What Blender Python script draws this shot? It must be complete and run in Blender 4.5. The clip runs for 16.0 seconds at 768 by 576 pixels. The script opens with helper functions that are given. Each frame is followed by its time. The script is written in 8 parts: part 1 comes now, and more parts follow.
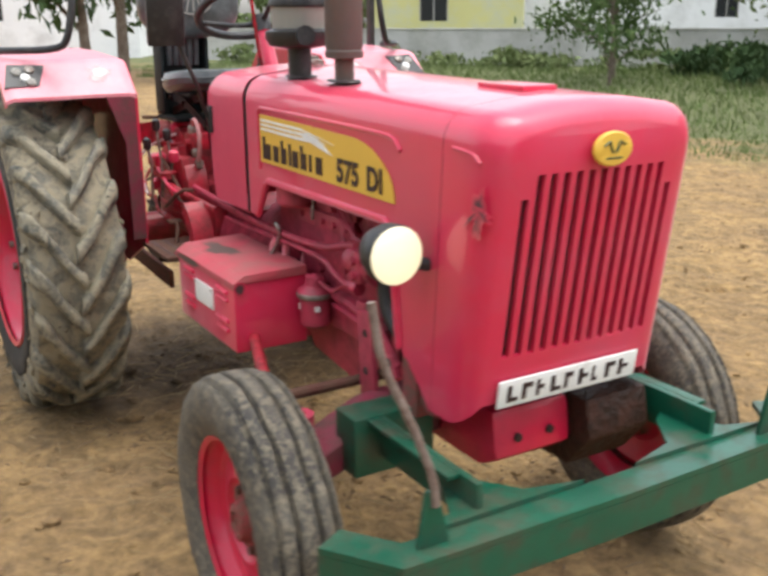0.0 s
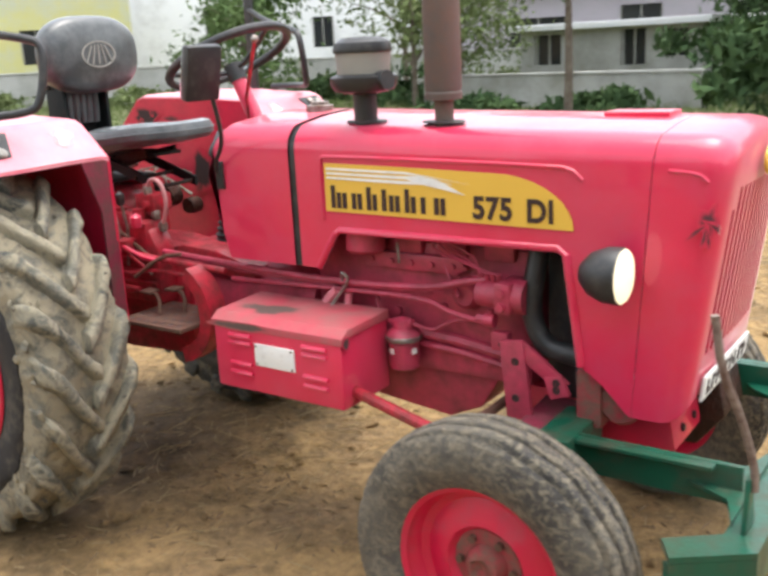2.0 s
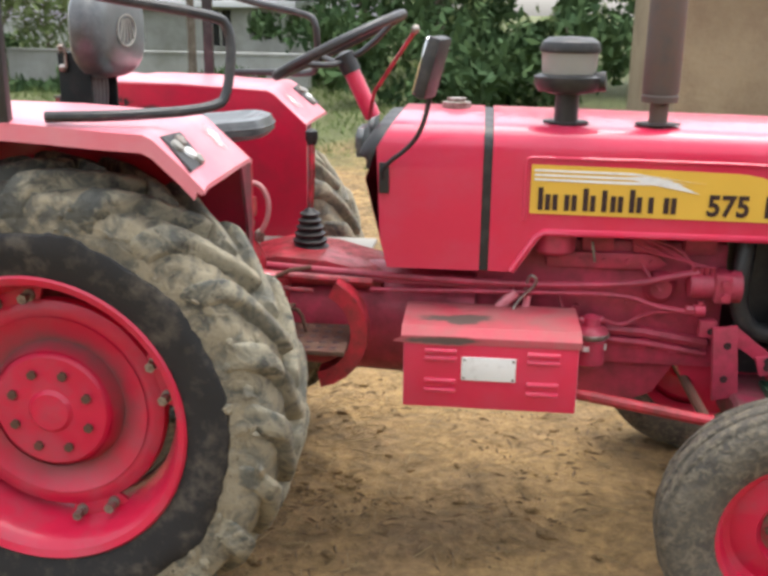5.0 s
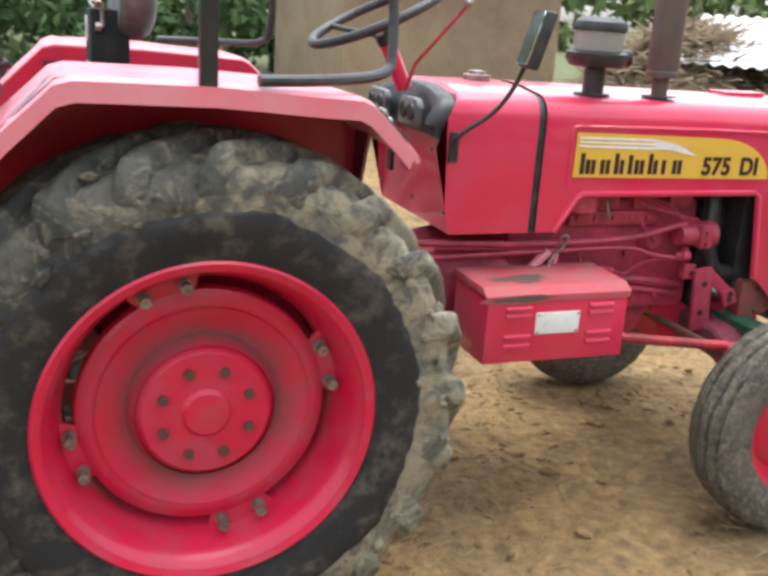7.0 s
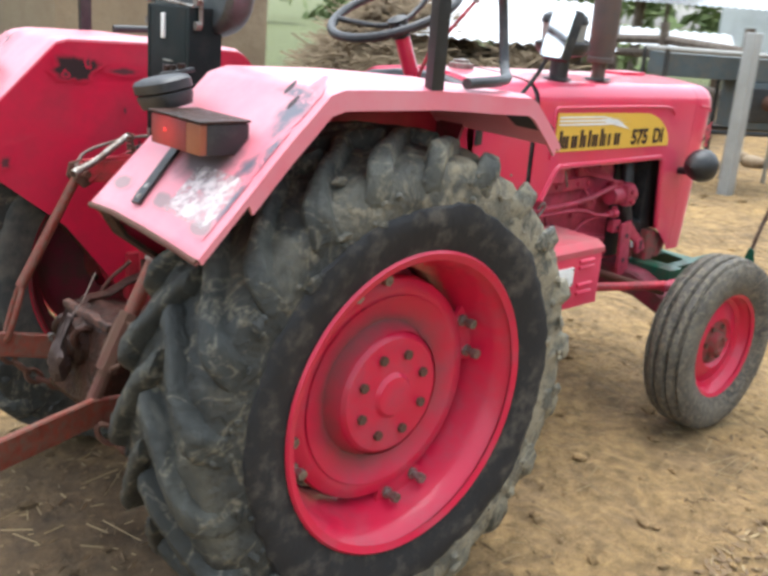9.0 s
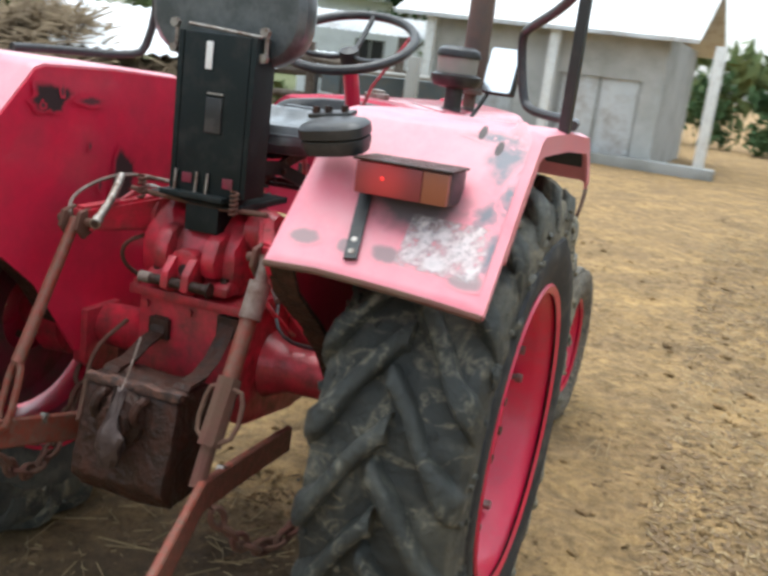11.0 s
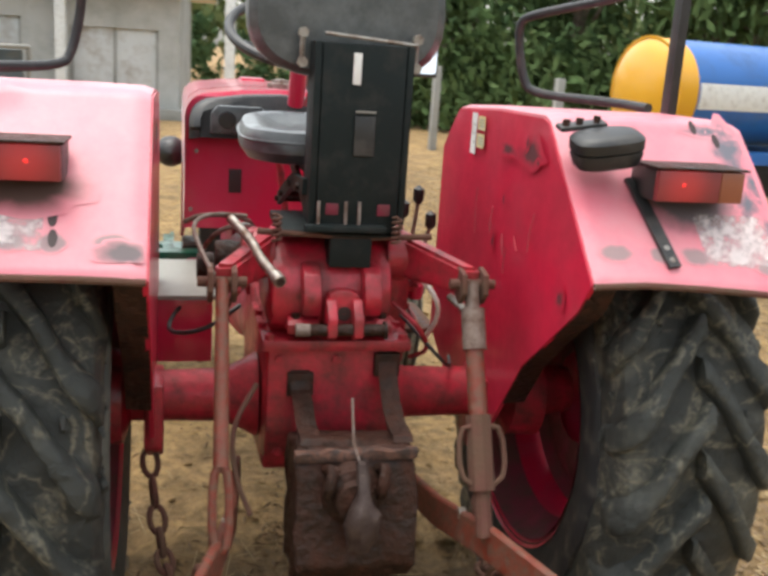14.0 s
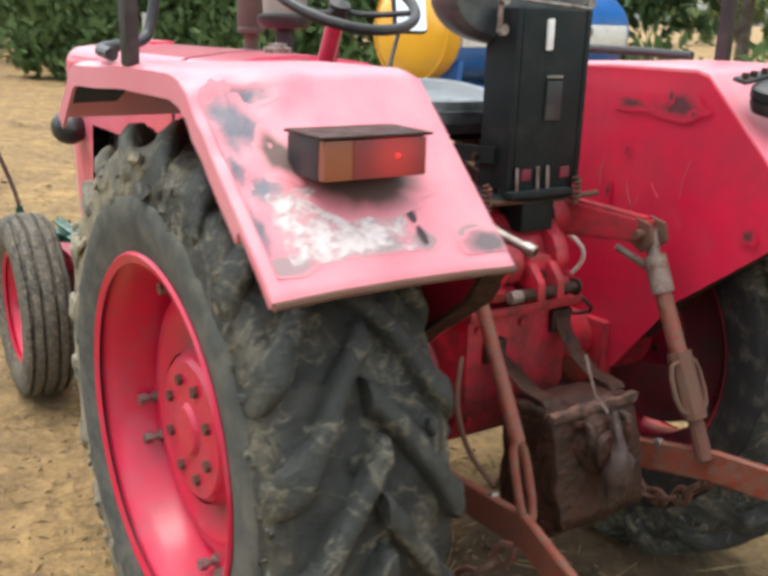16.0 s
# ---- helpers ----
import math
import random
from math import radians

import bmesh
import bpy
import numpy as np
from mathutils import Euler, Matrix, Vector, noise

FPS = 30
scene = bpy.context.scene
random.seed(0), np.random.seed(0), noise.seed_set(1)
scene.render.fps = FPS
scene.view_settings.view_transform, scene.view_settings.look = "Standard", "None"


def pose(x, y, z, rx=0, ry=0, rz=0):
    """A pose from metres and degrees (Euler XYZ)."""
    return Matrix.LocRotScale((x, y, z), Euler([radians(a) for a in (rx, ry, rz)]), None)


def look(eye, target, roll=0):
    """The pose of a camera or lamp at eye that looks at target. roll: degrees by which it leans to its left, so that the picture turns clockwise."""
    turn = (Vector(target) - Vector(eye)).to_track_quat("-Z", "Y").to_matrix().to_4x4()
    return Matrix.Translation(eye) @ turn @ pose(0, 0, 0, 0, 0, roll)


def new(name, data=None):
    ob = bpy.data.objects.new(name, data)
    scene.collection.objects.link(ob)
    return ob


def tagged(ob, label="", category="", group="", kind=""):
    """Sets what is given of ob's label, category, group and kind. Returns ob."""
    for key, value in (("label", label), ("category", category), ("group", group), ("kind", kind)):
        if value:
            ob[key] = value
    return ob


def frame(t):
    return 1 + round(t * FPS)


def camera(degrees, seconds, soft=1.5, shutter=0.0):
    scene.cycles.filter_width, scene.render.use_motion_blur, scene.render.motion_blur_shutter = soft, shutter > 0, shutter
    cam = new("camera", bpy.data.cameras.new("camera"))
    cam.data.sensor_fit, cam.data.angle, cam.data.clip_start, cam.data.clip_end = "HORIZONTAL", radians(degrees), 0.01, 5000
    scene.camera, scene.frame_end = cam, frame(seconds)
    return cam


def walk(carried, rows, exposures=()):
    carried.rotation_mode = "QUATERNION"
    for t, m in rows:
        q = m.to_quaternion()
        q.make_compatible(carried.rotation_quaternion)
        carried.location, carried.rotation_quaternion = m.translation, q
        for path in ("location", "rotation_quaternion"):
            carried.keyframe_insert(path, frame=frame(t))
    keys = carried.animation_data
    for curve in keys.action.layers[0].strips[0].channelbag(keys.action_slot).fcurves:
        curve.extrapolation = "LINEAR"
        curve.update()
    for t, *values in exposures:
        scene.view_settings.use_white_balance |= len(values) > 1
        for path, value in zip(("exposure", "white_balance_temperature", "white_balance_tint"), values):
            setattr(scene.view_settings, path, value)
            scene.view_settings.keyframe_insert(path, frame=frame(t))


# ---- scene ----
cam = camera(45.1, 16.0, soft=3.2, shutter=0.5)
PATH = [
    (0, (3.844, -1.385, 1.523), (2.193, -0.403, 0.968), -0.3),
    (0.5, (3.659, -1.656, 1.531), (2.075, -0.586, 0.943), -2.6),
    (1, (3.437, -1.933, 1.544), (1.981, -0.669, 1.014), -1.6),
    (1.5, (3.2, -2.245, 1.542), (1.937, -0.781, 1.03), -1.3),
    (2, (2.918, -2.384, 1.581), (1.805, -0.802, 1.072), -3.0),
    (2.5, (2.579, -2.57, 1.563), (1.639, -0.877, 1.062), -0.9),
    (3, (2.303, -2.721, 1.618), (1.55, -0.943, 1.098), -1.8),
    (3.5, (2.011, -2.767, 1.639), (1.411, -0.922, 1.154), -2.5),
    (4, (1.677, -2.789, 1.645), (1.251, -0.896, 1.162), -0.1),
    (4.5, (1.394, -2.866, 1.667), (1.065, -0.982, 1.083), -0.9),
    (5, (1.086, -2.905, 1.666), (0.893, -0.999, 1.093), 0.7),
    (7.5, (-0.691, -2.683, 1.57), (0.162, -0.973, 0.977), 5.2),
    (8, (-0.986, -2.567, 1.588), (-0.02, -0.93, 0.966), 7.5),
    (8.5, (-1.228, -2.408, 1.605), (-0.089, -0.887, 0.986), 8.2),
    (9, (-1.505, -2.283, 1.585), (-0.179, -0.908, 0.997), 4.6),
    (9.5, (-1.764, -2.096, 1.568), (-0.296, -0.858, 1.011), 7.4),
    (12, (-2.3, -0.61, 1.505), (-0.387, -0.366, 1.036), 4.5),
    (12.5, (-2.335, -0.36, 1.5), (-0.407, -0.228, 1.03), 4.6),
    (13, (-2.228, -0.095, 1.52), (-0.312, -0.052, 1.004), 2.9),
    (13.5, (-2.211, 0.125, 1.527), (-0.284, -0.062, 1.022), 3.4),
    (14, (-2.173, 0.364, 1.514), (-0.284, -0.079, 1.027), 3.8),
    (14.5, (-1.998, 0.604, 1.523), (-0.159, 0.05, 0.965), 1.8),
    (15, (-1.924, 0.836, 1.521), (-0.135, 0.133, 0.969), 4.3),
    (15.5, (-1.9, 1.167, 1.532), (-0.188, 0.269, 1.021), 2.6),
    (16, (-1.716, 1.416, 1.516), (-0.125, 0.346, 0.946), 1.8),
]
LIGHT = [(0, 1.5, 6500, 10), (1, 1.68, 6510, 10), (1.5, 1.86, 6540, 10), (2.2, 1.85, 6540, 10), (3.2, 1.82, 6520, 10), (5, 1.76, 6500, 10), (7.5, 1.81, 6200, 8), (9.5, 1.76, 6000, 6), (12.2, 1.24, 6250, 3), (13, 1.3, 6450, 4), (14, 1.46, 6650, 7), (16, 1.58, 6450, 6)]
walk(cam, [(t, look(eye, target, roll)) for t, eye, target, roll in PATH], LIGHT)

# ---- sky, sun and exposure ----
world = bpy.data.worlds.new("sky")
scene.world = world
world.use_nodes = True
wn, wl = world.node_tree.nodes, world.node_tree.links
sky = wn.new("ShaderNodeTexSky")
sky.sky_type, sky.sun_disc = "NISHITA", False
sky.sun_elevation, sky.sun_rotation = radians(74), radians(40)
sky.dust_density, sky.air_density = 3.0, 1.2
haze = wn.new("ShaderNodeHueSaturation")
haze.inputs["Saturation"].default_value = 0.3
wl.new(sky.outputs[0], haze.inputs["Color"])
wl.new(haze.outputs[0], wn["Background"].inputs[0])
wn["Background"].inputs[1].default_value = 0.15
sun = new("sun", bpy.data.lights.new("sun", "SUN"))
sun.data.energy, sun.data.angle, sun.data.color = 0.5, radians(45), (1.0, 0.97, 0.92)
sun.matrix_world = look((1.0, 0.5, 13), (0, 0, 0))


# ---- materials ----
def material(name, base, rough=0.6, metal=0.0, vary=0.25, scale=6.0, other=None, amount=0.5, fine=60.0, bump=0.15,
             coat=0.0, sharp=0.12, spec=0.5, depth=0.004, haze_coat=0.12):
    """A surface: base colour with broad variation, patches of another colour (dust, wear), grain and fine relief."""
    mat = bpy.data.materials.new(name)
    mat.use_nodes = True
    n, l = mat.node_tree.nodes, mat.node_tree.links
    b = n["Principled BSDF"]
    co = n.new("ShaderNodeTexCoord")
    big = n.new("ShaderNodeTexNoise")
    big.inputs["Scale"].default_value, big.inputs["Detail"].default_value = scale, 6.0
    l.new(co.outputs["Object"], big.inputs["Vector"])
    small = n.new("ShaderNodeTexNoise")
    small.inputs["Scale"].default_value, small.inputs["Detail"].default_value = fine, 4.0
    l.new(co.outputs["Object"], small.inputs["Vector"])
    tone = n.new("ShaderNodeMapRange")
    tone.inputs["To Min"].default_value, tone.inputs["To Max"].default_value = 1 - vary, 1 + vary
    l.new(big.outputs["Fac"], tone.inputs["Value"])
    tint = n.new("ShaderNodeMix")
    tint.data_type, tint.blend_type = "RGBA", "MULTIPLY"
    tint.inputs["Factor"].default_value = 1.0
    tint.inputs["A"].default_value = (*base, 1)
    l.new(tone.outputs[0], tint.inputs["B"])
    last = tint.outputs["Result"]
    if other:
        patch = n.new("ShaderNodeTexNoise")
        patch.inputs["Scale"].default_value, patch.inputs["Detail"].default_value = scale * 1.7, 9.0
        patch.inputs["Roughness"].default_value = 0.68
        l.new(co.outputs["Object"], patch.inputs["Vector"])
        edge = n.new("ShaderNodeMapRange")
        mid = 0.68 - 0.36 * amount
        edge.inputs["From Min"].default_value, edge.inputs["From Max"].default_value = mid - sharp, mid + sharp
        l.new(patch.outputs["Fac"], edge.inputs["Value"])
        mix = n.new("ShaderNodeMix")
        mix.data_type = "RGBA"
        l.new(edge.outputs[0], mix.inputs["Factor"])
        l.new(last, mix.inputs["A"])
        mix.inputs["B"].default_value = (*other, 1)
        last = mix.outputs["Result"]
        dull = n.new("ShaderNodeMapRange")
        dull.inputs["To Min"].default_value, dull.inputs["To Max"].default_value = rough, min(1.0, rough + 0.3)
        l.new(edge.outputs[0], dull.inputs["Value"])
        l.new(dull.outputs[0], b.inputs["Roughness"])
    else:
        dull = n.new("ShaderNodeMapRange")
        dull.inputs["To Min"].default_value, dull.inputs["To Max"].default_value = max(0.05, rough - 0.12), min(1, rough + 0.12)
        l.new(small.outputs["Fac"], dull.inputs["Value"])
        l.new(dull.outputs[0], b.inputs["Roughness"])
    l.new(last, b.inputs["Base Color"])
    relief = n.new("ShaderNodeBump")
    relief.inputs["Strength"].default_value, relief.inputs["Distance"].default_value = bump, depth
    l.new(small.outputs["Fac"], relief.inputs["Height"])
    l.new(relief.outputs[0], b.inputs["Normal"])
    b.inputs["Metallic"].default_value = metal
    b.inputs["Coat Weight"].default_value, b.inputs["Coat Roughness"].default_value = coat, haze_coat
    b.inputs["Specular IOR Level"].default_value = spec
    return mat


def muddy(name, rubber, film, mud, cover, grain=22.0, rear=0.16):
    """Tyre rubber under a film of dust and crusts of dry mud, darker towards the tyre's rear half; lumps and cracks in
    relief.
    """
    mat = bpy.data.materials.new(name)
    mat.use_nodes = True
    n, l = mat.node_tree.nodes, mat.node_tree.links
    b = n["Principled BSDF"]
    where, xyz = n.new("ShaderNodeNewGeometry"), n.new("ShaderNodeSeparateXYZ")
    l.new(where.outputs["Position"], xyz.inputs[0])
    side = n.new("ShaderNodeMapRange")
    side.inputs["From Min"].default_value, side.inputs["From Max"].default_value = -0.5, 0.35
    side.inputs["To Min"].default_value, side.inputs["To Max"].default_value = -rear, 0.05
    l.new(xyz.outputs["X"], side.inputs["Value"])
    outs = []
    for scale, detail in ((4.0, 4.0), (grain, 8.0), (grain * 4.5, 5.0)):
        t = n.new("ShaderNodeTexNoise")
        t.inputs["Scale"].default_value, t.inputs["Detail"].default_value, t.inputs["Roughness"].default_value = scale, detail, 0.66
        t.inputs["Distortion"].default_value = 0.6
        l.new(where.outputs["Position"], t.inputs["Vector"])
        outs.append(t.outputs["Fac"])

    def ramp(source, low, high, gain):
        add, r = n.new("ShaderNodeMath"), n.new("ShaderNodeMapRange")
        add.operation = "MULTIPLY_ADD"
        add.inputs[1].default_value = gain
        l.new(side.outputs[0], add.inputs[0])
        l.new(source, add.inputs[2])
        r.inputs["From Min"].default_value, r.inputs["From Max"].default_value = low, high
        l.new(add.outputs[0], r.inputs["Value"])
        return r.outputs[0]

    def blend(fac, a, col):
        m = n.new("ShaderNodeMix")
        m.data_type = "RGBA"
        l.new(fac, m.inputs["Factor"])
        if isinstance(a, tuple):
            m.inputs["A"].default_value = (*a, 1)
        else:
            l.new(a, m.inputs["A"])
        m.inputs["B"].default_value = (*col, 1)
        return m.outputs["Result"]

    mid = 0.66 - 0.3 * cover
    c = blend(ramp(outs[0], mid - 0.12, mid + 0.1, 1.0), rubber, film)
    c = blend(ramp(outs[1], mid - 0.02, mid + 0.12, 1.0), c, mud)
    swirl, off = n.new("ShaderNodeTexNoise"), n.new("ShaderNodeMath")
    swirl.inputs["Scale"].default_value, swirl.inputs["Detail"].default_value, swirl.inputs["Distortion"].default_value = 6.0, 3.0, 1.6
    l.new(where.outputs["Position"], swirl.inputs["Vector"])
    off.operation = "SUBTRACT"
    off.inputs[1].default_value = 0.5
    l.new(swirl.outputs["Fac"], off.inputs[0])
    wide, band = n.new("ShaderNodeMath"), n.new("ShaderNodeMapRange")
    wide.operation = "ABSOLUTE"
    l.new(off.outputs[0], wide.inputs[0])
    band.inputs["From Max"].default_value = 0.045
    band.inputs["To Min"].default_value, band.inputs["To Max"].default_value = 0.55, 0.0
    l.new(wide.outputs[0], band.inputs["Value"])
    mask = n.new("ShaderNodeMath")
    mask.operation = "MULTIPLY"
    l.new(band.outputs[0], mask.inputs[0])
    l.new(ramp(outs[2], 0.42, 0.58, 0.0), mask.inputs[1])
    c = blend(mask.outputs[0], c, mud)
    c = blend(ramp(outs[2], 0.60, 0.72, 0.0), c, tuple(v * 0.35 for v in rubber))
    l.new(c, b.inputs["Base Color"])
    matt = ramp(outs[1], mid - 0.06, mid + 0.12, 1.0)
    gloss = n.new("ShaderNodeMapRange")
    gloss.inputs["To Min"].default_value, gloss.inputs["To Max"].default_value = 0.56, 0.9
    l.new(matt, gloss.inputs["Value"])
    l.new(gloss.outputs[0], b.inputs["Roughness"])
    first, second = n.new("ShaderNodeBump"), n.new("ShaderNodeBump")
    for k, (node, src, dist) in enumerate(((first, outs[1], 0.022), (second, outs[2], 0.007))):
        node.inputs["Strength"].default_value, node.inputs["Distance"].default_value = 0.8, dist
        l.new(src, node.inputs["Height"])
    l.new(first.outputs[0], second.inputs["Normal"])
    l.new(second.outputs[0], b.inputs["Normal"])
    return mat


RUBBER = muddy("mud_dusted_tyre", (0.032, 0.034, 0.030), (0.145, 0.137, 0.105), (0.29, 0.25, 0.17), 0.62, grain=15.0, rear=0.18)
LUG = muddy("muddy_tyre_lug", (0.031, 0.034, 0.030), (0.115, 0.114, 0.092), (0.29, 0.26, 0.185), 0.56, grain=13.0, rear=0.18)
RED = material("red_paint", (0.61, 0.013, 0.064), 0.38, vary=0.14, scale=2.5, other=(0.56, 0.045, 0.10), amount=0.24, fine=90, bump=0.04, coat=0.7, sharp=0.18, haze_coat=0.04, spec=0.4)
# Pale sheen at grazing angles, as on the hood's top.
sheet = RED.node_tree.nodes["Principled BSDF"].inputs
sheet["Sheen Weight"].default_value, sheet["Sheen Roughness"].default_value, sheet["Sheen Tint"].default_value = 0.34, 0.35, (1.0, 0.86, 0.9, 1)
# Deeper red for the inner panels and the bolster.
RED_DEEP = material("deep_red_paint", (0.60, 0.007, 0.046), 0.42, vary=0.2, scale=3.5, other=(0.38, 0.02, 0.045), amount=0.34, fine=90, bump=0.05, coat=0.4, sharp=0.2, spec=0.4)
RED_WHEEL = material("red_wheel_paint", (0.55, 0.006, 0.046), 0.42, vary=0.16, scale=5, other=(0.42, 0.045, 0.075), amount=0.24, fine=120, bump=0.06, coat=0.35, haze_coat=0.14, spec=0.4)
RED_CAST = material("red_casting", (0.44, 0.008, 0.028), 0.45, vary=0.5, scale=11, other=(0.12, 0.018, 0.016), amount=0.44, fine=70, bump=0.45, sharp=0.16, coat=0.3)
ENGINE = material("dusty_red_engine", (0.46, 0.032, 0.075), 0.48, vary=0.45, scale=8, other=(0.17, 0.03, 0.04), amount=0.34, fine=70, bump=0.4, sharp=0.2, coat=0.2)
# Mudguard red: faded paint, made paler by sky sheen put into the colour.
RED_PALE = material("pale_red_fender", (0.65, 0.13, 0.18), 0.48, vary=0.14, scale=3, other=(0.63, 0.27, 0.30), amount=0.45, fine=90, bump=0.05, coat=0.7, sharp=0.22, haze_coat=0.34)
# Dark maroon; on the mudguard flanges it holds their shade.
MAROON = material("dull_maroon", (0.17, 0.010, 0.03), 0.6, vary=0.4, scale=7, other=(0.09, 0.04, 0.035), amount=0.45, fine=70, bump=0.3)
HUB = material("muddy_red_hub", (0.30, 0.02, 0.03), 0.7, vary=0.4, scale=16, other=(0.16, 0.075, 0.055), amount=0.55, fine=80, bump=0.6)
DUSTY_RED = material("dusty_red_lid", (0.47, 0.05, 0.075), 0.6, vary=0.25, scale=6, other=(0.33, 0.12, 0.115), amount=0.42, fine=90, bump=0.1, sharp=0.18)
RUST = material("rusty_red_steel", (0.10, 0.03, 0.02), 0.75, vary=0.4, scale=9, other=(0.10, 0.055, 0.035), amount=0.55, fine=90, bump=0.5)
OILY = material("oily_brown_steel", (0.024, 0.013, 0.009), 0.42, vary=0.5, scale=14, other=(0.055, 0.021, 0.013), amount=0.40, fine=60, bump=0.9, depth=0.009, spec=0.22)
GREASY_STEEL = material("greasy_worn_steel", (0.075, 0.05, 0.042), 0.4, metal=0.3, vary=0.4, scale=18, other=(0.04, 0.022, 0.018), amount=0.5, fine=90, bump=0.4)
CRUST = material("flaking_rust_crust", (0.035, 0.018, 0.013), 0.6, vary=0.5, scale=30, other=(0.13, 0.06, 0.04), amount=0.4, fine=90, bump=0.8, sharp=0.08)
ORANGE = material("worn_orange_paint", (0.17, 0.027, 0.013), 0.5, vary=0.5, scale=34, other=(0.13, 0.075, 0.05), amount=0.42, fine=90, bump=0.35)
WALL_RUBBER = material("black_tyre_sidewall", (0.012, 0.0115, 0.012), 0.75, vary=0.4, scale=9, other=(0.10, 0.085, 0.065), amount=0.16, fine=60, bump=0.3)
# Paler sidewall for the rear tyre on the tractor's left.
PALE_WALL = material("pale_tyre_sidewall", (0.05, 0.053, 0.048), 0.85, vary=0.4, scale=9, other=(0.12, 0.112, 0.09), amount=0.4, fine=60, bump=0.4)
FRONT_RUBBER = muddy("front_tyre_rubber", (0.05, 0.046, 0.041), (0.125, 0.112, 0.088), (0.25, 0.215, 0.155), 0.42, grain=52, rear=0.0)
BLACK = material("black_plastic", (0.018, 0.019, 0.02), 0.42, vary=0.2, scale=12, other=(0.06, 0.055, 0.05), amount=0.2, fine=150, bump=0.08)
COLUMN = material("black_column_paint", (0.007, 0.012, 0.012), 0.55, vary=0.3, scale=9, other=(0.03, 0.03, 0.027), amount=0.2, fine=150, bump=0.08, spec=0.22)
VINYL = material("black_seat_vinyl", (0.03, 0.036, 0.038), 0.33, vary=0.2, scale=8, other=(0.085, 0.092, 0.092), amount=0.4, fine=220, bump=0.12, coat=0.7, haze_coat=0.25)
pad = VINYL.node_tree.nodes["Principled BSDF"].inputs
pad["Sheen Weight"].default_value, pad["Sheen Roughness"].default_value, pad["Sheen Tint"].default_value = 0.15, 0.4, (0.85, 0.97, 1.0, 1)
STEEL = material("dull_steel", (0.33, 0.31, 0.28), 0.45, metal=0.85, vary=0.3, scale=18, other=(0.16, 0.10, 0.07), amount=0.35, fine=120, bump=0.2)
ROD = material("weathered_rod", (0.22, 0.17, 0.145), 0.6, metal=0.3, vary=0.3, scale=14, other=(0.12, 0.07, 0.05), amount=0.4, fine=120, bump=0.2)
GREEN = material("green_paint", (0.004, 0.075, 0.042), 0.36, vary=0.35, scale=6, other=(0.045, 0.06, 0.035), amount=0.34, fine=90, bump=0.15, coat=0.3, spec=0.35, sharp=0.1)
YELLOW = material("yellow_decal", (0.70, 0.43, 0.06), 0.35, vary=0.08, scale=6, fine=90, bump=0.02)
PALE_PAPER = material("pale_yellow_paper", (0.62, 0.52, 0.22), 0.6, vary=0.2, scale=30, other=(0.7, 0.66, 0.5), amount=0.4, fine=120, bump=0.05)
WHITE = material("white_paint", (0.75, 0.75, 0.72), 0.5, vary=0.08, scale=9, other=(0.45, 0.42, 0.38), amount=0.15, fine=90, bump=0.05)
DARK = material("dark_print", (0.03, 0.012, 0.012), 0.5, vary=0.1)
GLASS_RED = material("red_lens", (0.20, 0.026, 0.028), 0.5, vary=0.15, scale=20, coat=0.2)
n, l = GLASS_RED.node_tree.nodes, GLASS_RED.node_tree.links
where, fold, gap, glow = n.new("ShaderNodeNewGeometry"), n.new("ShaderNodeVectorMath"), n.new("ShaderNodeVectorMath"), n.new("ShaderNodeMapRange")
fold.operation, gap.operation, glow.interpolation_type = "ABSOLUTE", "DISTANCE", "SMOOTHERSTEP"
l.new(where.outputs["Position"], fold.inputs[0])
l.new(fold.outputs[0], gap.inputs[0])
gap.inputs[1].default_value = (0.54, 0.61, 1.305)
glow.inputs["From Max"].default_value = 0.075
glow.inputs["To Min"].default_value, glow.inputs["To Max"].default_value = 0.1, 0.0
l.new(gap.outputs["Value"], glow.inputs["Value"])
n["Principled BSDF"].inputs["Emission Color"].default_value = (0.8, 0.02, 0.02, 1)
l.new(glow.outputs[0], n["Principled BSDF"].inputs["Emission Strength"])
GLASS_AMBER = material("amber_lens", (0.25, 0.075, 0.035), 0.4, vary=0.15, scale=20, coat=0.2)
EXHAUST = material("rusted_exhaust", (0.090, 0.070, 0.060), 0.75, vary=0.4, scale=7, other=(0.135, 0.085, 0.066), amount=0.4, fine=80, bump=0.25)
GREY = material("grey_filter_body", (0.26, 0.25, 0.22), 0.5, vary=0.15, scale=10, fine=90, bump=0.05)
SOIL = material("sandy_soil", (0.39, 0.248, 0.098), 0.95, vary=0.3, scale=0.9, other=(0.25, 0.162, 0.078), amount=0.42, fine=9, bump=1.0, depth=0.05, sharp=0.14)
n, l = SOIL.node_tree.nodes, SOIL.node_tree.links
where, edge, ragged, green, turf = (n.new("ShaderNodeNewGeometry"), n.new("ShaderNodeMapRange"), n.new("ShaderNodeTexNoise"), n.new("ShaderNodeMix"), n.new("ShaderNodeSeparateXYZ"))
ragged.inputs["Scale"].default_value, ragged.inputs["Detail"].default_value = 0.9, 8.0
l.new(where.outputs["Position"], ragged.inputs["Vector"])
l.new(where.outputs["Position"], turf.inputs[0])
shift = n.new("ShaderNodeMath")
shift.operation = "MULTIPLY_ADD"
shift.inputs[1].default_value = 7.0
l.new(ragged.outputs["Fac"], shift.inputs[0])
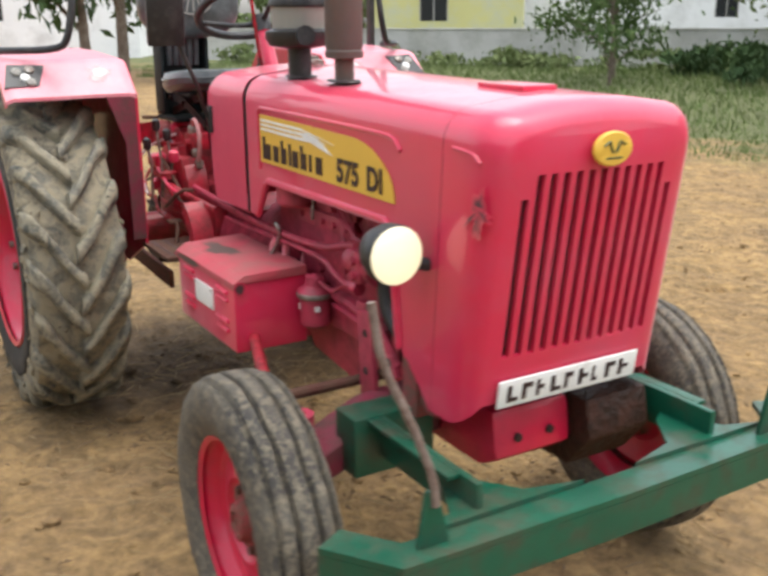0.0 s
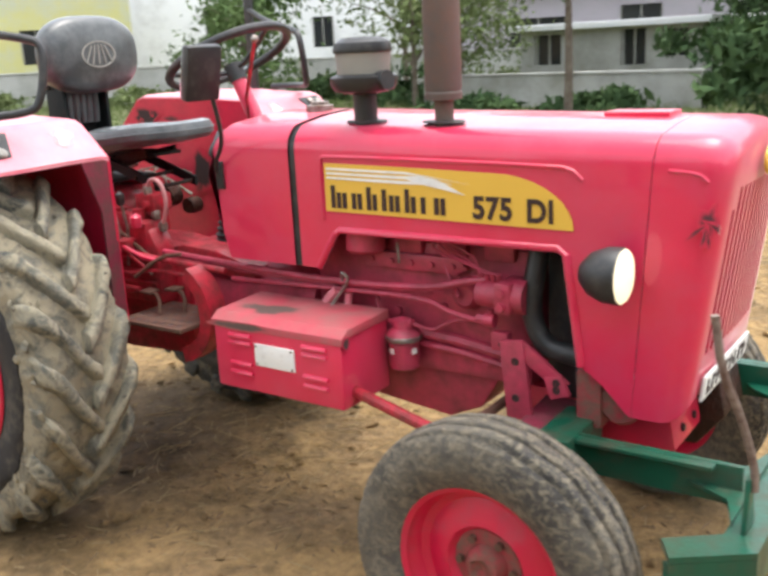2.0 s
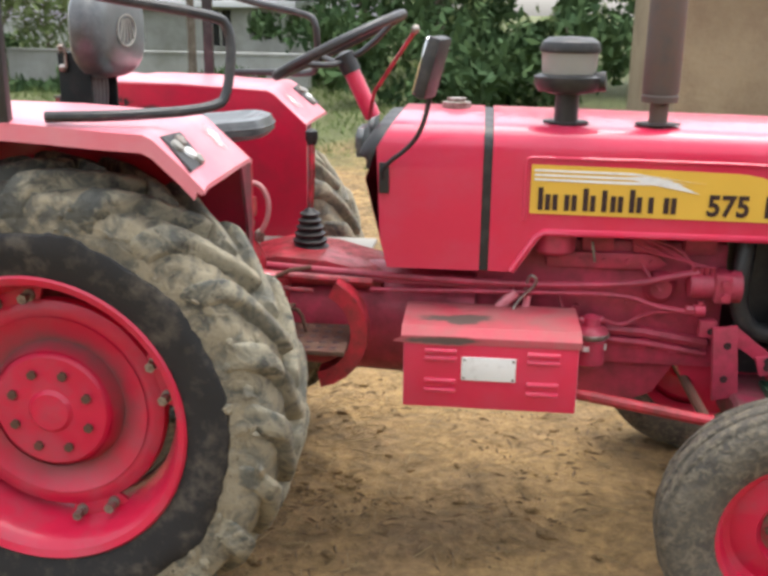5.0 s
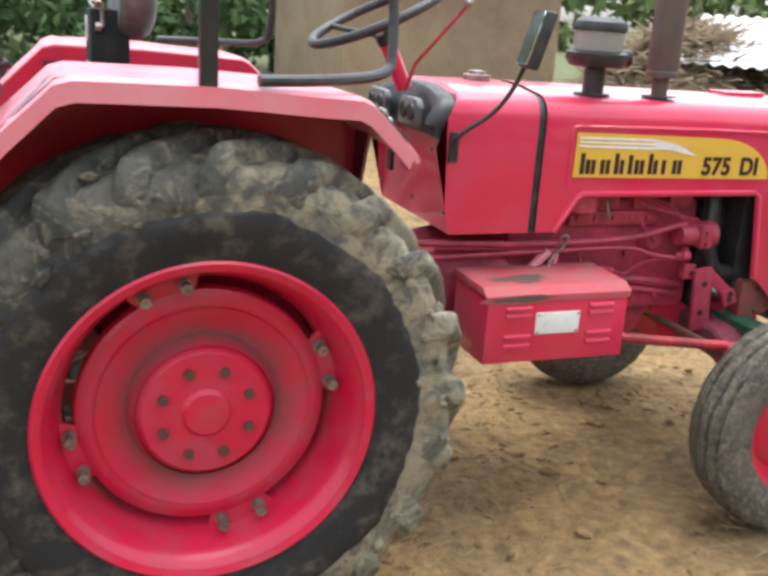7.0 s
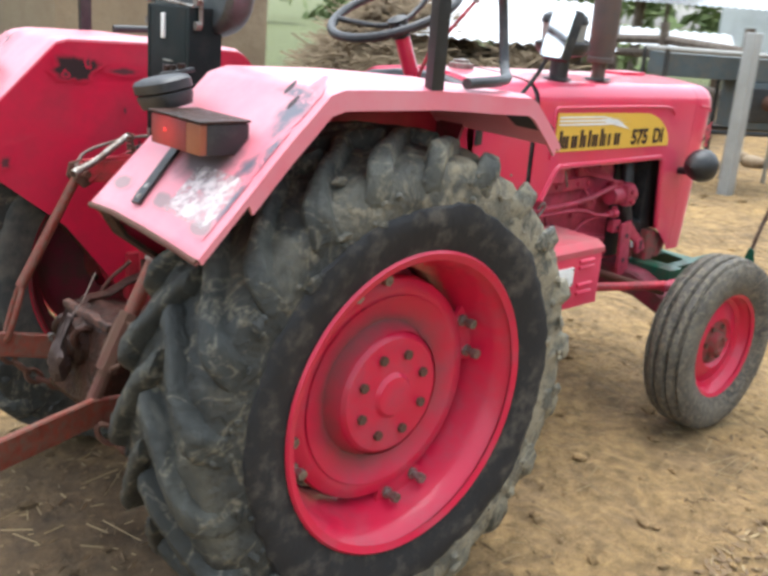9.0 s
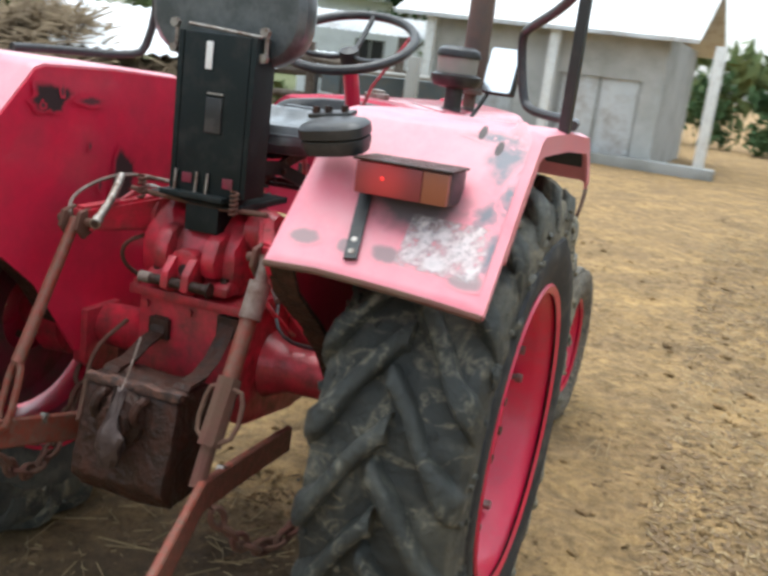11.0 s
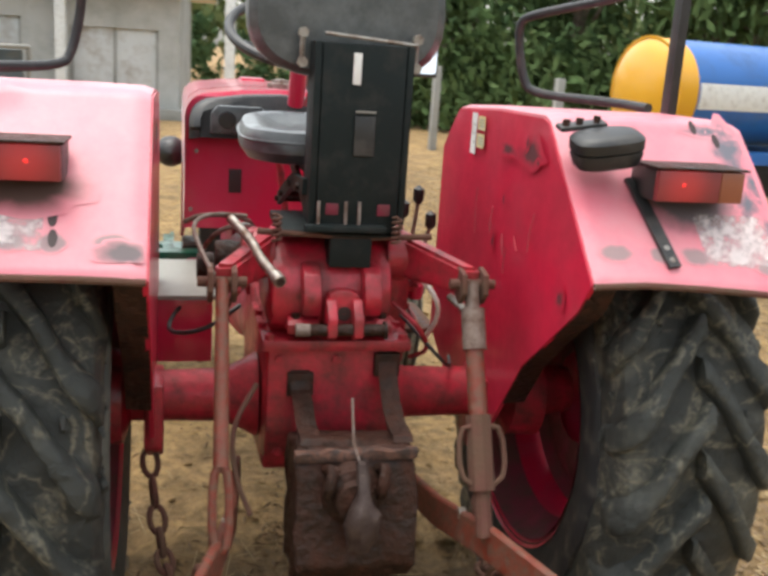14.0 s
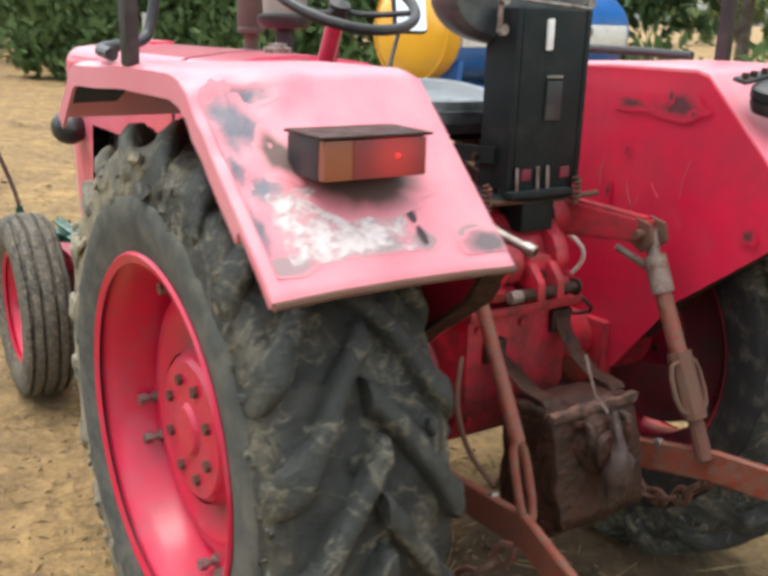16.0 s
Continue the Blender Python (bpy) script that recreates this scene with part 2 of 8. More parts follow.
l.new(turf.outputs["Y"], shift.inputs[2])
edge.inputs["From Min"].default_value, edge.inputs["From Max"].default_value = 10.5, 13.0
l.new(shift.outputs[0], edge.inputs["Value"])
green.data_type = "RGBA"
l.new(edge.outputs[0], green.inputs["Factor"])
l.new(n["Principled BSDF"].inputs["Base Color"].links[0].from_socket, green.inputs["A"])
green.inputs["B"].default_value = (0.125, 0.14, 0.05, 1)
# dark patch under the hitch: shade and oil put into the soil colour
away, frayed_dist, hitch_shade, darkened = n.new("ShaderNodeVectorMath"), n.new("ShaderNodeMath"), n.new("ShaderNodeMapRange"), n.new("ShaderNodeMix")
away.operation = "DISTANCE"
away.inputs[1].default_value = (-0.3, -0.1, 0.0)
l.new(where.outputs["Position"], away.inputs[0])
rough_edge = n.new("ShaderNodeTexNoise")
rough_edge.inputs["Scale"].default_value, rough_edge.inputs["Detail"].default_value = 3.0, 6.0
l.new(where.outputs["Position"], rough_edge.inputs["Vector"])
frayed_dist.operation = "MULTIPLY_ADD"
frayed_dist.inputs[1].default_value = 0.9
l.new(rough_edge.outputs["Fac"], frayed_dist.inputs[0])
l.new(away.outputs["Value"], frayed_dist.inputs[2])
hitch_shade.inputs["From Min"].default_value, hitch_shade.inputs["From Max"].default_value = 0.85, 1.4
hitch_shade.inputs["To Min"].default_value, hitch_shade.inputs["To Max"].default_value = 0.8, 0.0
l.new(frayed_dist.outputs[0], hitch_shade.inputs["Value"])
darkened.data_type = "RGBA"
l.new(hitch_shade.outputs[0], darkened.inputs["Factor"])
l.new(green.outputs["Result"], darkened.inputs["A"])
darkened.inputs["B"].default_value = (0.085, 0.055, 0.03, 1)
l.new(darkened.outputs["Result"], n["Principled BSDF"].inputs["Base Color"])
# trodden crumbs: a second, coarser relief
crumb, press = n.new("ShaderNodeTexNoise"), n.new("ShaderNodeBump")
crumb.inputs["Scale"].default_value, crumb.inputs["Detail"].default_value, crumb.inputs["Roughness"].default_value = 19.0, 8.0, 0.72
l.new(where.outputs["Position"], crumb.inputs["Vector"])
l.new(crumb.outputs["Fac"], press.inputs["Height"])
press.inputs["Strength"].default_value, press.inputs["Distance"].default_value = 0.95, 0.04
# the same noise darkens the pits: crumb shade put into the colour
tone, grainy = n.new("ShaderNodeMapRange"), n.new("ShaderNodeMix")
tone.inputs["From Min"].default_value, tone.inputs["From Max"].default_value = 0.33, 0.66
tone.inputs["To Min"].default_value, tone.inputs["To Max"].default_value = 0.62, 1.25
l.new(crumb.outputs["Fac"], tone.inputs["Value"])
grainy.data_type, grainy.blend_type = "RGBA", "MULTIPLY"
grainy.inputs["Factor"].default_value = 1.0
l.new(darkened.outputs["Result"], grainy.inputs["A"])
l.new(tone.outputs[0], grainy.inputs["B"])
blotch, shade, mottled = n.new("ShaderNodeTexNoise"), n.new("ShaderNodeMapRange"), n.new("ShaderNodeMix")
blotch.inputs["Scale"].default_value, blotch.inputs["Detail"].default_value, blotch.inputs["Roughness"].default_value = 6.0, 7.0, 0.68
blotch.inputs["Distortion"].default_value = 0.8
l.new(where.outputs["Position"], blotch.inputs["Vector"])
shade.inputs["From Min"].default_value, shade.inputs["From Max"].default_value = 0.36, 0.62
shade.inputs["To Min"].default_value, shade.inputs["To Max"].default_value = 0.62, 1.12
l.new(blotch.outputs["Fac"], shade.inputs["Value"])
mottled.data_type, mottled.blend_type = "RGBA", "MULTIPLY"
mottled.inputs["Factor"].default_value = 1.0
l.new(grainy.outputs["Result"], mottled.inputs["A"])
l.new(shade.outputs[0], mottled.inputs["B"])
l.new(mottled.outputs["Result"], n["Principled BSDF"].inputs["Base Color"])
l.new(n["Principled BSDF"].inputs["Normal"].links[0].from_socket, press.inputs["Normal"])
l.new(press.outputs[0], n["Principled BSDF"].inputs["Normal"])
BRUSH = material("brown_brushwood", (0.23, 0.17, 0.10), 0.9, vary=0.4, scale=2, other=(0.12, 0.085, 0.05), amount=0.45, fine=12, bump=0.5)
LITTER = material("dark_litter", (0.17, 0.11, 0.055), 0.9, vary=0.4, scale=3)
STRAW = material("dry_straw", (0.33, 0.24, 0.12), 0.8, vary=0.35, scale=3)
CLOD = material("soil_clods", (0.27, 0.17, 0.085), 0.95, vary=0.35, scale=8, fine=40, bump=0.5)
WALL_GREY = material("pale_weathered_plaster", (0.50, 0.50, 0.48), 0.9, vary=0.2, scale=0.5, other=(0.34, 0.34, 0.31), amount=0.35, fine=10, bump=0.2)
PLASTER = material("white_plaster", (0.72, 0.73, 0.74), 0.85, vary=0.1, scale=0.4, other=(0.5, 0.5, 0.5), amount=0.2, fine=12, bump=0.1)
LILAC = material("lilac_plaster", (0.44, 0.40, 0.46), 0.85, vary=0.1, scale=0.4, other=(0.4, 0.38, 0.42), amount=0.25, fine=12, bump=0.1)
CEMENT = material("cement_plaster", (0.36, 0.36, 0.34), 0.9, vary=0.2, scale=0.5, other=(0.24, 0.24, 0.21), amount=0.4, fine=10, bump=0.2)
MUD = material("mud_wall", (0.31, 0.235, 0.15), 0.95, vary=0.25, scale=1.1, other=(0.24, 0.17, 0.11), amount=0.35, fine=16, bump=0.5, depth=0.02)
TIN = material("tin_sheet", (0.62, 0.64, 0.65), 0.4, metal=0.55, vary=0.15, scale=1.2, other=(0.4, 0.36, 0.32), amount=0.25, fine=30, bump=0.05)
BARK = material("bark", (0.10, 0.075, 0.055), 0.9, vary=0.35, scale=5, other=(0.18, 0.15, 0.12), amount=0.4, fine=30, bump=0.8, depth=0.01)
BLUE = material("blue_tank_paint", (0.02, 0.13, 0.42), 0.35, vary=0.12, scale=1.5, other=(0.04, 0.1, 0.24), amount=0.2, fine=40, bump=0.04, coat=0.3)
YELLOW_TANK = material("yellow_tank_paint", (0.72, 0.36, 0.02), 0.35, vary=0.1, scale=2, fine=40, bump=0.04, coat=0.3)
PALE_YELLOW = material("pale_yellow_wash", (0.52, 0.50, 0.22), 0.85, vary=0.15, scale=0.4, other=(0.45, 0.48, 0.4), amount=0.3, fine=12, bump=0.1)
DARK_GLASS = material("dark_window", (0.02, 0.022, 0.025), 0.15, vary=0.2, scale=1)


def leafy(name, base, second):
    mat = material(name, base, 0.85, vary=0.35, scale=0.8, other=second, amount=0.45, fine=6, bump=0.0, spec=0.15)
    return mat


LEAF = leafy("green_leaves", (0.07, 0.12, 0.042), (0.11, 0.155, 0.06))
LEAF_DARK = leafy("dark_green_leaves", (0.045, 0.085, 0.036), (0.075, 0.12, 0.045))
LEAF_PALE = leafy("pale_green_leaves", (0.11, 0.15, 0.06), (0.16, 0.19, 0.08))
GRASS = leafy("grass_blades", (0.095, 0.145, 0.045), (0.15, 0.18, 0.07))


def glowing(name, colour, strength):
    mat = bpy.data.materials.new(name)
    mat.use_nodes = True
    b = mat.node_tree.nodes["Principled BSDF"]
    b.inputs["Base Color"].default_value = (*colour, 1)
    b.inputs["Emission Color"].default_value = (*colour, 1)
    b.inputs["Emission Strength"].default_value = strength
    return mat


# Machine iron made bluer and lighter: haze put into the colour.
IRON = material("hazed_dusty_iron", (0.075, 0.10, 0.11), 0.6, vary=0.35, scale=5, other=(0.13, 0.125, 0.11), amount=0.35, fine=60, bump=0.1)
ROSE_HOSE = material("faded_pink_hose", (0.45, 0.2, 0.2), 0.6, vary=0.3, scale=30)
LAMP_LIT = glowing("lit_headlamp_lens", (1.0, 0.84, 0.52), 0.34)
LAMP_LIT.node_tree.nodes["Principled BSDF"].inputs["Base Color"].default_value = (0.42, 0.4, 0.34, 1)
TAIL_LIT = glowing("lit_tail_bulb", (0.85, 0.03, 0.025), 0.45)


def stain(name, colour, scale, cover, rough=0.6, soft=0.07, reach=0.42):
    """Worn paint or smeared dirt with ragged edges: it lets the coat below show between its patches."""
    mat = material(name, colour, rough, vary=0.3, scale=scale * 2, fine=120, bump=0.05)
    n, l = mat.node_tree.nodes, mat.node_tree.links
    co = n.new("ShaderNodeTexCoord")
    speck = n.new("ShaderNodeTexNoise")
    speck.inputs["Scale"].default_value, speck.inputs["Detail"].default_value, speck.inputs["Roughness"].default_value = scale, 8.0, 0.7
    l.new(co.outputs["Object"], speck.inputs["Vector"])
    edge = n.new("ShaderNodeMapRange")
    edge.inputs["From Min"].default_value, edge.inputs["From Max"].default_value = 0.86 - 0.3 * cover - soft, 0.86 - 0.3 * cover + soft
    rim, add = n.new("ShaderNodeAttribute"), n.new("ShaderNodeMath")
    rim.attribute_name = "fade"
    add.operation = "MULTIPLY_ADD"
    add.inputs[1].default_value = reach
    l.new(rim.outputs["Fac"], add.inputs[0])
    l.new(speck.outputs["Fac"], add.inputs[2])
    l.new(add.outputs[0], edge.inputs["Value"])
    clear, mix = n.new("ShaderNodeBsdfTransparent"), n.new("ShaderNodeMixShader")
    l.new(edge.outputs[0], mix.inputs[0])
    l.new(clear.outputs[0], mix.inputs[1])
    l.new(n["Principled BSDF"].outputs[0], mix.inputs[2])
    l.new(mix.outputs[0], n["Material Output"].inputs["Surface"])
    return mat


def smear(name, paint, colour, scale, cover, soft=0.2, reach=0.6, rough=0.65, rim_width=0.22):
    """The paint of a surface with dirt or bare metal rubbed into it, thinning out towards the rim of the blot."""
    mat = paint.copy()
    mat.name = name
    n, l = mat.node_tree.nodes, mat.node_tree.links
    b = n["Principled BSDF"]
    co, speck, edge = n.new("ShaderNodeTexCoord"), n.new("ShaderNodeTexNoise"), n.new("ShaderNodeMapRange")
    speck.inputs["Scale"].default_value, speck.inputs["Detail"].default_value, speck.inputs["Roughness"].default_value = scale, 8.0, 0.68
    l.new(co.outputs["Object"], speck.inputs["Vector"])
    rim, add, inner = n.new("ShaderNodeAttribute"), n.new("ShaderNodeMath"), n.new("ShaderNodeMapRange")
    rim.attribute_name = "fade"
    add.operation = "MULTIPLY_ADD"
    add.inputs[1].default_value = reach
    l.new(rim.outputs["Fac"], add.inputs[0])
    l.new(speck.outputs["Fac"], add.inputs[2])
    edge.inputs["From Min"].default_value, edge.inputs["From Max"].default_value = 0.86 - 0.3 * cover - soft, 0.86 - 0.3 * cover + soft
    l.new(add.outputs[0], edge.inputs["Value"])
    inner.inputs["From Max"].default_value = rim_width
    l.new(rim.outputs["Fac"], inner.inputs["Value"])
    fac = n.new("ShaderNodeMath")
    fac.operation = "MULTIPLY"
    l.new(edge.outputs[0], fac.inputs[0])
    l.new(inner.outputs[0], fac.inputs[1])
    for socket, value, kind in (("Base Color", (*colour, 1), "RGBA"), ("Roughness", rough, "FLOAT"), ("Coat Weight", 0.0, "FLOAT")):
        mix = n.new("ShaderNodeMix")
        mix.data_type = kind
        l.new(fac.outputs[0], mix.inputs["Factor"])
        if b.inputs[socket].links:
            l.new(b.inputs[socket].links[0].from_socket, mix.inputs["A"])
        else:
            mix.inputs["A"].default_value = b.inputs[socket].default_value
        mix.inputs["B"].default_value = value
        l.new(mix.outputs["Result"], b.inputs[socket])
    return mat


CHALK = stain("flaked_white_label", (0.58, 0.50, 0.49), 38, 0.58, soft=0.13)
GREASE = smear("grey_grease_smear", RED_PALE, (0.13, 0.10, 0.105), 7, 0.85, soft=0.25)
SOOT = smear("brown_soot_smear", RED_PALE, (0.11, 0.062, 0.052), 9, 0.95, soft=0.3, reach=0.7, rim_width=0.5)
OVAL = smear("grey_oval_mark", RED_PALE, (0.30, 0.20, 0.205), 14, 0.9, soft=0.25, reach=0.9, rim_width=0.3)
BARE_FENDER = smear("scraped_fender_paint", RED_PALE, (0.12, 0.115, 0.14), 34, 0.66, soft=0.3, rough=0.4, rim_width=0.4)
GRIME_DEEP = smear("dark_panel_grime", RED_DEEP, (0.10, 0.025, 0.03), 24, 0.55, soft=0.22, rim_width=0.6)
PANEL_OIL = smear("black_oil_splash", RED_DEEP, (0.03, 0.014, 0.014), 16, 1.02, soft=0.14, rim_width=0.3)
GRIME = smear("dark_grime", RED, (0.06, 0.028, 0.028), 12, 0.8, soft=0.16)
SPLASH = smear("black_grease_splash", RED, (0.085, 0.02, 0.03), 26, 0.72, soft=0.26, rim_width=0.5)
BARE = smear("bare_scraped_metal", RED, (0.12, 0.07, 0.058), 10, 0.62, soft=0.10)
BARE_LID = smear("scraped_lid_metal", DUSTY_RED, (0.10, 0.065, 0.055), 9, 0.75, soft=0.1)
DUST = smear("grey_brown_dust", RED_WHEEL, (0.21, 0.075, 0.075), 8, 0.5, soft=0.3)
MIRROR = material("mirror_glass", (0.85, 0.87, 0.88), 0.05, metal=1.0, vary=0.02, bump=0.0)


# ---- mesh helpers ----
def finish(bm, sharp=35):
    bmesh.ops.remove_doubles(bm, verts=bm.verts, dist=1e-5)
    bmesh.ops.recalc_face_normals(bm, faces=bm.faces)
    limit = radians(sharp)
    for f in bm.faces:
        f.smooth = True
    for e in bm.edges:
        if len(e.link_faces) == 2 and e.calc_face_angle() > limit:
            e.smooth = False


def part(name, bm, mat, parent=None, label="", sharp=35):
    """Links a bmesh as one mesh object under a thing or a part."""
    finish(bm, sharp)
    me = bpy.data.meshes.new(name)
    bm.to_mesh(me)
    bm.free()
    me.materials.append(mat)
    ob = new(name, me)
    if parent:
        ob.parent = parent
    if label:
        ob["label"] = label
    return ob


def thing(name, label, category, group="", kind="", at=(0, 0, 0)):
    ob = new(name)
    ob.location = at
    return tagged(ob, label, category, group, kind)


def block(bm, x0, x1, y0, y1, z0, z1, bevel=0.0, m=None):
    """A box, its edges rounded by bevel."""
    vs = [bm.verts.new((x, y, z)) for x in (x0, x1) for y in (y0, y1) for z in (z0, z1)]
    fs = [bm.faces.new([vs[i] for i in q]) for q in ((0, 1, 3, 2), (4, 6, 7, 5), (0, 4, 5, 1), (2, 3, 7, 6), (0, 2, 6, 4), (1, 5, 7, 3))]
    if m:
        bmesh.ops.transform(bm, matrix=m, verts=vs)
    if bevel:
        es = list({e for f in fs for e in f.edges})
        bmesh.ops.bevel(bm, geom=es, offset=bevel, segments=2, profile=0.6, affect="EDGES", clamp_overlap=True)
    return bm


def loft(bm, rings, closed=True, caps=True):
    """Skins rings of points in turn."""
    vr = [[bm.verts.new(p) for p in r] for r in rings]
    k = len(vr[0])
    for a, b in zip(vr, vr[1:]):
        for i in range(k if closed else k - 1):
            j = (i + 1) % k
            bm.faces.new((a[i], a[j], b[j], b[i]))
    if caps and closed:
        bm.faces.new(vr[0][::-1])
        bm.faces.new(vr[-1])
    return vr


def lathe(bm, profile, centre=(0, 0, 0), axis="y", seg=48, caps=False):
    """Turns (along, radius) pairs round an axis through centre."""
    rings = []
    for a, r in profile:
        ring = []
        for i in range(seg):
            w = 2 * math.pi * i / seg
            c, s = r * math.cos(w), r * math.sin(w)
            p = {"x": (a, c, s), "y": (c, a, s), "z": (c, s, a)}[axis]
            ring.append(Vector(p) + Vector(centre))
        rings.append(ring)
    return loft(bm, rings, True, caps)


def tube(bm, pts, r, seg=10, caps=True, rounds=0):
    """A round bar along points; rounds smooths the corners. r may be one radius or one a point."""
    pts = [Vector(p) for p in pts]
    rs = list(r) if isinstance(r, (list, tuple)) else [r] * len(pts)
    for _ in range(rounds):
        q, s = [pts[0]], [rs[0]]
        for a, b, ra, rb in zip(pts, pts[1:], rs, rs[1:]):
            q += [a.lerp(b, 0.25), a.lerp(b, 0.75)]
            s += [ra * 0.75 + rb * 0.25, ra * 0.25 + rb * 0.75]
        pts, rs = q + [pts[-1]], s + [rs[-1]]
    d = [(pts[min(i + 1, len(pts) - 1)] - pts[max(i - 1, 0)]).normalized() for i in range(len(pts))]
    u = d[0].orthogonal().normalized()
    rings = []
    for i, p in enumerate(pts):
        u = (u - d[i] * u.dot(d[i])).normalized()
        v = d[i].cross(u)
        rings.append([p + (u * math.cos(w) + v * math.sin(w)) * rs[i] for w in (2 * math.pi * k / seg for k in range(seg))])
    loft(bm, rings, True, caps)
    return bm


def slab(bm, outline, axis, a, b, bevel=0.0):
    """A flat outline of two coordinates drawn out along an axis from a to b."""
    def put(p, w):
        return {"x": (w, p[0], p[1]), "y": (p[0], w, p[1]), "z": (p[0], p[1], w)}[axis]
    vr = loft(bm, [[put(p, a) for p in outline], [put(p, b) for p in outline]])
    if bevel:
        vs = {v for r in vr for v in r}
        es = [e for e in bm.edges if e.verts[0] in vs and e.verts[1] in vs]
        bmesh.ops.bevel(bm, geom=es, offset=bevel, segments=2, profile=0.6, affect="EDGES", clamp_overlap=True)
    return bm


def bolt(bm, p, n, r=0.012, h=0.012):
    """A hexagon head standing on p along n."""
    n = Vector(n).normalized()
    tube(bm, [Vector(p) - n * 0.004, Vector(p) + n * h], r, 6)


def B():
    return bmesh.new()


# ---- ground: one sheet to the horizon ----
def spread(k, n, near, far):
    u = k / n
    return math.copysign(near * abs(u) * 3 + far * abs(u) ** 7, u)


N = 290
axis = [spread(k, N, 3.2, 600) for k in range(-N, N + 1)]


def soil(x, y):
    """Height of the trampled ground."""
    far = max(abs(x - 0.5), abs(y))
    z = 0.0
    if far < 40:
        z = 0.03 * noise.noise((x * 0.5, y * 0.5, 3)) + 0.02 * noise.noise((x * 2.2, y * 2.2, 7))
        z += 0.02 * noise.noise((x * 5, y * 5, 9)) + 0.007 * noise.noise((x * 19, y * 19, 2)) - 0.022 * max(0, noise.noise((x * 3.4, y * 3.4, 21)) - 0.22) * 2 + 0.02 * noise.noise((x * 11, y * 11, 4)) * (0.4 + max(0, noise.noise((x * 0.9, y * 0.9, 31))) * 2)
        z *= 0.55 + 0.45 * min(1, max(0, far - 2))
    return z - 0.005


verts = [(x + 0.5, y, soil(x, y)) for y in axis for x in axis]
W = len(axis)
faces = [(j * W + i, j * W + i + 1, (j + 1) * W + i + 1, (j + 1) * W + i) for j in range(W - 1) for i in range(W - 1)]
me = bpy.data.meshes.new("ground")
me.from_pydata(verts, [], faces)
me.polygons.foreach_set("use_smooth", [True] * len(faces))
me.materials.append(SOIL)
ground = new("ground", me)
tagged(ground, "bare sandy farmyard soil strewn with straw", "ground", kind="structure")


# ---- plants ----
def foliage(bm, centre, radii, count, size, rng, flat=0.0):
    """Many small bent leaves in an uneven crown of clumps."""
    clumps = []
    for _ in range(max(6, count // 90)):
        d = Vector((rng.gauss(0, 1), rng.gauss(0, 1), rng.gauss(0, 1))).normalized() * rng.uniform(0.35, 1.0)
        clumps.append((Vector((d.x * radii[0], d.y * radii[1], d.z * radii[2])) + Vector(centre), rng.uniform(0.18, 0.38)))
    for k in range(count):
        c, w = clumps[k % len(clumps)]
        p = c + Vector((rng.gauss(0, w * radii[0] * 0.6), rng.gauss(0, w * radii[1] * 0.6), rng.gauss(0, w * radii[2] * 0.6)))
        q = Euler((rng.uniform(0, 6.28), rng.uniform(0, 6.28), rng.uniform(0, 6.28))).to_matrix()
        s = size * rng.uniform(0.6, 1.4)
        pts = [(-s, 0, 0), (0, -s * 0.4, s * 0.12), (s, 0, -s * 0.2), (0, s * 0.4, s * 0.12)]
        bm.faces.new([bm.verts.new(p + q @ Vector(v)) for v in pts])


def tree(at, height, crown, count, leaf, seed, label, size=0.16, trunk=0.14, low=0.35, lean=0.0):
    rng = random.Random(seed)
    ob = thing("tree", label, "tree", at=at)
    bm = B()
    top = Vector((lean, rng.uniform(-0.3, 0.3), height * 0.75))
    tube(bm, [(0, 0, -0.1), (lean * 0.2, 0.05, height * 0.3), (lean * 0.6, -0.05, height * 0.55), top], [trunk, trunk * 0.8, trunk * 0.55, trunk * 0.2], 10, rounds=1)
    tips = []
    for k in range(7):
        h = height * rng.uniform(low, 0.7)
        a = rng.uniform(0, 6.28)
        b0 = Vector((lean * h / height, 0, h))
        tip = b0 + Vector((math.cos(a) * crown[0] * 0.7, math.sin(a) * crown[1] * 0.7, height * rng.uniform(0.1, 0.28)))
        tube(bm, [b0, b0.lerp(tip, 0.5) + Vector((0, 0, 0.15)), tip], [trunk * 0.45, trunk * 0.28, trunk * 0.08], 7, rounds=1)
    part("trunk", bm, BARK, ob)
    bm = B()
    foliage(bm, (lean, 0, height * 0.5 + height * low * 0.5), crown, count, size, rng)
    part("crown", bm, leaf, ob, sharp=180)
    return ob


def thicket(name, pts, leaf, count, size, seed, label, category="bushes"):
    rng = random.Random(seed)
    bm = B()
    for x, y, z, r, h in pts:
        foliage(bm, (x, y, z), (r, r, h), count, size, rng)
    ob = part(name, bm, leaf, sharp=180)
    return tagged(ob, label, category, kind="stuff")


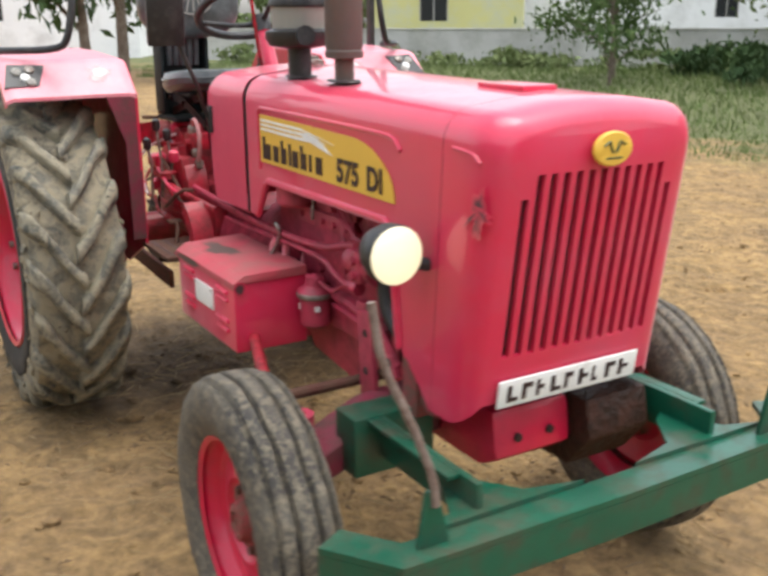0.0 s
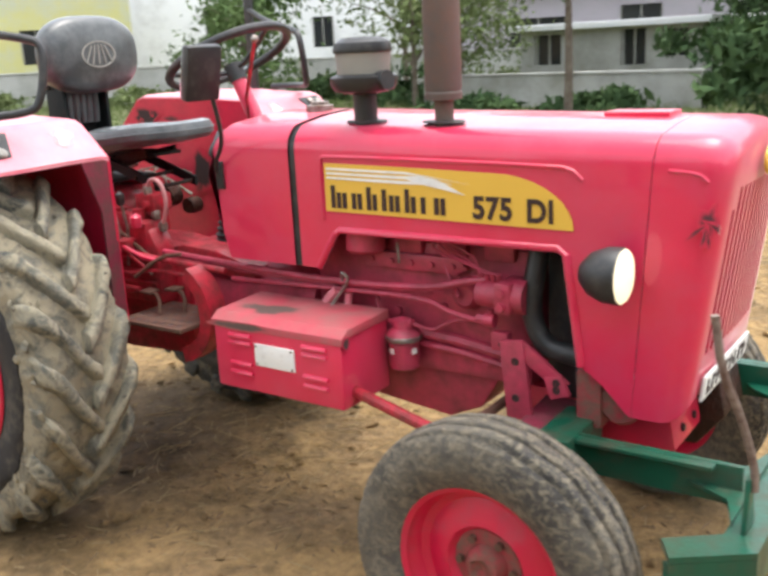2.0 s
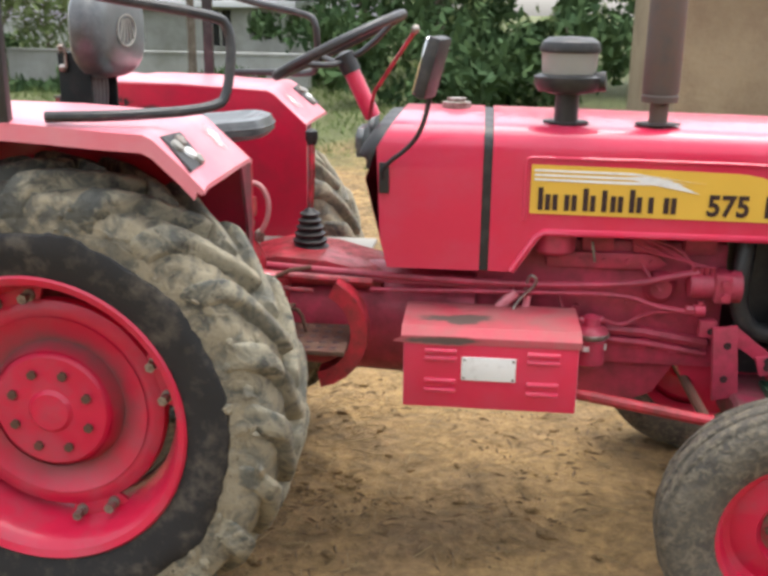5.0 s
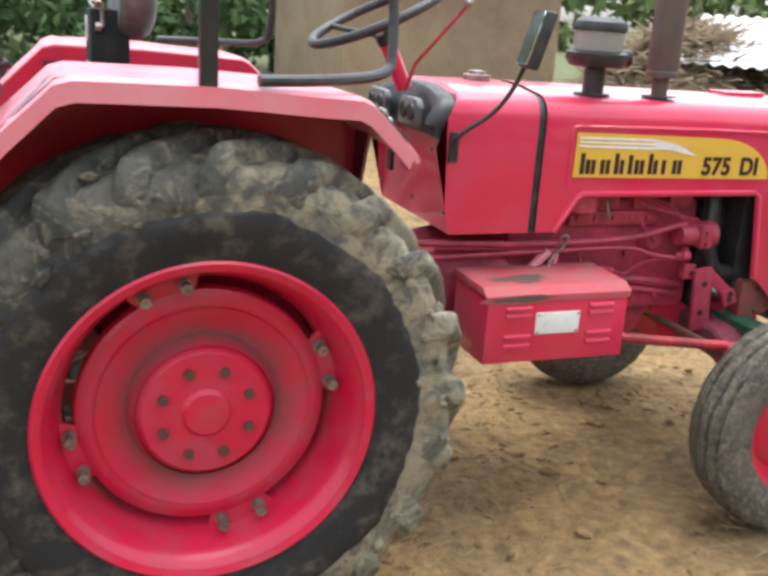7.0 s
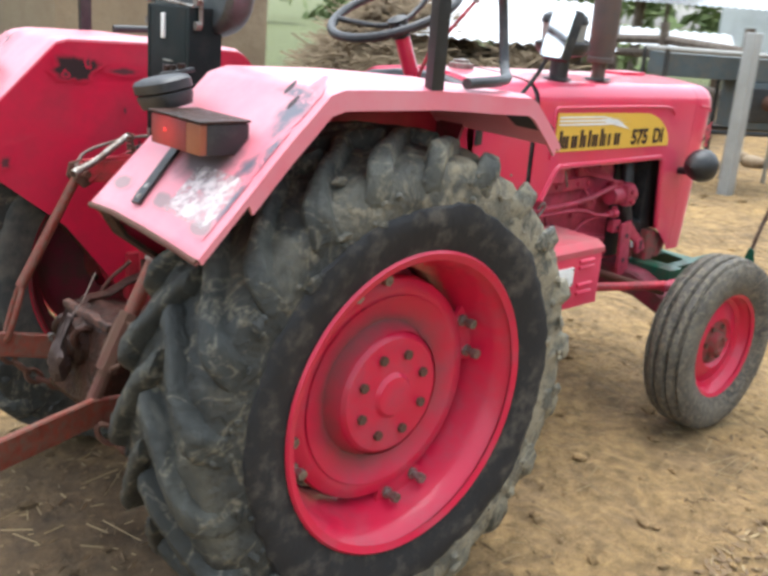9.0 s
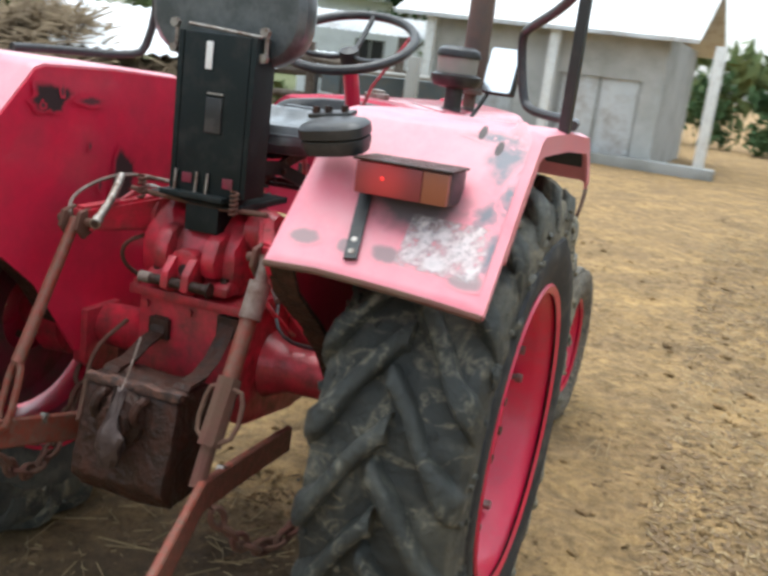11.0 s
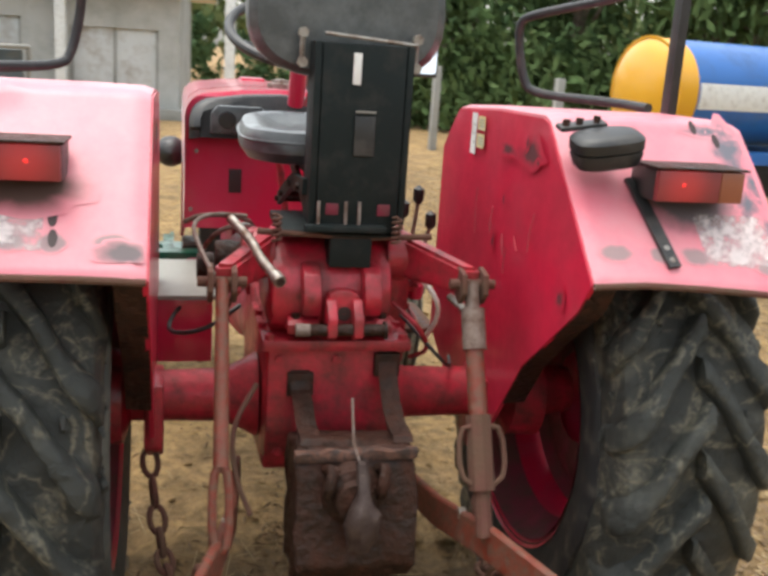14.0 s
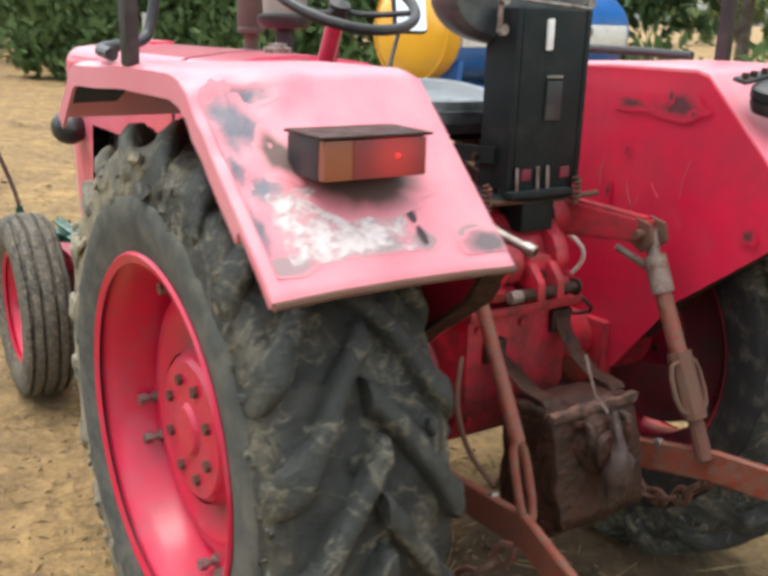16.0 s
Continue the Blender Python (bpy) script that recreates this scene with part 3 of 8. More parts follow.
# ---- walls and houses at the yard's edge ----
def house(name, label, a, b, depth, height, mat, windows=(), eave=0.0, roof=None, pitch=0.0, glass=None):
    """A house whose front runs from a to b, with window openings (along, sill, width, height) cut as recesses."""
    ob = thing(name, label, "house", at=(a[0], a[1], 0))
    v = Vector((b[0] - a[0], b[1] - a[1], 0))
    L = v.length
    ob.rotation_euler = (0, 0, math.atan2(v.y, v.x))
    xs = sorted({0.0, L, *(w[0] for w in windows), *(w[0] + w[2] for w in windows)})
    zs = sorted({0.0, height, *(w[1] for w in windows), *(w[1] + w[3] for w in windows)})
    bm = B()
    for x0, x1 in zip(xs, xs[1:]):
        for z0, z1 in zip(zs, zs[1:]):
            cx, cz = (x0 + x1) / 2, (z0 + z1) / 2
            if any(w[0] < cx < w[0] + w[2] and w[1] < cz < w[1] + w[3] for w in windows):
                continue
            bm.faces.new([bm.verts.new(p) for p in ((x0, 0, z0), (x1, 0, z0), (x1, 0, z1), (x0, 0, z1))])
    bmesh.ops.remove_doubles(bm, verts=bm.verts, dist=1e-5)
    g = bmesh.ops.extrude_face_region(bm, geom=bm.faces[:])
    bmesh.ops.translate(bm, vec=(0, 0.25, 0), verts=[e for e in g["geom"] if isinstance(e, bmesh.types.BMVert)])
    block(bm, 0, 0.25, 0.25, depth, 0, height)
    block(bm, L - 0.25, L, 0.25, depth, 0, height)
    block(bm, 0.25, L - 0.25, depth - 0.25, depth, 0, height)
    part("wall", bm, mat, ob)
    bm = B()
    if pitch:
        w = pitch * (depth / 2 + eave)
        slab(bm, [(-eave, height - 0.1), (depth / 2, height - 0.1 + w), (depth + eave, height - 0.1), (depth + eave, height - 0.02), (depth / 2, height - 0.02 + w), (-eave, height - 0.02)], "x", -eave, L + eave)
    else:
        block(bm, -eave, L + eave, -eave, depth + eave, height + 0.002, height + 0.18, 0.02)
    part("roof", bm, roof or CEMENT, ob)
    for w in windows:
        bm = B()
        block(bm, w[0] + 0.002, w[0] + w[2] - 0.002, 0.14, 0.16, w[1] + 0.002, w[1] + w[3] - 0.002)
        pane = part("window", bm, glass or DARK_GLASS, ob)
        for k in range(3):
            bm = B()
            x = w[0] + 0.03 + (w[2] - 0.06) * k / 2
            block(bm, x - 0.025, x + 0.025, 0.08, 0.137, w[1] + 0.002, w[1] + w[3] - 0.002)
            part("window_bar", bm, CEMENT, pane)
    return ob


def long_wall(name, label, a, b, height, mat, thick=0.2):
    ob = thing(name, label, "wall", kind="structure", at=(a[0], a[1], 0))
    v = Vector((b[0] - a[0], b[1] - a[1], 0))
    ob.rotation_euler = (0, 0, math.atan2(v.y, v.x))
    bm = B()
    block(bm, 0, v.length, 0, thick, -0.1, height)
    block(bm, 0, v.length, -0.03, thick + 0.03, height + 0.001, height + 0.06, 0.01)
    part("wall", bm, mat, ob)
    return ob


long_wall("wall_north", "low weathered grey compound wall behind tall grass", (-34, 12.5), (-5.5, 30), 1.2, WALL_GREY)
house("house", "white-plastered house with small windows", (-36, 24), (-20, 38), 9, 7.5, PLASTER, windows=((3, 2.2, 1.2, 1.3), (9, 2.2, 1.2, 1.3), (14, 1.6, 1.0, 1.4)))
house("house", "lilac-trimmed grey house with a deep dark eave", (-17, 32), (-3, 36.5), 7, 3.3, LILAC, windows=((2.2, 0.8, 2.4, 1.5), (6.6, 1.0, 1.6, 1.6), (10.6, 0.8, 2.2, 1.7)), eave=0.6)
house("house", "small yellow-washed house with one window", (-31, 18.8), (-27, 23.6), 5, 4.2, PALE_YELLOW, windows=((2, 1.5, 1.2, 1.3),))
tree((-4.2, 14, 0), 5.5, (1.9, 1.9, 1.3), 1500, LEAF, 3, "slim young tree with a thin dark trunk", 0.13, 0.09, 0.5)
tree((-9.5, 17, 0), 5.0, (2.2, 2.2, 1.9), 2200, LEAF_PALE, 4, "feathery pale green thorn tree", 0.1, 0.08, 0.15)
tree((-11.7, 2.3, 0), 4.6, (1.3, 1.3, 1.3), 2000, LEAF_DARK, 6, "dark leafy tree at the yard's edge", 0.13, 0.1, 0.3)
tree((-13, 22, 0), 6.5, (2.4, 2.4, 2.3), 2400, LEAF, 7, "leafy tree with thin branches before a white house", 0.12, 0.1, 0.25)
tree((-15, 17, 0), 5.0, (2.0, 2.0, 1.8), 1600, LEAF, 5, "bushy roadside tree by the wall", 0.12, 0.1, 0.2)
for k, (x, y, h) in enumerate(((0.0, 20, 7.5), (3.0, 18.5, 8), (5.5, 21, 8.5), (-2.2, 23, 7), (8.5, 22, 8))):
    tree((x, y, 0), h, (2.6, 2.4, 3.2), 5200, LEAF_DARK, 20 + k, "dense dark green tree", 0.125, 0.16, 0.2)
thicket("hedge", [(x, 19.5 + 1.5 * math.sin(x), 0.9, 1.6, 1.1) for x in range(-3, 10, 2)], LEAF_DARK, 700, 0.15, 31, "dense dark hedge bushes under the trees")
thicket("tall_grass", [(-30 + 1.7 * k, 13.0 + 1.02 * k + (k % 3) * 0.6, 0.3, 1.6, 0.45) for k in range(15)], LEAF_PALE, 420, 0.13, 33, "tall weeds along the compound wall", "weeds")

tree((-9.2, 18.8, 0), 3.6, (1.7, 1.7, 1.5), 2200, LEAF_PALE, 41, "feathery shrub with upright stems", 0.085, 0.05, 0.1)
tree((-12.8, 14.8, 0), 3.4, (1.6, 1.6, 1.4), 2000, LEAF, 42, "feathery green shrub by the low wall", 0.09, 0.05, 0.1)
long_wall("wall_west", "crumbling low grey wall before the shed", (-9.6, 17.6), (-2.6, 17.0), 0.72, CEMENT)
house("shed", "low grey shed with dark openings under a pale eave", (-9.8, 23.4), (-4.2, 22.6), 4, 1.72, CEMENT, windows=((0.5, 0.75, 0.9, 0.85), (3.3, 0.7, 0.75, 0.95), (4.55, 0.9, 0.7, 0.7)), eave=0.35, roof=PLASTER)

# ---- mud hut, hay and sheds ----
ob = thing("hut", "mud-plastered hut wall under a thatched roof", "hut", at=(0, 0, 0))
bm = B()
block(bm, 3.4, 6.5, 8.8, 12.5, -0.1, 2.7, 0.05)
part("wall", bm, MUD, ob)
bm = B()
slab(bm, [(8.3, 2.5), (10.6, 4.2), (13.0, 2.5), (13.0, 2.75), (10.6, 4.45), (8.3, 2.75)], "x", 3.0, 6.9)
part("roof", bm, BRUSH, ob)


def heap(cx, cy, r, h, count, seed, label):
    """A heap of tangled stalks over a mound."""
    rng = random.Random(seed)
    bm = B()
    for k in range(count):
        a, u = rng.uniform(0, 6.28), rng.random() ** 0.5
        p = Vector((cx + r * u * math.cos(a), cy + r * 0.85 * u * math.sin(a), h * (1 - u ** 2) + rng.uniform(-0.05, 0.14)))
        d = Vector((rng.gauss(0, 1), rng.gauss(0, 1), rng.gauss(0, 0.5))).normalized() * rng.uniform(0.12, 0.45)
        n = d.orthogonal().normalized() * 0.012
        bm.faces.new([bm.verts.new(q) for q in (p - d - n, p + d - n, p + d + n, p - d + n)])
    lathe(bm, [(0, r * 1.02), (h * 0.46, r * 0.78), (h * 0.75, r * 0.48), (h * 0.95, r * 0.15), (h * 0.97, 0.001)], (cx, cy, 0), "z", 24)
    tagged(part("brushwood", bm, BRUSH, sharp=180), label, "brushwood", kind="stuff")


heap(6.9, 6.5, 1.6, 1.55, 3200, 9, "heap of dry hay and brushwood")
heap(7.7, 5.1, 1.4, 1.12, 2600, 10, "low heap of brown brushwood under tin sheets")


def tin_roof(at, size, tilt, turn, label):
    """A corrugated sheet on four posts."""
    ob = thing("tin_shelter", label, "shelter", at=at)
    ob.rotation_euler = (0, 0, radians(turn))
    bm = B()
    n = int(size[0] / 0.038)
    w = math.tan(radians(tilt))
    ring = [(-size[0] / 2 + size[0] * k / n, 0.018 * math.sin(k * 1.57)) for k in range(n + 1)]
    loft(bm, [[(x, y, z + y * w) for x, z in ring] for y in (-size[1] / 2, size[1] / 2)], closed=False)
    bmesh.ops.solidify(bm, geom=bm.faces[:], thickness=0.004)
    part("sheet", bm, TIN, ob, sharp=60)
    for sx in (-1, 1):
        for sy in (-1, 1):
            bm = B()
            y = sy * size[1] * 0.42
            tube(bm, [(sx * size[0] * 0.45, y, -at[2] - 0.1), (sx * size[0] * 0.45, y, y * w - 0.02)], 0.05, 8)
            part("post", bm, BARK, ob)
    return ob


tin_roof((7.9, 5.7, 1.52), (2.6, 1.9), 16, -45, "corrugated tin sheet roof over a lean-to")
tin_roof((11.5, 6.2, 1.4), (3.2, 2.2), 6, -60, "low white tin sheet on short posts")
tin_roof((19, 7.6, 2.3), (5.5, 4), 8, -70, "open shed with a pale sheet roof")
# Pale sheet fills the openings: veiling glare put into their colour.
shed = house("shed", "grey farm shed with pale pillars and a pitched tin roof", (17.6, 5.4), (17.3, 0.3), 5, 2.6, WALL_GREY, windows=((0.5, 0.1, 1.6, 1.7), (3.0, 0.1, 1.7, 1.6)), eave=0.6, roof=TIN, pitch=0.42, glass=TIN)
for x in (0.2, 2.9, 6.1):
    bm = B()
    block(bm, x - 0.1, x + 0.1, -0.42, -0.22, -0.05, 2.5, 0.01)
    part("pillar", bm, WHITE, shed)
bm = B()
block(bm, 0, 6.4, -0.5, -0.002, -0.05, 0.2, 0.02)
part("plinth", bm, CEMENT, shed)
for x, y, h in ((13.5, -4.0, 1.4), (11.0, -5.2, 1.35), (7.45, 2.12, 1.58)):
    bm = B()
    slab(bm, [(-0.07, -0.06), (0.07, -0.06), (0.07, 0.06), (-0.07, 0.06)], "z", -0.1, h, 0.012)
    ob = tagged(part("fence_post", bm, CEMENT), "pale whitewashed stone fence post", "post", "fence posts")
    ob.location = (x, y, 0)
for k, (x, y, h) in enumerate(((20, -6, 6), (17, -8, 6.5), (14, -9.5, 6), (11, -11, 6.5), (22, -10, 7), (8, -12, 6), (5, -13, 6.5), (18, -13, 7.5), (24, 4, 7), (26, 9, 8), (1, -14, 6), (-3, -15, 6))):
    tree((x, y, 0), h, (2.3, 2.3, 2.5), 2400, (LEAF, LEAF_DARK)[k % 2], 50 + k, "leafy green farm tree", 0.17, 0.13, 0.18)
thicket("hedge", [(19 - 2.1 * k, -6.5 - 0.62 * k, 0.7, 1.4, 0.9) for k in range(10)], LEAF, 500, 0.16, 35, "leafy green undergrowth by the fence")

# Rail fence of old beams, rubble and a pale house beyond it.
fence = thing("rail_fence", "old dark timber rails on leaning posts", "fence")
for x, y in ((8.35, 2.6), (9.3, 4.2), (10.3, 5.6)):
    bm = B()
    tube(bm, [(x, y, -0.1), (x + 0.04, y, 0.8), (x + 0.02, y + 0.03, 1.62)], [0.075, 0.07, 0.06], 8, rounds=1)
    part("post", bm, BARK, fence)
for z, d in ((1.36, 0.0), (1.18, 0.05), (0.86, 0.03), (0.5, 0.06)):
    bm = B()
    tube(bm, [(8.4 + d, 2.55, z), (9.35 + d, 4.2, z + 0.05), (10.4, 5.8, z - 0.02)], 0.055, 8)
    part("rail", bm, BARK, fence)
# Dark steel farm machine standing beside the fence; x runs along its front.
cart = thing("farm_machine", "dark steel farm machine with a pale top rail", "machine", at=(6.9, 2.7, 0))
cart.rotation_euler = (0, 0, math.atan2(-0.83, 1.45))
bm = B()
block(bm, 0.92, 1.64, 0.03, 0.42, 0.62, 1.1, 0.02)
part("body", bm, IRON, cart)
bm = B()
block(bm, 0.02, 1.64, 0.04, 0.41, 1.101, 1.33, 0.02)
part("top_box", bm, IRON, cart)
bm = B()
block(bm, 1.02, 1.5, -0.012, 0.029, 0.7, 1.04, 0.015)
panel = part("panel", bm, BLACK, cart, "blackened sheet cover")
bm = B()
lathe(bm, [(-0.09, 0.001), (-0.09, 0.05), (-0.013, 0.08)], (1.22, 0, 0.9), "y", 18)
part("hub", bm, RUST, panel, "rusty hub")
for z in (0.58, 1.36):
    bm = B()
    tube(bm, [(0, 0, z), (1.67, 0, z), (1.67, 0.45, z), (0, 0.45, z), (0, 0, z)], 0.024, 8)
    part("frame_rail", bm, BLACK if z < 1 else GREY, cart)
for x in (0, 0.9, 1.67):
    for y in (0, 0.45):
        bm = B()
        tube(bm, [(x, y, -0.05), (x, y, 1.36)], 0.024, 8)
        part("leg", bm, GREY if x > 1 else BLACK, cart)
rng = random.Random(41)
for k in range(26):
    x, y = 8.4 + rng.random() * 1.8, 2.6 + rng.random() * 3.0
    r = rng.uniform(0.06, 0.16)
    bm = B()
    bmesh.ops.create_icosphere(bm, subdivisions=2, radius=r)
    for v in bm.verts:
        v.co = v.co * (1 + 0.45 * noise.noise(v.co * 6 + Vector((k * 3, 0, 0)))) * 1.0
        v.co.z *= 0.65
    stone = tagged(part("stone", bm, MUD, sharp=50), "rough brown field stone lying by the fence", "stone", "fence rubble")
    stone.location = (x, y, r * 0.35)
house("house", "pale-washed low farmhouse beyond the fence", (29, 14), (31, 4), 6, 3.4, PLASTER, windows=((2.0, 0.9, 1.1, 1.2), (5.5, 0.1, 1.0, 2.0), (8.2, 0.9, 1.1, 1.2)), eave=0.5, roof=TIN)
house("house", "small white house among dark trees", (-42, 3), (-38, 11), 6, 5.0, PLASTER, windows=((2.0, 1.6, 1.2, 1.3),))
tree((17, 9.5, 0), 6.5, (2.3, 2.3, 2.0), 2200, LEAF_PALE, 81, "airy pale green tree by the farmhouse", 0.15, 0.13, 0.3)
tree((-21, 5.5, 0), 7.5, (2.6, 2.6, 3.0), 3000, LEAF_DARK, 82, "dense dark green tree", 0.2, 0.16, 0.15)
tree((-25, 8.5, 0), 7.0, (2.4, 2.4, 2.6), 2400, LEAF, 83, "leafy green farm tree", 0.2, 0.16, 0.15)
thicket("bushes", [(18.6, -3.9, 1.0, 1.2, 1.6), (18.4, -5.2, 1.1, 1.5, 1.7), (17.6, -6.6, 1.1, 1.5, 1.7), (16.5, -7.6, 1.1, 1.5, 1.6), (15, -8.4, 1.1, 1.5, 1.6), (24, -4.6, 1.4, 1.8, 1.8), (27, -7, 1.6, 2.2, 2.2)], LEAF, 1900, 0.13, 86, "dense green bushes behind the yard")
# Pale leaf colour carries the bright haze over these bushes.
thicket("bushes", [(23.5, 4.5, 1.2, 1.8, 1.4), (25, 7, 1.3, 1.8, 1.6), (13, 7.5, 0.5, 1.2, 0.7), (15, 5.0, 0.5, 1.2, 0.6), (17.6, 4.6, 0.5, 1.0, 0.6)], LEAF_PALE, 900, 0.14, 88, "bushes near the farmhouse, haze put into their pale leaves")
thicket("bushes", [(-0.6, 14.2, 0.7, 1.3, 0.9), (1.0, 14.0, 0.8, 1.6, 1.1), (2.2, 14.6, 1.0, 1.5, 1.4), (-4, 15.6, 0.1, 1.3, 0.35), (-7.5, 16.2, 0.1, 1.3, 0.35), (-10.5, 18.5, 0.4, 1.8, 0.6), (-14, 20, 0.4, 1.8, 0.6)], LEAF_DARK, 800, 0.14, 87, "dark leafy bushes along the grass")

# Water tanker trailer: blue barrel with a white band and a yellow end; x runs along the barrel.
tank = thing("water_tanker", "blue water-tank trailer with white band and yellow end", "trailer", at=(5.75, -3.75, 0))
tank.rotation_euler = (0, 0, math.atan2(-0.98, 0.2))
Z = 1.36
bm = B()
lathe(bm, [(0.28, 0.47), (3.2, 0.47), (3.28, 0.44), (3.36, 0.3), (3.4, 0.001)], (0, 0, Z), "x", 48)
part("barrel", bm, BLUE, tank)
bm = B()
lathe(bm, [(-0.06, 0.001), (-0.055, 0.15), (-0.02, 0.32), (0.03, 0.42), (0.08, 0.47), (0.279, 0.472)], (0, 0, Z), "x", 48)
cap = part("end_cap", bm, YELLOW_TANK, tank, "glossy yellow domed end")
bm = B()
lathe(bm, [(0.06, 0.465), (0.06, 0.485), (0.085, 0.485), (0.085, 0.472)], (0, 0, Z), "x", 48)
part("cap_rim", bm, YELLOW_TANK, cap)
bm = B()
for s in (1, -1):
    loft(bm, [[(x, s * 0.474 * math.cos(radians(a)), Z + 0.474 * math.sin(radians(a))) for a in range(-16, 13, 4)] for x in (0.3, 1.2, 2.2, 3.19)], closed=False)
part("band", bm, WHITE, tank, "white painted band")
for y in (-0.4, 0.4):
    bm = B()
    block(bm, -0.3, 3.3, y - 0.05, y + 0.05, 0.74, 0.86, 0.005)
    part("chassis_rail", bm, BLUE, tank)
for x in (0.3, 1.7, 3.0):
    bm = B()
    slab(bm, [(-0.42, 0.86), (0.42, 0.86), (0.44, 1.1), (0.3, 0.98), (0.0, 0.9), (-0.3, 0.98), (-0.44, 1.1)], "x", x, x + 0.06)
    part("saddle", bm, BLUE, tank)
for y in (-0.62, 0.62):
    bm = B()
    lathe(bm, [(y - 0.09, 0.2), (y - 0.1, 0.36), (y - 0.07, 0.4), (y + 0.07, 0.4), (y + 0.1, 0.36), (y + 0.09, 0.2), (y + 0.03, 0.18), (y + 0.02, 0.001)], (1.9, 0, 0.4), "y", 32)
    part("wheel", bm, WALL_RUBBER, tank)
bm = B()
tube(bm, [(1.9, -0.62, 0.4), (1.9, 0.62, 0.4)], 0.05, 12)
block(bm, 1.84, 1.96, -0.45, 0.45, 0.4, 0.74, 0.01)
part("axle", bm, BLACK, tank)
bm = B()
tube(bm, [(-0.2, -0.4, 0.8), (-0.2, 0.4, 0.8)], 0.05, 10)
tube(bm, [(-0.2, 0, 0.78), (-0.22, 0, 0.0)], 0.04, 10)
part("stand", bm, BLUE, tank)

thicket("hedge", [(31 + 1.5 * math.sin(2.1 * k), -13 + 2.3 * k, 1.1, 1.9, 1.5 + 0.4 * math.sin(1.3 * k)) for k in range(7)], LEAF_DARK, 650, 0.17, 36, "dark bushes across the far end of the yard")
# Straw and clods on the ground.
rng = random.Random(17)
bm = B()
for k in range(14000):
    a, u = rng.uniform(0, 6.28), rng.uniform(0.0, 1) ** 0.7 * 9
    x, y = u * math.cos(a), u * math.sin(a)
    if k % 2 and noise.noise((x * 0.8, y * 0.8, 12)) < 0.08:
        continue
    p = Vector((0.5 + x, y, soil(x, y) + 0.006))
    w, L = rng.uniform(0, 3.14), 0.008 + (0.075 + 0.04 * (k % 2)) * rng.random() ** 3
    d = Vector((math.cos(w), math.sin(w), rng.uniform(-0.1, 0.1))) * L
    n = Vector((-math.sin(w), math.cos(w), 0)) * (0.0011 + 0.0006 * (k % 2))
    up = Vector((0, 0, 0.003))
    v = [bm.verts.new(q) for q in (p - d - n, p - d + n, p - d + up, p + d - n, p + d + n, p + d + up)]
    for f in ((0, 1, 4, 3), (1, 2, 5, 4), (2, 0, 3, 5)):
        bm.faces.new([v[i] for i in f])
tagged(part("straw", bm, STRAW), "scattered bits of dry straw", "straw", kind="stuff")


def chaff(count, seed, long, wide, mat, label):
    """Short trampled bits that lie thick on the open side of the yard and thin out towards the tractor."""
    rng = random.Random(seed)
    verts, faces = [], []
    while len(faces) < count:
        x, y = rng.uniform(-2.5, 11), -1.2 - 6.5 * rng.random() ** 1.25
        if noise.noise((x * 0.55, y * 0.55, seed)) + 0.35 * noise.noise((x * 2.1, y * 2.1, seed)) < rng.uniform(-0.5, 0.35) - 0.25 * min(1, (-y - 1.2) / 1.5):
            continue
        w, L = rng.uniform(0, 6.28), long * (0.3 + 0.9 * rng.random() ** 2)
        d = Vector((math.cos(w), math.sin(w), rng.uniform(-0.25, 0.25))) * L
        n = Vector((-math.sin(w), math.cos(w), rng.uniform(-0.5, 0.5))) * wide * rng.uniform(0.5, 1.3)
        p = Vector((x, y, soil(x - 0.5, y) + 0.006))
        k = len(verts)
        verts += [p - d, p - n, p + d, p + n]
        faces.append((k, k + 1, k + 2, k + 3))
    me = bpy.data.meshes.new("chaff")
    me.from_pydata(verts, [], faces)
    me.materials.append(mat)
    tagged(new("chaff", me), label, "chaff", kind="stuff")


chaff(30000, 71, 0.034, 0.0045, STRAW, "pale trampled straw chaff on the soil")
chaff(900, 73, 0.13, 0.0022, STRAW, "long pale straws scattered on the soil")
chaff(38000, 72, 0.028, 0.010, LITTER, "dark trampled dung and leaf bits on the soil")
bm = B()
for k in range(9000):
    a, u = rng.uniform(0, 6.28), rng.uniform(0.0, 1) ** 0.75 * 7
    x, y = 0.6 + u * math.cos(a), u * math.sin(a)
    if noise.noise((x * 1.3, y * 1.3, 5)) < -0.05:
        continue
    w, L = rng.uniform(0, 3.14), 0.006 + 0.035 * rng.random() ** 2
    d, n = Vector((math.cos(w), math.sin(w), rng.uniform(-0.15, 0.15))) * L, Vector((-math.sin(w), math.cos(w), 0)) * rng.uniform(0.002, 0.007)
    p, up = Vector((x, y, soil(x - 0.5, y) + 0.002)), Vector((0, 0, 0.007))
    v = [bm.verts.new(q) for q in (p - d, p - n, p + d, p + n, p + up)]
    for f in ((0, 1, 4), (1, 2, 4), (2, 3, 4), (3, 0, 4)):
        bm.faces.new([v[i] for i in f])
tagged(part("litter", bm, LITTER), "trampled brown straw litter and dung crumbs", "litter", kind="stuff")
ico = B()
bmesh.ops.create_icosphere(ico, subdivisions=1, radius=1)
ball = [v.co.copy() for v in ico.verts]
tris = [[v.index for v in f.verts] for f in ico.faces]
ico.free()
verts, faces = [], []
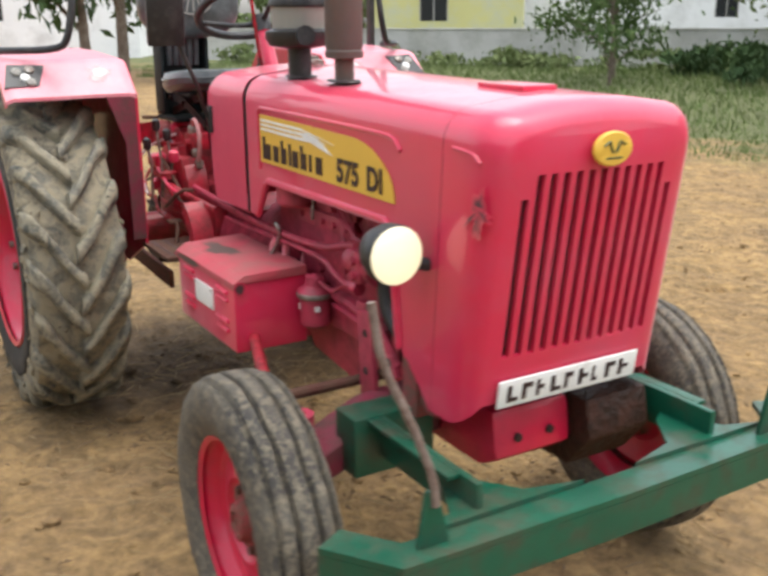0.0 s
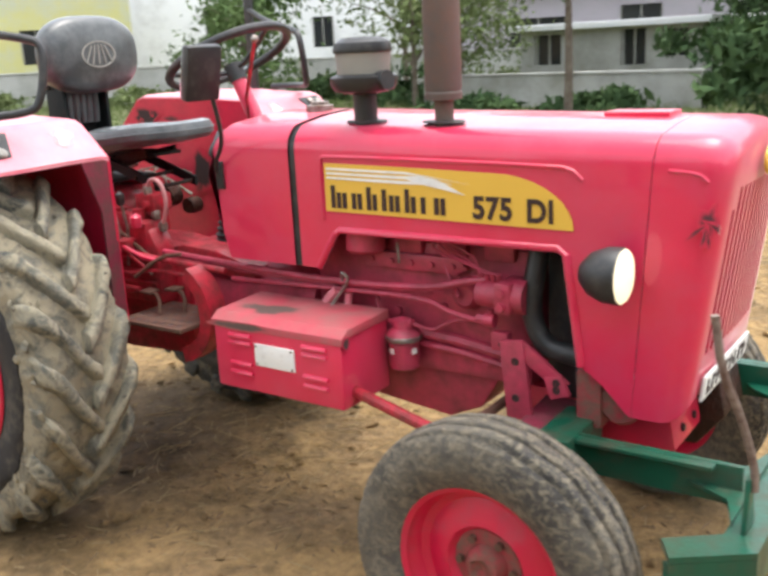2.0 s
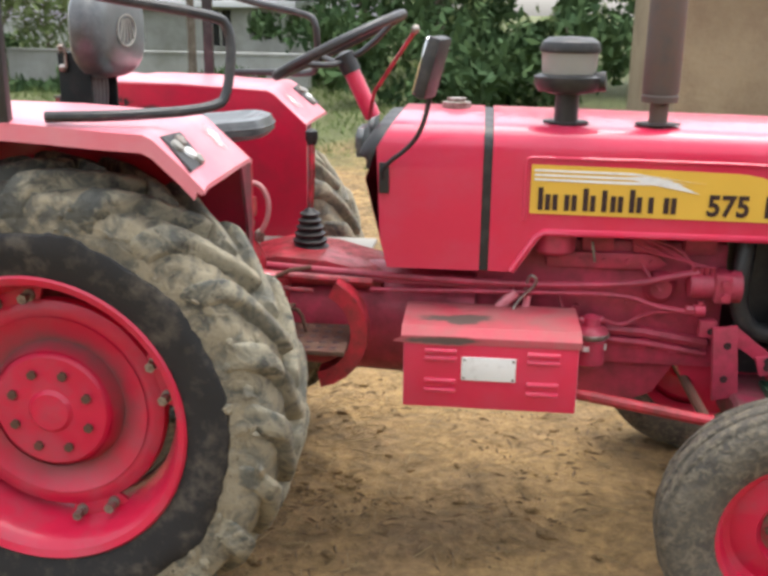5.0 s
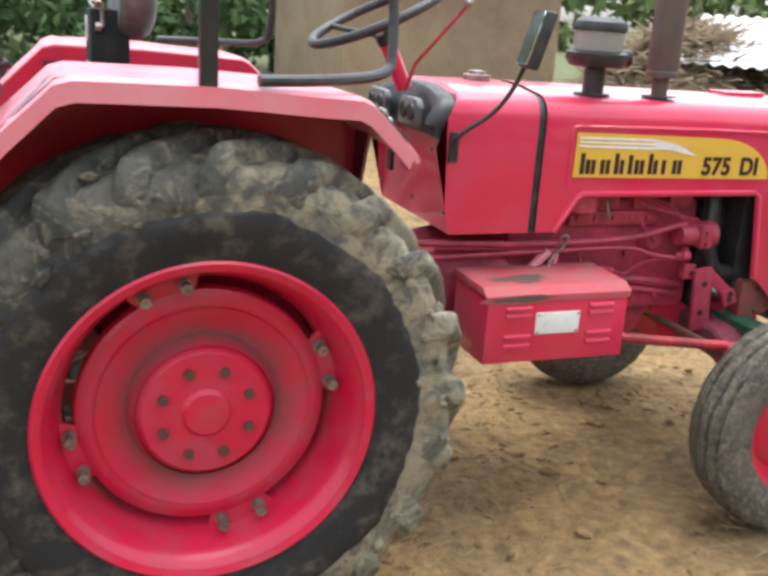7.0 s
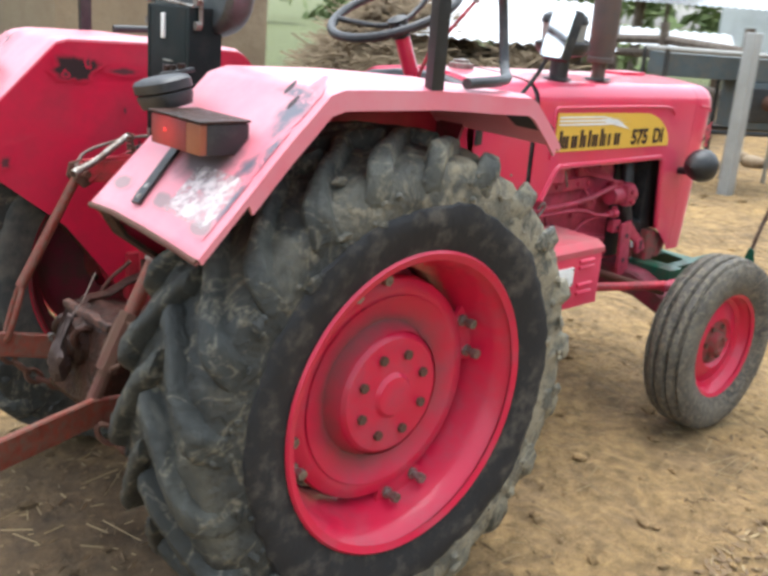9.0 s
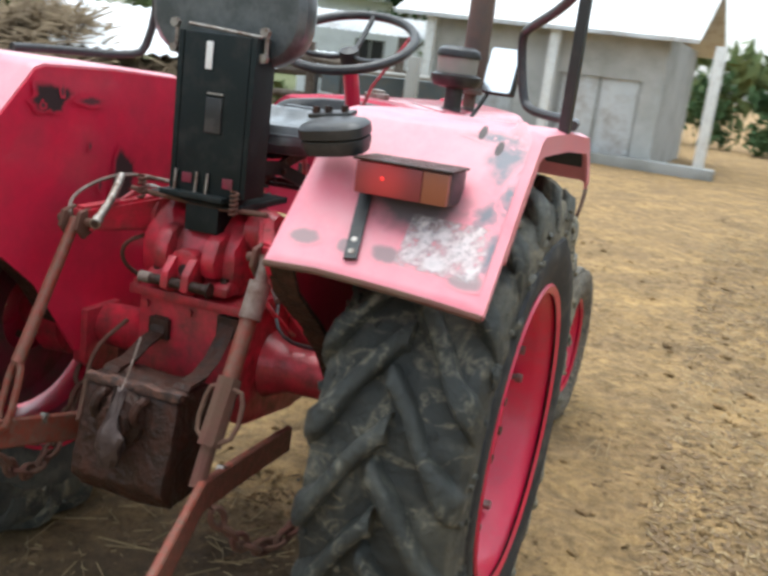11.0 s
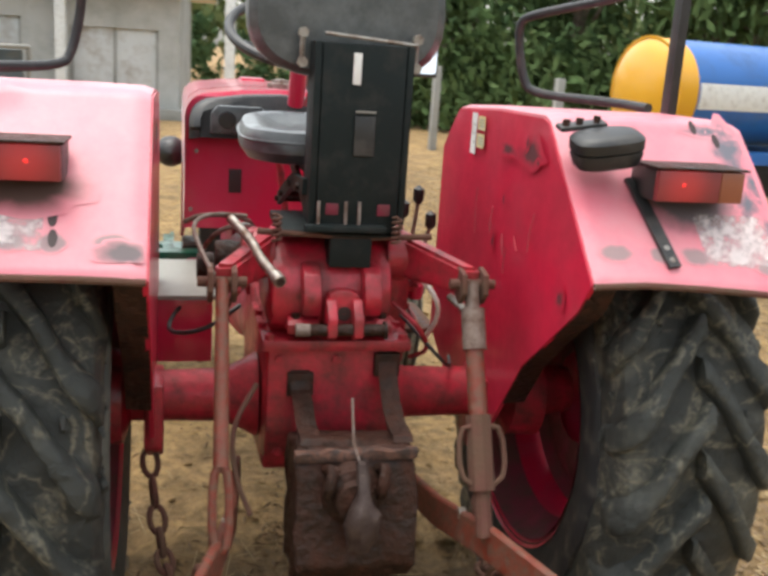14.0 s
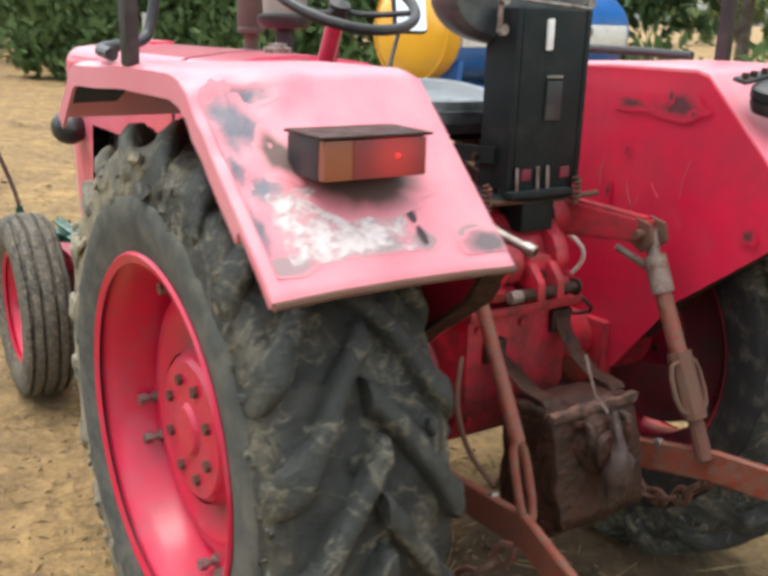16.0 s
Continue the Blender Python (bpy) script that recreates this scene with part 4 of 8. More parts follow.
for k in range(5200):
    a, u = rng.uniform(0, 6.28), rng.uniform(0.0, 1) ** 0.7 * 8
    s = 0.003 + 0.016 * rng.random() ** 4 if k % 8 else 0.012 + 0.024 * rng.random() ** 2
    m = Matrix.Translation((0.5 + u * math.cos(a), u * math.sin(a), s * 0.15)) @ Matrix.Rotation(rng.uniform(0, 6.28), 4, "Z") @ Matrix.Diagonal((s * 1.4, s * rng.uniform(0.6, 1.2), s * 0.55, 1))
    faces += [[i + len(verts) for i in t] for t in tris]
    verts += [m @ (v + 0.25 * noise.noise_vector(v * 2 + Vector((k, 0, 0)))) for v in ball]
me = bpy.data.meshes.new("clods")
me.from_pydata(verts, [], faces)
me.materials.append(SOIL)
tagged(new("clods", me), "small clods and pebbles", "clods", kind="stuff")

# Grass beyond the yard, in blades.
rng = random.Random(23)
bm = B()
for k in range(48000):
    y = 6.5 + 22 * rng.random() ** 1.6
    x = rng.uniform(-30, 9)
    if y + 3 * noise.noise((x * 0.4, y * 0.4, 0)) < 7.5 or (x > 2.5 and y > 8):
        continue
    h, a = rng.uniform(0.03, 0.13) * (1 + max(0, y - 9) * 0.08), rng.uniform(0, 6.28)
    d, w = Vector((math.cos(a), math.sin(a), 0)), 0.005 + 0.0008 * y
    p, tip = Vector((x, y, -0.01)), Vector((x, y, 0)) + Vector((rng.gauss(0, 0.05), rng.gauss(0, 0.05), h))
    bm.faces.new([bm.verts.new(q) for q in (p - d * w, p + d * w, tip)])
tagged(part("grass", bm, GRASS, sharp=180), "patchy green grass behind the yard", "grass", kind="stuff")
# Belt of far trees that closes the view all round.
rng = random.Random(29)
bm = B()
for k in range(64):
    a = 2 * math.pi * k / 64
    r = 62 + 9 * math.sin(k * 2.3)
    foliage(bm, (r * math.cos(a), r * math.sin(a), 2.6), (4.2, 4.2, 3.4 + 1.2 * math.sin(k * 1.7)), 420, 0.62, rng)
tagged(part("far_trees", bm, LEAF_PALE, sharp=180), "hazy line of far trees", "trees", kind="stuff")

# ---- the tractor: x ahead, y to its left, rear axle over the origin ----
tractor = thing("tractor", "red farm tractor with muddy tyres parked on sandy ground", "tractor")
P = lambda name, bm, mat, parent=None, label="", sharp=35: part(name, bm, mat, parent or tractor, label, sharp)


def hood_ring(x, zb, inset=0.0, top=1.385, half=0.299, mid=0.037):
    """Half-open cross-section of the hood from one lower edge over the top to the other."""
    h, r = half - inset, 0.075
    t = top - inset - 0.02 * max(0.0, (x - 1.12) / 1.25)
    pts = [(-h, zb)] + [(-h, zb + (t - 0.02 - r - zb) * k / 4) for k in range(1, 5)]
    for k in range(1, 7):
        w = math.pi / 2 * k / 6
        pts.append((-h + r - r * math.cos(w), t - 0.02 - r + r * math.sin(w)))
    pts += [(-h * 0.4, t - 0.006), (0, t)]
    pts += [(-y, z) for y, z in pts[-2::-1]]
    lean = max(0.0, (x - 2.05) / 0.34)
    return [(x + lean * (z - 1.3) * 0.14, y + mid, z) for y, z in pts]


def hood_low(x):
    if x <= 1.19:
        return 0.937
    if x <= 1.27:
        return 0.937 + (x - 1.19) / 0.08 * 0.121
    if x <= 1.99:
        return 1.058
    if x <= 2.035:
        return 1.058 - (x - 1.99) / 0.045 * 0.31
    if x <= 2.09:
        return 0.748 - (x - 2.035) / 0.055 * 0.03
    return max(0.638, 0.718 - (x - 2.09) / 0.11 * 0.08)


# Engine hood with its cut-out over the engine.
bm = B()
xs = [1.125, 1.16, 1.19, 1.21, 1.23, 1.25, 1.27, 1.36, 1.5, 1.7, 1.88, 1.99, 2.0, 2.015, 2.035, 2.06, 2.1, 2.15, 2.2, 2.2075]
loft(bm, [hood_ring(x, hood_low(x)) for x in xs], closed=False)
bmesh.ops.solidify(bm, geom=bm.faces[:], thickness=0.012)
hood = P("hood", bm, RED, label="red sheet-metal engine hood with a pale sheen")
# Nose cowl with the grille.
bm = B()
steps = [(2.2095, 0), (2.25, 0), (2.28, 0), (2.31, 0), (2.335, 0.004), (2.36, 0.014), (2.378, 0.03), (2.386, 0.048)]
rings = [hood_ring(x, hood_low(x) + i, i) for x, i in steps]
vr = loft(bm, rings, closed=False)
rim = vr[-1]
ys = [0.042 - 0.2076 + 0.0346 * k for k in range(13)]
cuts = sorted({round(y + d, 4) for y in ys for d in (-0.009, 0.009)})
zs = [0.80, 1.165, 1.215]


def nose_x(y, z):
    return 2.388 + (z - 1.3) * 0.14 + 0.006 * (1 - ((y - 0.042) / 0.215) ** 2)


grid = {}
for y in cuts:
    for z in zs:
        grid[y, z] = bm.verts.new((nose_x(y, z), y, z))
for a in range(len(cuts) - 1):
    slot = a % 2 == 0
    for b in range(2):
        if slot and not (b == 1 and a in (0, 24)):
            continue
        bm.faces.new((grid[cuts[a], zs[b]], grid[cuts[a + 1], zs[b]], grid[cuts[a + 1], zs[b + 1]], grid[cuts[a], zs[b + 1]]))
outer = [bm.edges.get((rim[i], rim[i + 1])) for i in range(len(rim) - 1)]
outer.append(bm.edges.new((rim[-1], rim[0])))
ring = [grid[y, zs[0]] for y in cuts] + [grid[cuts[-1], zs[1]], grid[cuts[-1], zs[2]]] + [grid[y, zs[2]] for y in cuts[::-1]][1:] + [grid[cuts[0], zs[1]]]
loop = []
for i in range(len(ring)):
    a, b = ring[i], ring[(i + 1) % len(ring)]
    loop.append(bm.edges.get((a, b)) or bm.edges.new((a, b)))
bmesh.ops.triangle_fill(bm, edges=outer + loop, use_beauty=True, use_dissolve=False)
bmesh.ops.recalc_face_normals(bm, faces=bm.faces)
bmesh.ops.solidify(bm, geom=bm.faces[:], thickness=0.014)
nose = P("nose_cowl", bm, RED, label="red nose cowl with upright grille slots", sharp=40)
bm = B()
block(bm, 2.25, 2.262, -0.22, 0.3, 0.7, 1.27)
P("radiator_screen", bm, BLACK, nose, "dark radiator screen behind the grille")
bm = B()
lathe(bm, [(2.386, 0.001), (2.386, 0.055), (2.392, 0.055), (2.395, 0.05), (2.395, 0.001)], axis="x", seg=36)
bmesh.ops.transform(bm, matrix=Matrix.Translation((0.012, 0.04, 1.26)) @ Matrix.Diagonal((1, 1, 0.68, 1)), verts=bm.verts)
badge = P("badge", bm, YELLOW, nose, "oval yellow badge with a dark emblem")
bm = B()
for s in (-1, 1):
    tube(bm, [(2.409, 0.04 + s * 0.004, 1.252), (2.409, 0.04 + s * 0.016, 1.276), (2.409, 0.04 + s * 0.03, 1.268)], 0.0025, 6)
block(bm, 2.405, 2.4095, 0.018, 0.062, 1.239, 1.242)
P("emblem", bm, GREEN, badge)
bm = B()
block(bm, -0.004, 0.004, -0.212, 0.212, -0.034, 0.034, 0.003, Matrix.Translation((2.318, 0.03, 0.712)) @ Matrix.Rotation(radians(8), 4, "Y"))
plate = P("number_plate", bm, WHITE, nose, "white number plate with worn black marks")
tilt = Matrix.Translation((2.318, 0.03, 0.712)) @ Matrix.Rotation(radians(8), 4, "Y")
for k, w in enumerate((0.03, 0.03, 0.022, 0.03, 0.024, 0.03, 0.016, 0.03, 0.03)):
    y = -0.188 + 0.0425 * k
    bm = B()
    block(bm, 0.0035, 0.0062, y, y + w * 0.38, -0.02, 0.021, 0, tilt)
    block(bm, 0.0035, 0.006, y, y + w, (-0.02, 0.008, -0.004)[k % 3], (-0.01, 0.02, 0.006)[k % 3], 0, tilt)
    P("plate_mark", bm, DARK, plate)
bm = B()
block(bm, 1.99, 2.165, -0.015, 0.085, 1.366, 1.38, 0.004)
P("filler_flap", bm, RED, hood)
# Pressed ribs on the hood's side round the decal.
bm = B()
tube(bm, [(1.222, -0.263, 1.09), (1.222, -0.263, 1.262), (1.226, -0.263, 1.27), (1.235, -0.263, 1.274), (1.5, -0.263, 1.273), (1.8, -0.263, 1.27), (1.98, -0.263, 1.266), (2.01, -0.263, 1.258), (2.035, -0.263, 1.235)], 0.006, 8)
P("pressed_rib", bm, RED, hood)
bm = B()
tube(bm, [(1.192, -0.264, 0.94), (1.26, -0.264, 1.045), (1.28, -0.264, 1.06), (1.97, -0.264, 1.06), (1.992, -0.264, 1.045), (2.032, -0.264, 0.755)], 0.011, 8)
P("rolled_edge", bm, RED, hood)
bm = B()
tube(bm, [(2.245, -0.2625, 1.266), (2.315, -0.2625, 1.262), (2.335, -0.259, 1.242)], 0.0045, 8, rounds=2)
P("nose_rib", bm, RED, nose)
# Yellow decal: the brand word as plain bars, the model figures lettered.
bm = B()
out = [(1.236, 1.115), (2.012, 1.108)]
out += [(1.79 + 0.222 * math.cos(radians(a)), 1.108 + 0.137 * math.sin(radians(a))) for a in range(10, 91, 10)]
out += [(1.5, 1.252), (1.236, 1.256)]
slab(bm, out, "y", -0.2665, -0.2635)
decal = P("decal", bm, YELLOW, hood, "yellow side decal with white swoosh and dark lettering")
bm = B()
for k in range(3):
    z = 1.243 - 0.013 * k
    slab(bm, [(1.245, z), (1.52 + 0.05 * k, z - 0.004), (1.72 - 0.05 * k, z - 0.03 + 0.01 * k), (1.56 - 0.03 * k, z - 0.011), (1.245, z - 0.006)], "y", -0.2685, -0.2662)
slab(bm, [(1.49, 1.226), (1.56, 1.231), (1.62, 1.222), (1.705, 1.184), (1.64, 1.196), (1.57, 1.208)], "y", -0.2688, -0.2664)
P("swoosh", bm, WHITE, decal)
x = 1.258
for w, h in ((0.062, 0.066), (0.04, 0.046), (0.04, 0.066), (0.012, 0.062), (0.04, 0.046), (0.04, 0.066), (0.03, 0.046), (0.04, 0.046)):
    bm = B()
    for j in range(max(1, round(w / 0.022))):
        x0 = x + 0.0205 * j
        block(bm, x0, x0 + 0.0145, -0.2692, -0.2662, 1.126, 1.126 + (h if j == 0 or h < 0.05 else 0.046))
    P("word_bar", bm, DARK, decal)
    x += w + 0.0125
for text, at in (("575", 1.728), ("DI", 1.884)):
    words = bpy.data.curves.new("model_number", "FONT")
    words.body, words.size, words.extrude, words.space_character, words.offset = text, 0.082, 0.0012, 1.06, 0.0026
    letters = bpy.data.objects.new("model_number", words)
    letters.data.materials.append(DARK)
    scene.collection.objects.link(letters)
    bpy.context.view_layer.update()
    flat = bpy.data.meshes.new_from_object(letters.evaluated_get(bpy.context.evaluated_depsgraph_get()))
    bpy.data.objects.remove(letters)
    figures = new("model_number", flat)
    figures.matrix_world = Matrix.Translation((at, -0.2682, 1.125)) @ Matrix.Rotation(radians(90), 4, "X") @ Matrix.Diagonal((0.92, 1, 1, 1))
    figures.parent = decal

# Fuel-tank cowl behind the hood, with the rubber strip between.
bm = B()


def cowl_back(z):
    return 0.76 + 0.09 * max(0, (z - 1.2) / 0.18) ** 1.5 + 0.065 * max(0, (1.2 - z) / 0.26)


a = [(cowl_back(z), y, z) for _, y, z in hood_ring(0.8, 0.937)]
rings = [a] + [[(p[0] + (1.098 - p[0]) * k, p[1], p[2]) for p in a] for k in (0.3, 0.6, 1.0)]
vr = loft(bm, rings, closed=False)
bm.faces.new(vr[0])
bmesh.ops.triangulate(bm, faces=[f for f in bm.faces if len(f.verts) > 4])
cowl = P("tank_cowl", bm, RED, label="red fuel-tank cowl")
bm = B()
loft(bm, [hood_ring(x, 0.937, 0.006) for x in (1.09, 1.13)], closed=False)
P("rubber_strip", bm, BLACK, cowl, "black rubber strip between cowl and hood")
# black instrument panel that swells out of the cowl's back
bm = B()
ring = [(cowl_back(max(z, 1.27)), y, z) for _, y, z in hood_ring(0.8, 1.225, 0.012)]
rings = []
for out, shrink in ((-0.03, 1.0), (0.012, 1.0), (0.03, 0.985), (0.042, 0.95), (0.046, 0.88)):
    rings.append([(x - out * (1.0 if z > 1.26 else 0.55), 0.037 + (y - 0.037) * shrink, 1.29 + (z - 1.29) * shrink) for x, y, z in ring])
vr = loft(bm, rings, closed=False, caps=False)
bm.faces.new(vr[-1])
bmesh.ops.triangulate(bm, faces=[f for f in bm.faces if len(f.verts) > 4])
dash = P("dashboard", bm, BLACK, cowl, "black moulded instrument panel")
for y0, y1 in ((-0.19, -0.03), (0.085, 0.26)):
    bm = B()
    face = [(y0, 1.25), (y1, 1.25), (y1, 1.31), (y1 - 0.02, 1.335), (y0 + 0.02, 1.335), (y0, 1.31)]
    slab(bm, face, "x", 0.722, 0.745, 0.008)
    panel = P("gauge_panel", bm, VINYL, dash, "glossy grey-black gauge cover")
    for q in (y0 + 0.05, y1 - 0.05):
        bm = B()
        lathe(bm, [(0.716, 0.001), (0.716, 0.024), (0.7225, 0.027)], (0, q, 1.292), "x", 24)
        P("gauge", bm, DARK_GLASS, panel)
# slot, bolts and wire on the cowl's red rear sheet
bm = B()
block(bm, cowl_back(1.1) - 0.004, cowl_back(1.1) + 0.01, 0.158, 0.198, 1.06, 1.135, 0.002)
P("slot", bm, DARK, cowl, "dark upright slot")
for y, z in ((0.315, 1.0), (-0.24, 1.0), (0.3, 1.19), (-0.22, 1.19), (0.02, 1.0)):
    bm = B()
    bolt(bm, (cowl_back(z) + 0.001, y, z), (-1, 0, 0), 0.007, 0.005)
    P("bolt", bm, STEEL, cowl)
bm = B()
lathe(bm, [(1.375, 0.001), (1.375, 0.045), (1.40, 0.045), (1.403, 0.03), (1.412, 0.03), (1.415, 0.001)], (1.01, 0.02, 0), "z", 24)
P("fuel_cap", bm, STEEL, cowl, "dull metal fuel cap")

# Air cleaner and exhaust standing on the hood.
bm = B()
lathe(bm, [(1.35, 0.034), (1.46, 0.034)], (1.33, -0.172, 0), "z", 24)
air = P("air_cleaner_stem", bm, BLACK, label="black stem of the air cleaner")
bm = B()
lathe(bm, [(1.445, 0.03), (1.455, 0.085), (1.475, 0.098), (1.495, 0.098), (1.503, 0.08), (1.503, 0.03)], (1.33, -0.172, 0), "z", 32)
tube(bm, [(1.38, -0.19, 1.48), (1.432, -0.2, 1.485)], 0.028, 14)
P("air_cleaner_bowl", bm, BLACK, air)
bm = B()
lathe(bm, [(1.5, 0.076), (1.565, 0.08), (1.57, 0.07)], (1.33, -0.172, 0), "z", 32)
P("air_cleaner_body", bm, GREY, air, "dusty grey filter bowl")
bm = B()
lathe(bm, [(1.562, 0.084), (1.572, 0.086), (1.59, 0.08), (1.603, 0.06), (1.606, 0.001)], (1.33, -0.172, 0), "z", 32)
P("air_cleaner_cap", bm, BLACK, air)
bm = B()
lathe(bm, [(1.35, 0.026), (1.425, 0.026), (1.428, 0.05), (1.445, 0.052), (1.45, 0.048), (1.46, 0.051), (2.05, 0.051), (2.1, 0.03), (2.35, 0.03)], (1.59, -0.165, 0), "z", 28)
P("exhaust_pipe", bm, EXHAUST, label="rust-brown upright exhaust silencer")
for x in (1.33, 1.59):
    bm = B()
    lathe(bm, [(1.3695, 0.001), (1.3705, 0.062), (1.366, 0.066)], (x, -0.168, 0), "z", 28)
    bmesh.ops.transform(bm, matrix=Matrix.Translation((x, -0.168, 0)) @ Matrix.Diagonal((1, 0.62, 1, 1)) @ Matrix.Translation((-x, 0.168, 0)), verts=bm.verts)
    P("pipe_opening", bm, DARK, hood)

# Headlamps on brackets at the nose's sides.
for s in (-1, 1):
    bm = B()
    prof = [(2.045, 0.001), (2.055, 0.028), (2.08, 0.053), (2.115, 0.067), (2.15, 0.069), (2.157, 0.066)]
    lathe(bm, prof, (0.02, 0.012 + s * 0.372, 1.03), "x", 36)
    tube(bm, [(2.14, 0.012 + s * 0.32, 1.0), (2.15, 0.012 + s * 0.26, 0.99)], 0.016, 10)
    lamp = P("headlamp", bm, BLACK, label="round black-backed headlamp, switched on")
    bm = B()
    lathe(bm, [(2.156, 0.066), (2.162, 0.06), (2.17, 0.035), (2.173, 0.001)], (0.02, 0.012 + s * 0.372, 1.03), "x", 36)
    P("lens", bm, LAMP_LIT, lamp, "lit headlamp lens")

# Battery box with louvres and a name plate.
bm = B()
block(bm, 0.893, 1.388, -0.435, -0.2, 0.57, 0.785, 0.008)
box = P("battery_box", bm, RED, label="red sheet-metal battery box with pressed louvres")
bm = B()
slab(bm, [(-0.438, 0.765), (-0.438, 0.787), (-0.405, 0.808), (-0.2, 0.815), (-0.2, 0.785), (-0.432, 0.785)], "x", 0.886, 1.394, 0.002)
P("lid", bm, DUSTY_RED, box, "dusty scratched lid")
for x0 in (0.955, 1.245):
    for z in (0.745, 0.722, 0.655, 0.626):
        bm = B()
        slab(bm, [(-0.434, z - 0.008), (-0.445, z - 0.002), (-0.442, z + 0.006), (-0.434, z + 0.008)], "x", x0, x0 + 0.09, 0.002)
        P("louvre", bm, RED, box)
bm = B()
block(bm, 1.06, 1.214, -0.440, -0.434, 0.66, 0.73, 0.002)
np_ = P("name_plate", bm, WHITE, box, "blank white metal name plate")
for x in (1.068, 1.206):
    for z in (0.667, 0.723):
        bm = B()
        bolt(bm, (x, -0.44, z), (0, -1, 0), 0.004, 0.003)
        P("rivet", bm, STEEL, np_)


# Rear wheels.
def rear_wheel(s):
    c = Vector((0, -0.695 if s < 0 else 0.662, 0.655))
    bm = B()
    prof = [(-0.15, 0.365), (-0.165, 0.40), (-0.18, 0.45), (-0.186, 0.51), (-0.183, 0.56), (-0.17, 0.594), (-0.1, 0.61), (0, 0.612),
            (0.1, 0.61), (0.17, 0.594), (0.183, 0.56), (0.186, 0.51), (0.18, 0.45), (0.165, 0.40), (0.15, 0.365)]
    fine = []
    for p0, p1 in zip(prof, prof[1:]):
        fine += [(p0[0] + (p1[0] - p0[0]) * k / 3, p0[1] + (p1[1] - p0[1]) * k / 3) for k in range(3)]
    lathe(bm, [(y * 0.92, r) for y, r in fine + [prof[-1]]], (0, 0, 0), "y", 200)
    for v in bm.verts:
        r = math.hypot(v.co.x, v.co.z)
        crust = min(1, max(0, (r - 0.485) / 0.04))
        p = v.co * 1.0 + Vector((0, s * 3, 0))
        lump = noise.fractal(p * 11, 0.8, 2.0, 4) * 0.009 + max(0, noise.noise(p * 24)) * 0.010
        out = Vector((v.co.x / r, 0, v.co.z / r)) * min(1, max(0, (r - 0.5) / 0.08)) + Vector((0, math.copysign(1, v.co.y) * min(1, abs(v.co.y) / 0.17), 0)) * max(0, 1 - (r - 0.5) / 0.08)
        v.co += out * lump * crust
    bmesh.ops.translate(bm, vec=c, verts=bm.verts)
    tyre = P("rear_tyre", bm, RUBBER, label="large mud-caked rear tyre with chevron lugs", sharp=70)
    for q in (-1, 1):
        bm = B()
        lathe(bm, [(q * 0.158, 0.372), (q * 0.166, 0.40), (q * 0.178, 0.445), (q * 0.181, 0.478), (q * 0.177, 0.497), (q * 0.166, 0.506)], (0, 0, 0), "y", 120)
        for v in bm.verts:
            r = math.hypot(v.co.x, v.co.z)
            if r > 0.46:
                k = 1 + 0.03 * noise.noise(v.co * 9) + 0.02 * noise.noise(v.co * 30)
                v.co.x, v.co.z = v.co.x * k, v.co.z * k
        bmesh.ops.translate(bm, vec=c, verts=bm.verts)
        P("sidewall", bm, PALE_WALL if s > 0 else WALL_RUBBER, tyre, "paler grey sidewall ring" if s > 0 else "dark bare sidewall ring")
    count = 21
    for q in (-1, 1):
        for kind in range(3):
            bm = B()
            rings = []
            for j in range(20):
                u = -0.06 + 1.4 * j / 19
                side = min(1, max(0, (u - 0.94) / 0.4))
                bend = min(1, max(0, (u - 0.86) / 0.22)) * math.pi / 2
                base_y, base_r = (u * 0.163, 0.598 - 0.012 * max(0, u) ** 2) if u < 1 else (0.163 + 0.008 * min(1, (u - 1) / 0.2), 0.586 - 0.065 * (u - 1) / 0.34)
                tall = 0.054 - 0.034 * side - (0.02 if j == 19 else 0)
                w = 0.055 + 0.020 * min(1, max(0, u)) ** 2 - 0.012 * side
                mid = 0.34 * max(0, min(u, 1.15)) ** 0.85 - 0.02 * math.sin(max(0, u) * 5)
                ring = []
                for d, h in ((-1.25, -0.15), (-1.0, 0.25), (-0.85, 0.7), (-0.66, 0.95), (-0.3, 1.0), (0.05, 1.02), (0.4, 1.0), (0.68, 0.93), (0.84, 0.66), (0.94, 0.2), (1.1, -0.15)):
                    y = q * 0.95 * (base_y + tall * h * math.sin(bend) * 0.4)
                    r = base_r + tall * h * math.cos(bend)
                    a = mid + d * w
                    p = Vector((r * math.cos(a), y, r * math.sin(a)))
                    shift = Vector((kind * 7, q * 5, s * 3))
                    push = noise.noise_vector(p * 10 + shift) * 0.009 + noise.noise_vector(p * 30 + shift) * 0.005 + noise.noise_vector(p * 80) * 0.002
                    ring.append(p + push * (0.5 + 0.5 * min(1, max(0, u))))
                rings.append(ring)
            loft(bm, rings)
            lug = P("lug", bm, LUG, tyre, sharp=75)
            lug.location = c
            for k in range(kind, count, 3):
                ob = lug if k == kind else lug.copy()
                if k != kind:
                    scene.collection.objects.link(ob)
                ob.rotation_euler = (0, -2 * math.pi * (k + (0.5 if q > 0 else 0)) / count, 0)
    rng = random.Random(5 + s)
    verts, faces = [], []
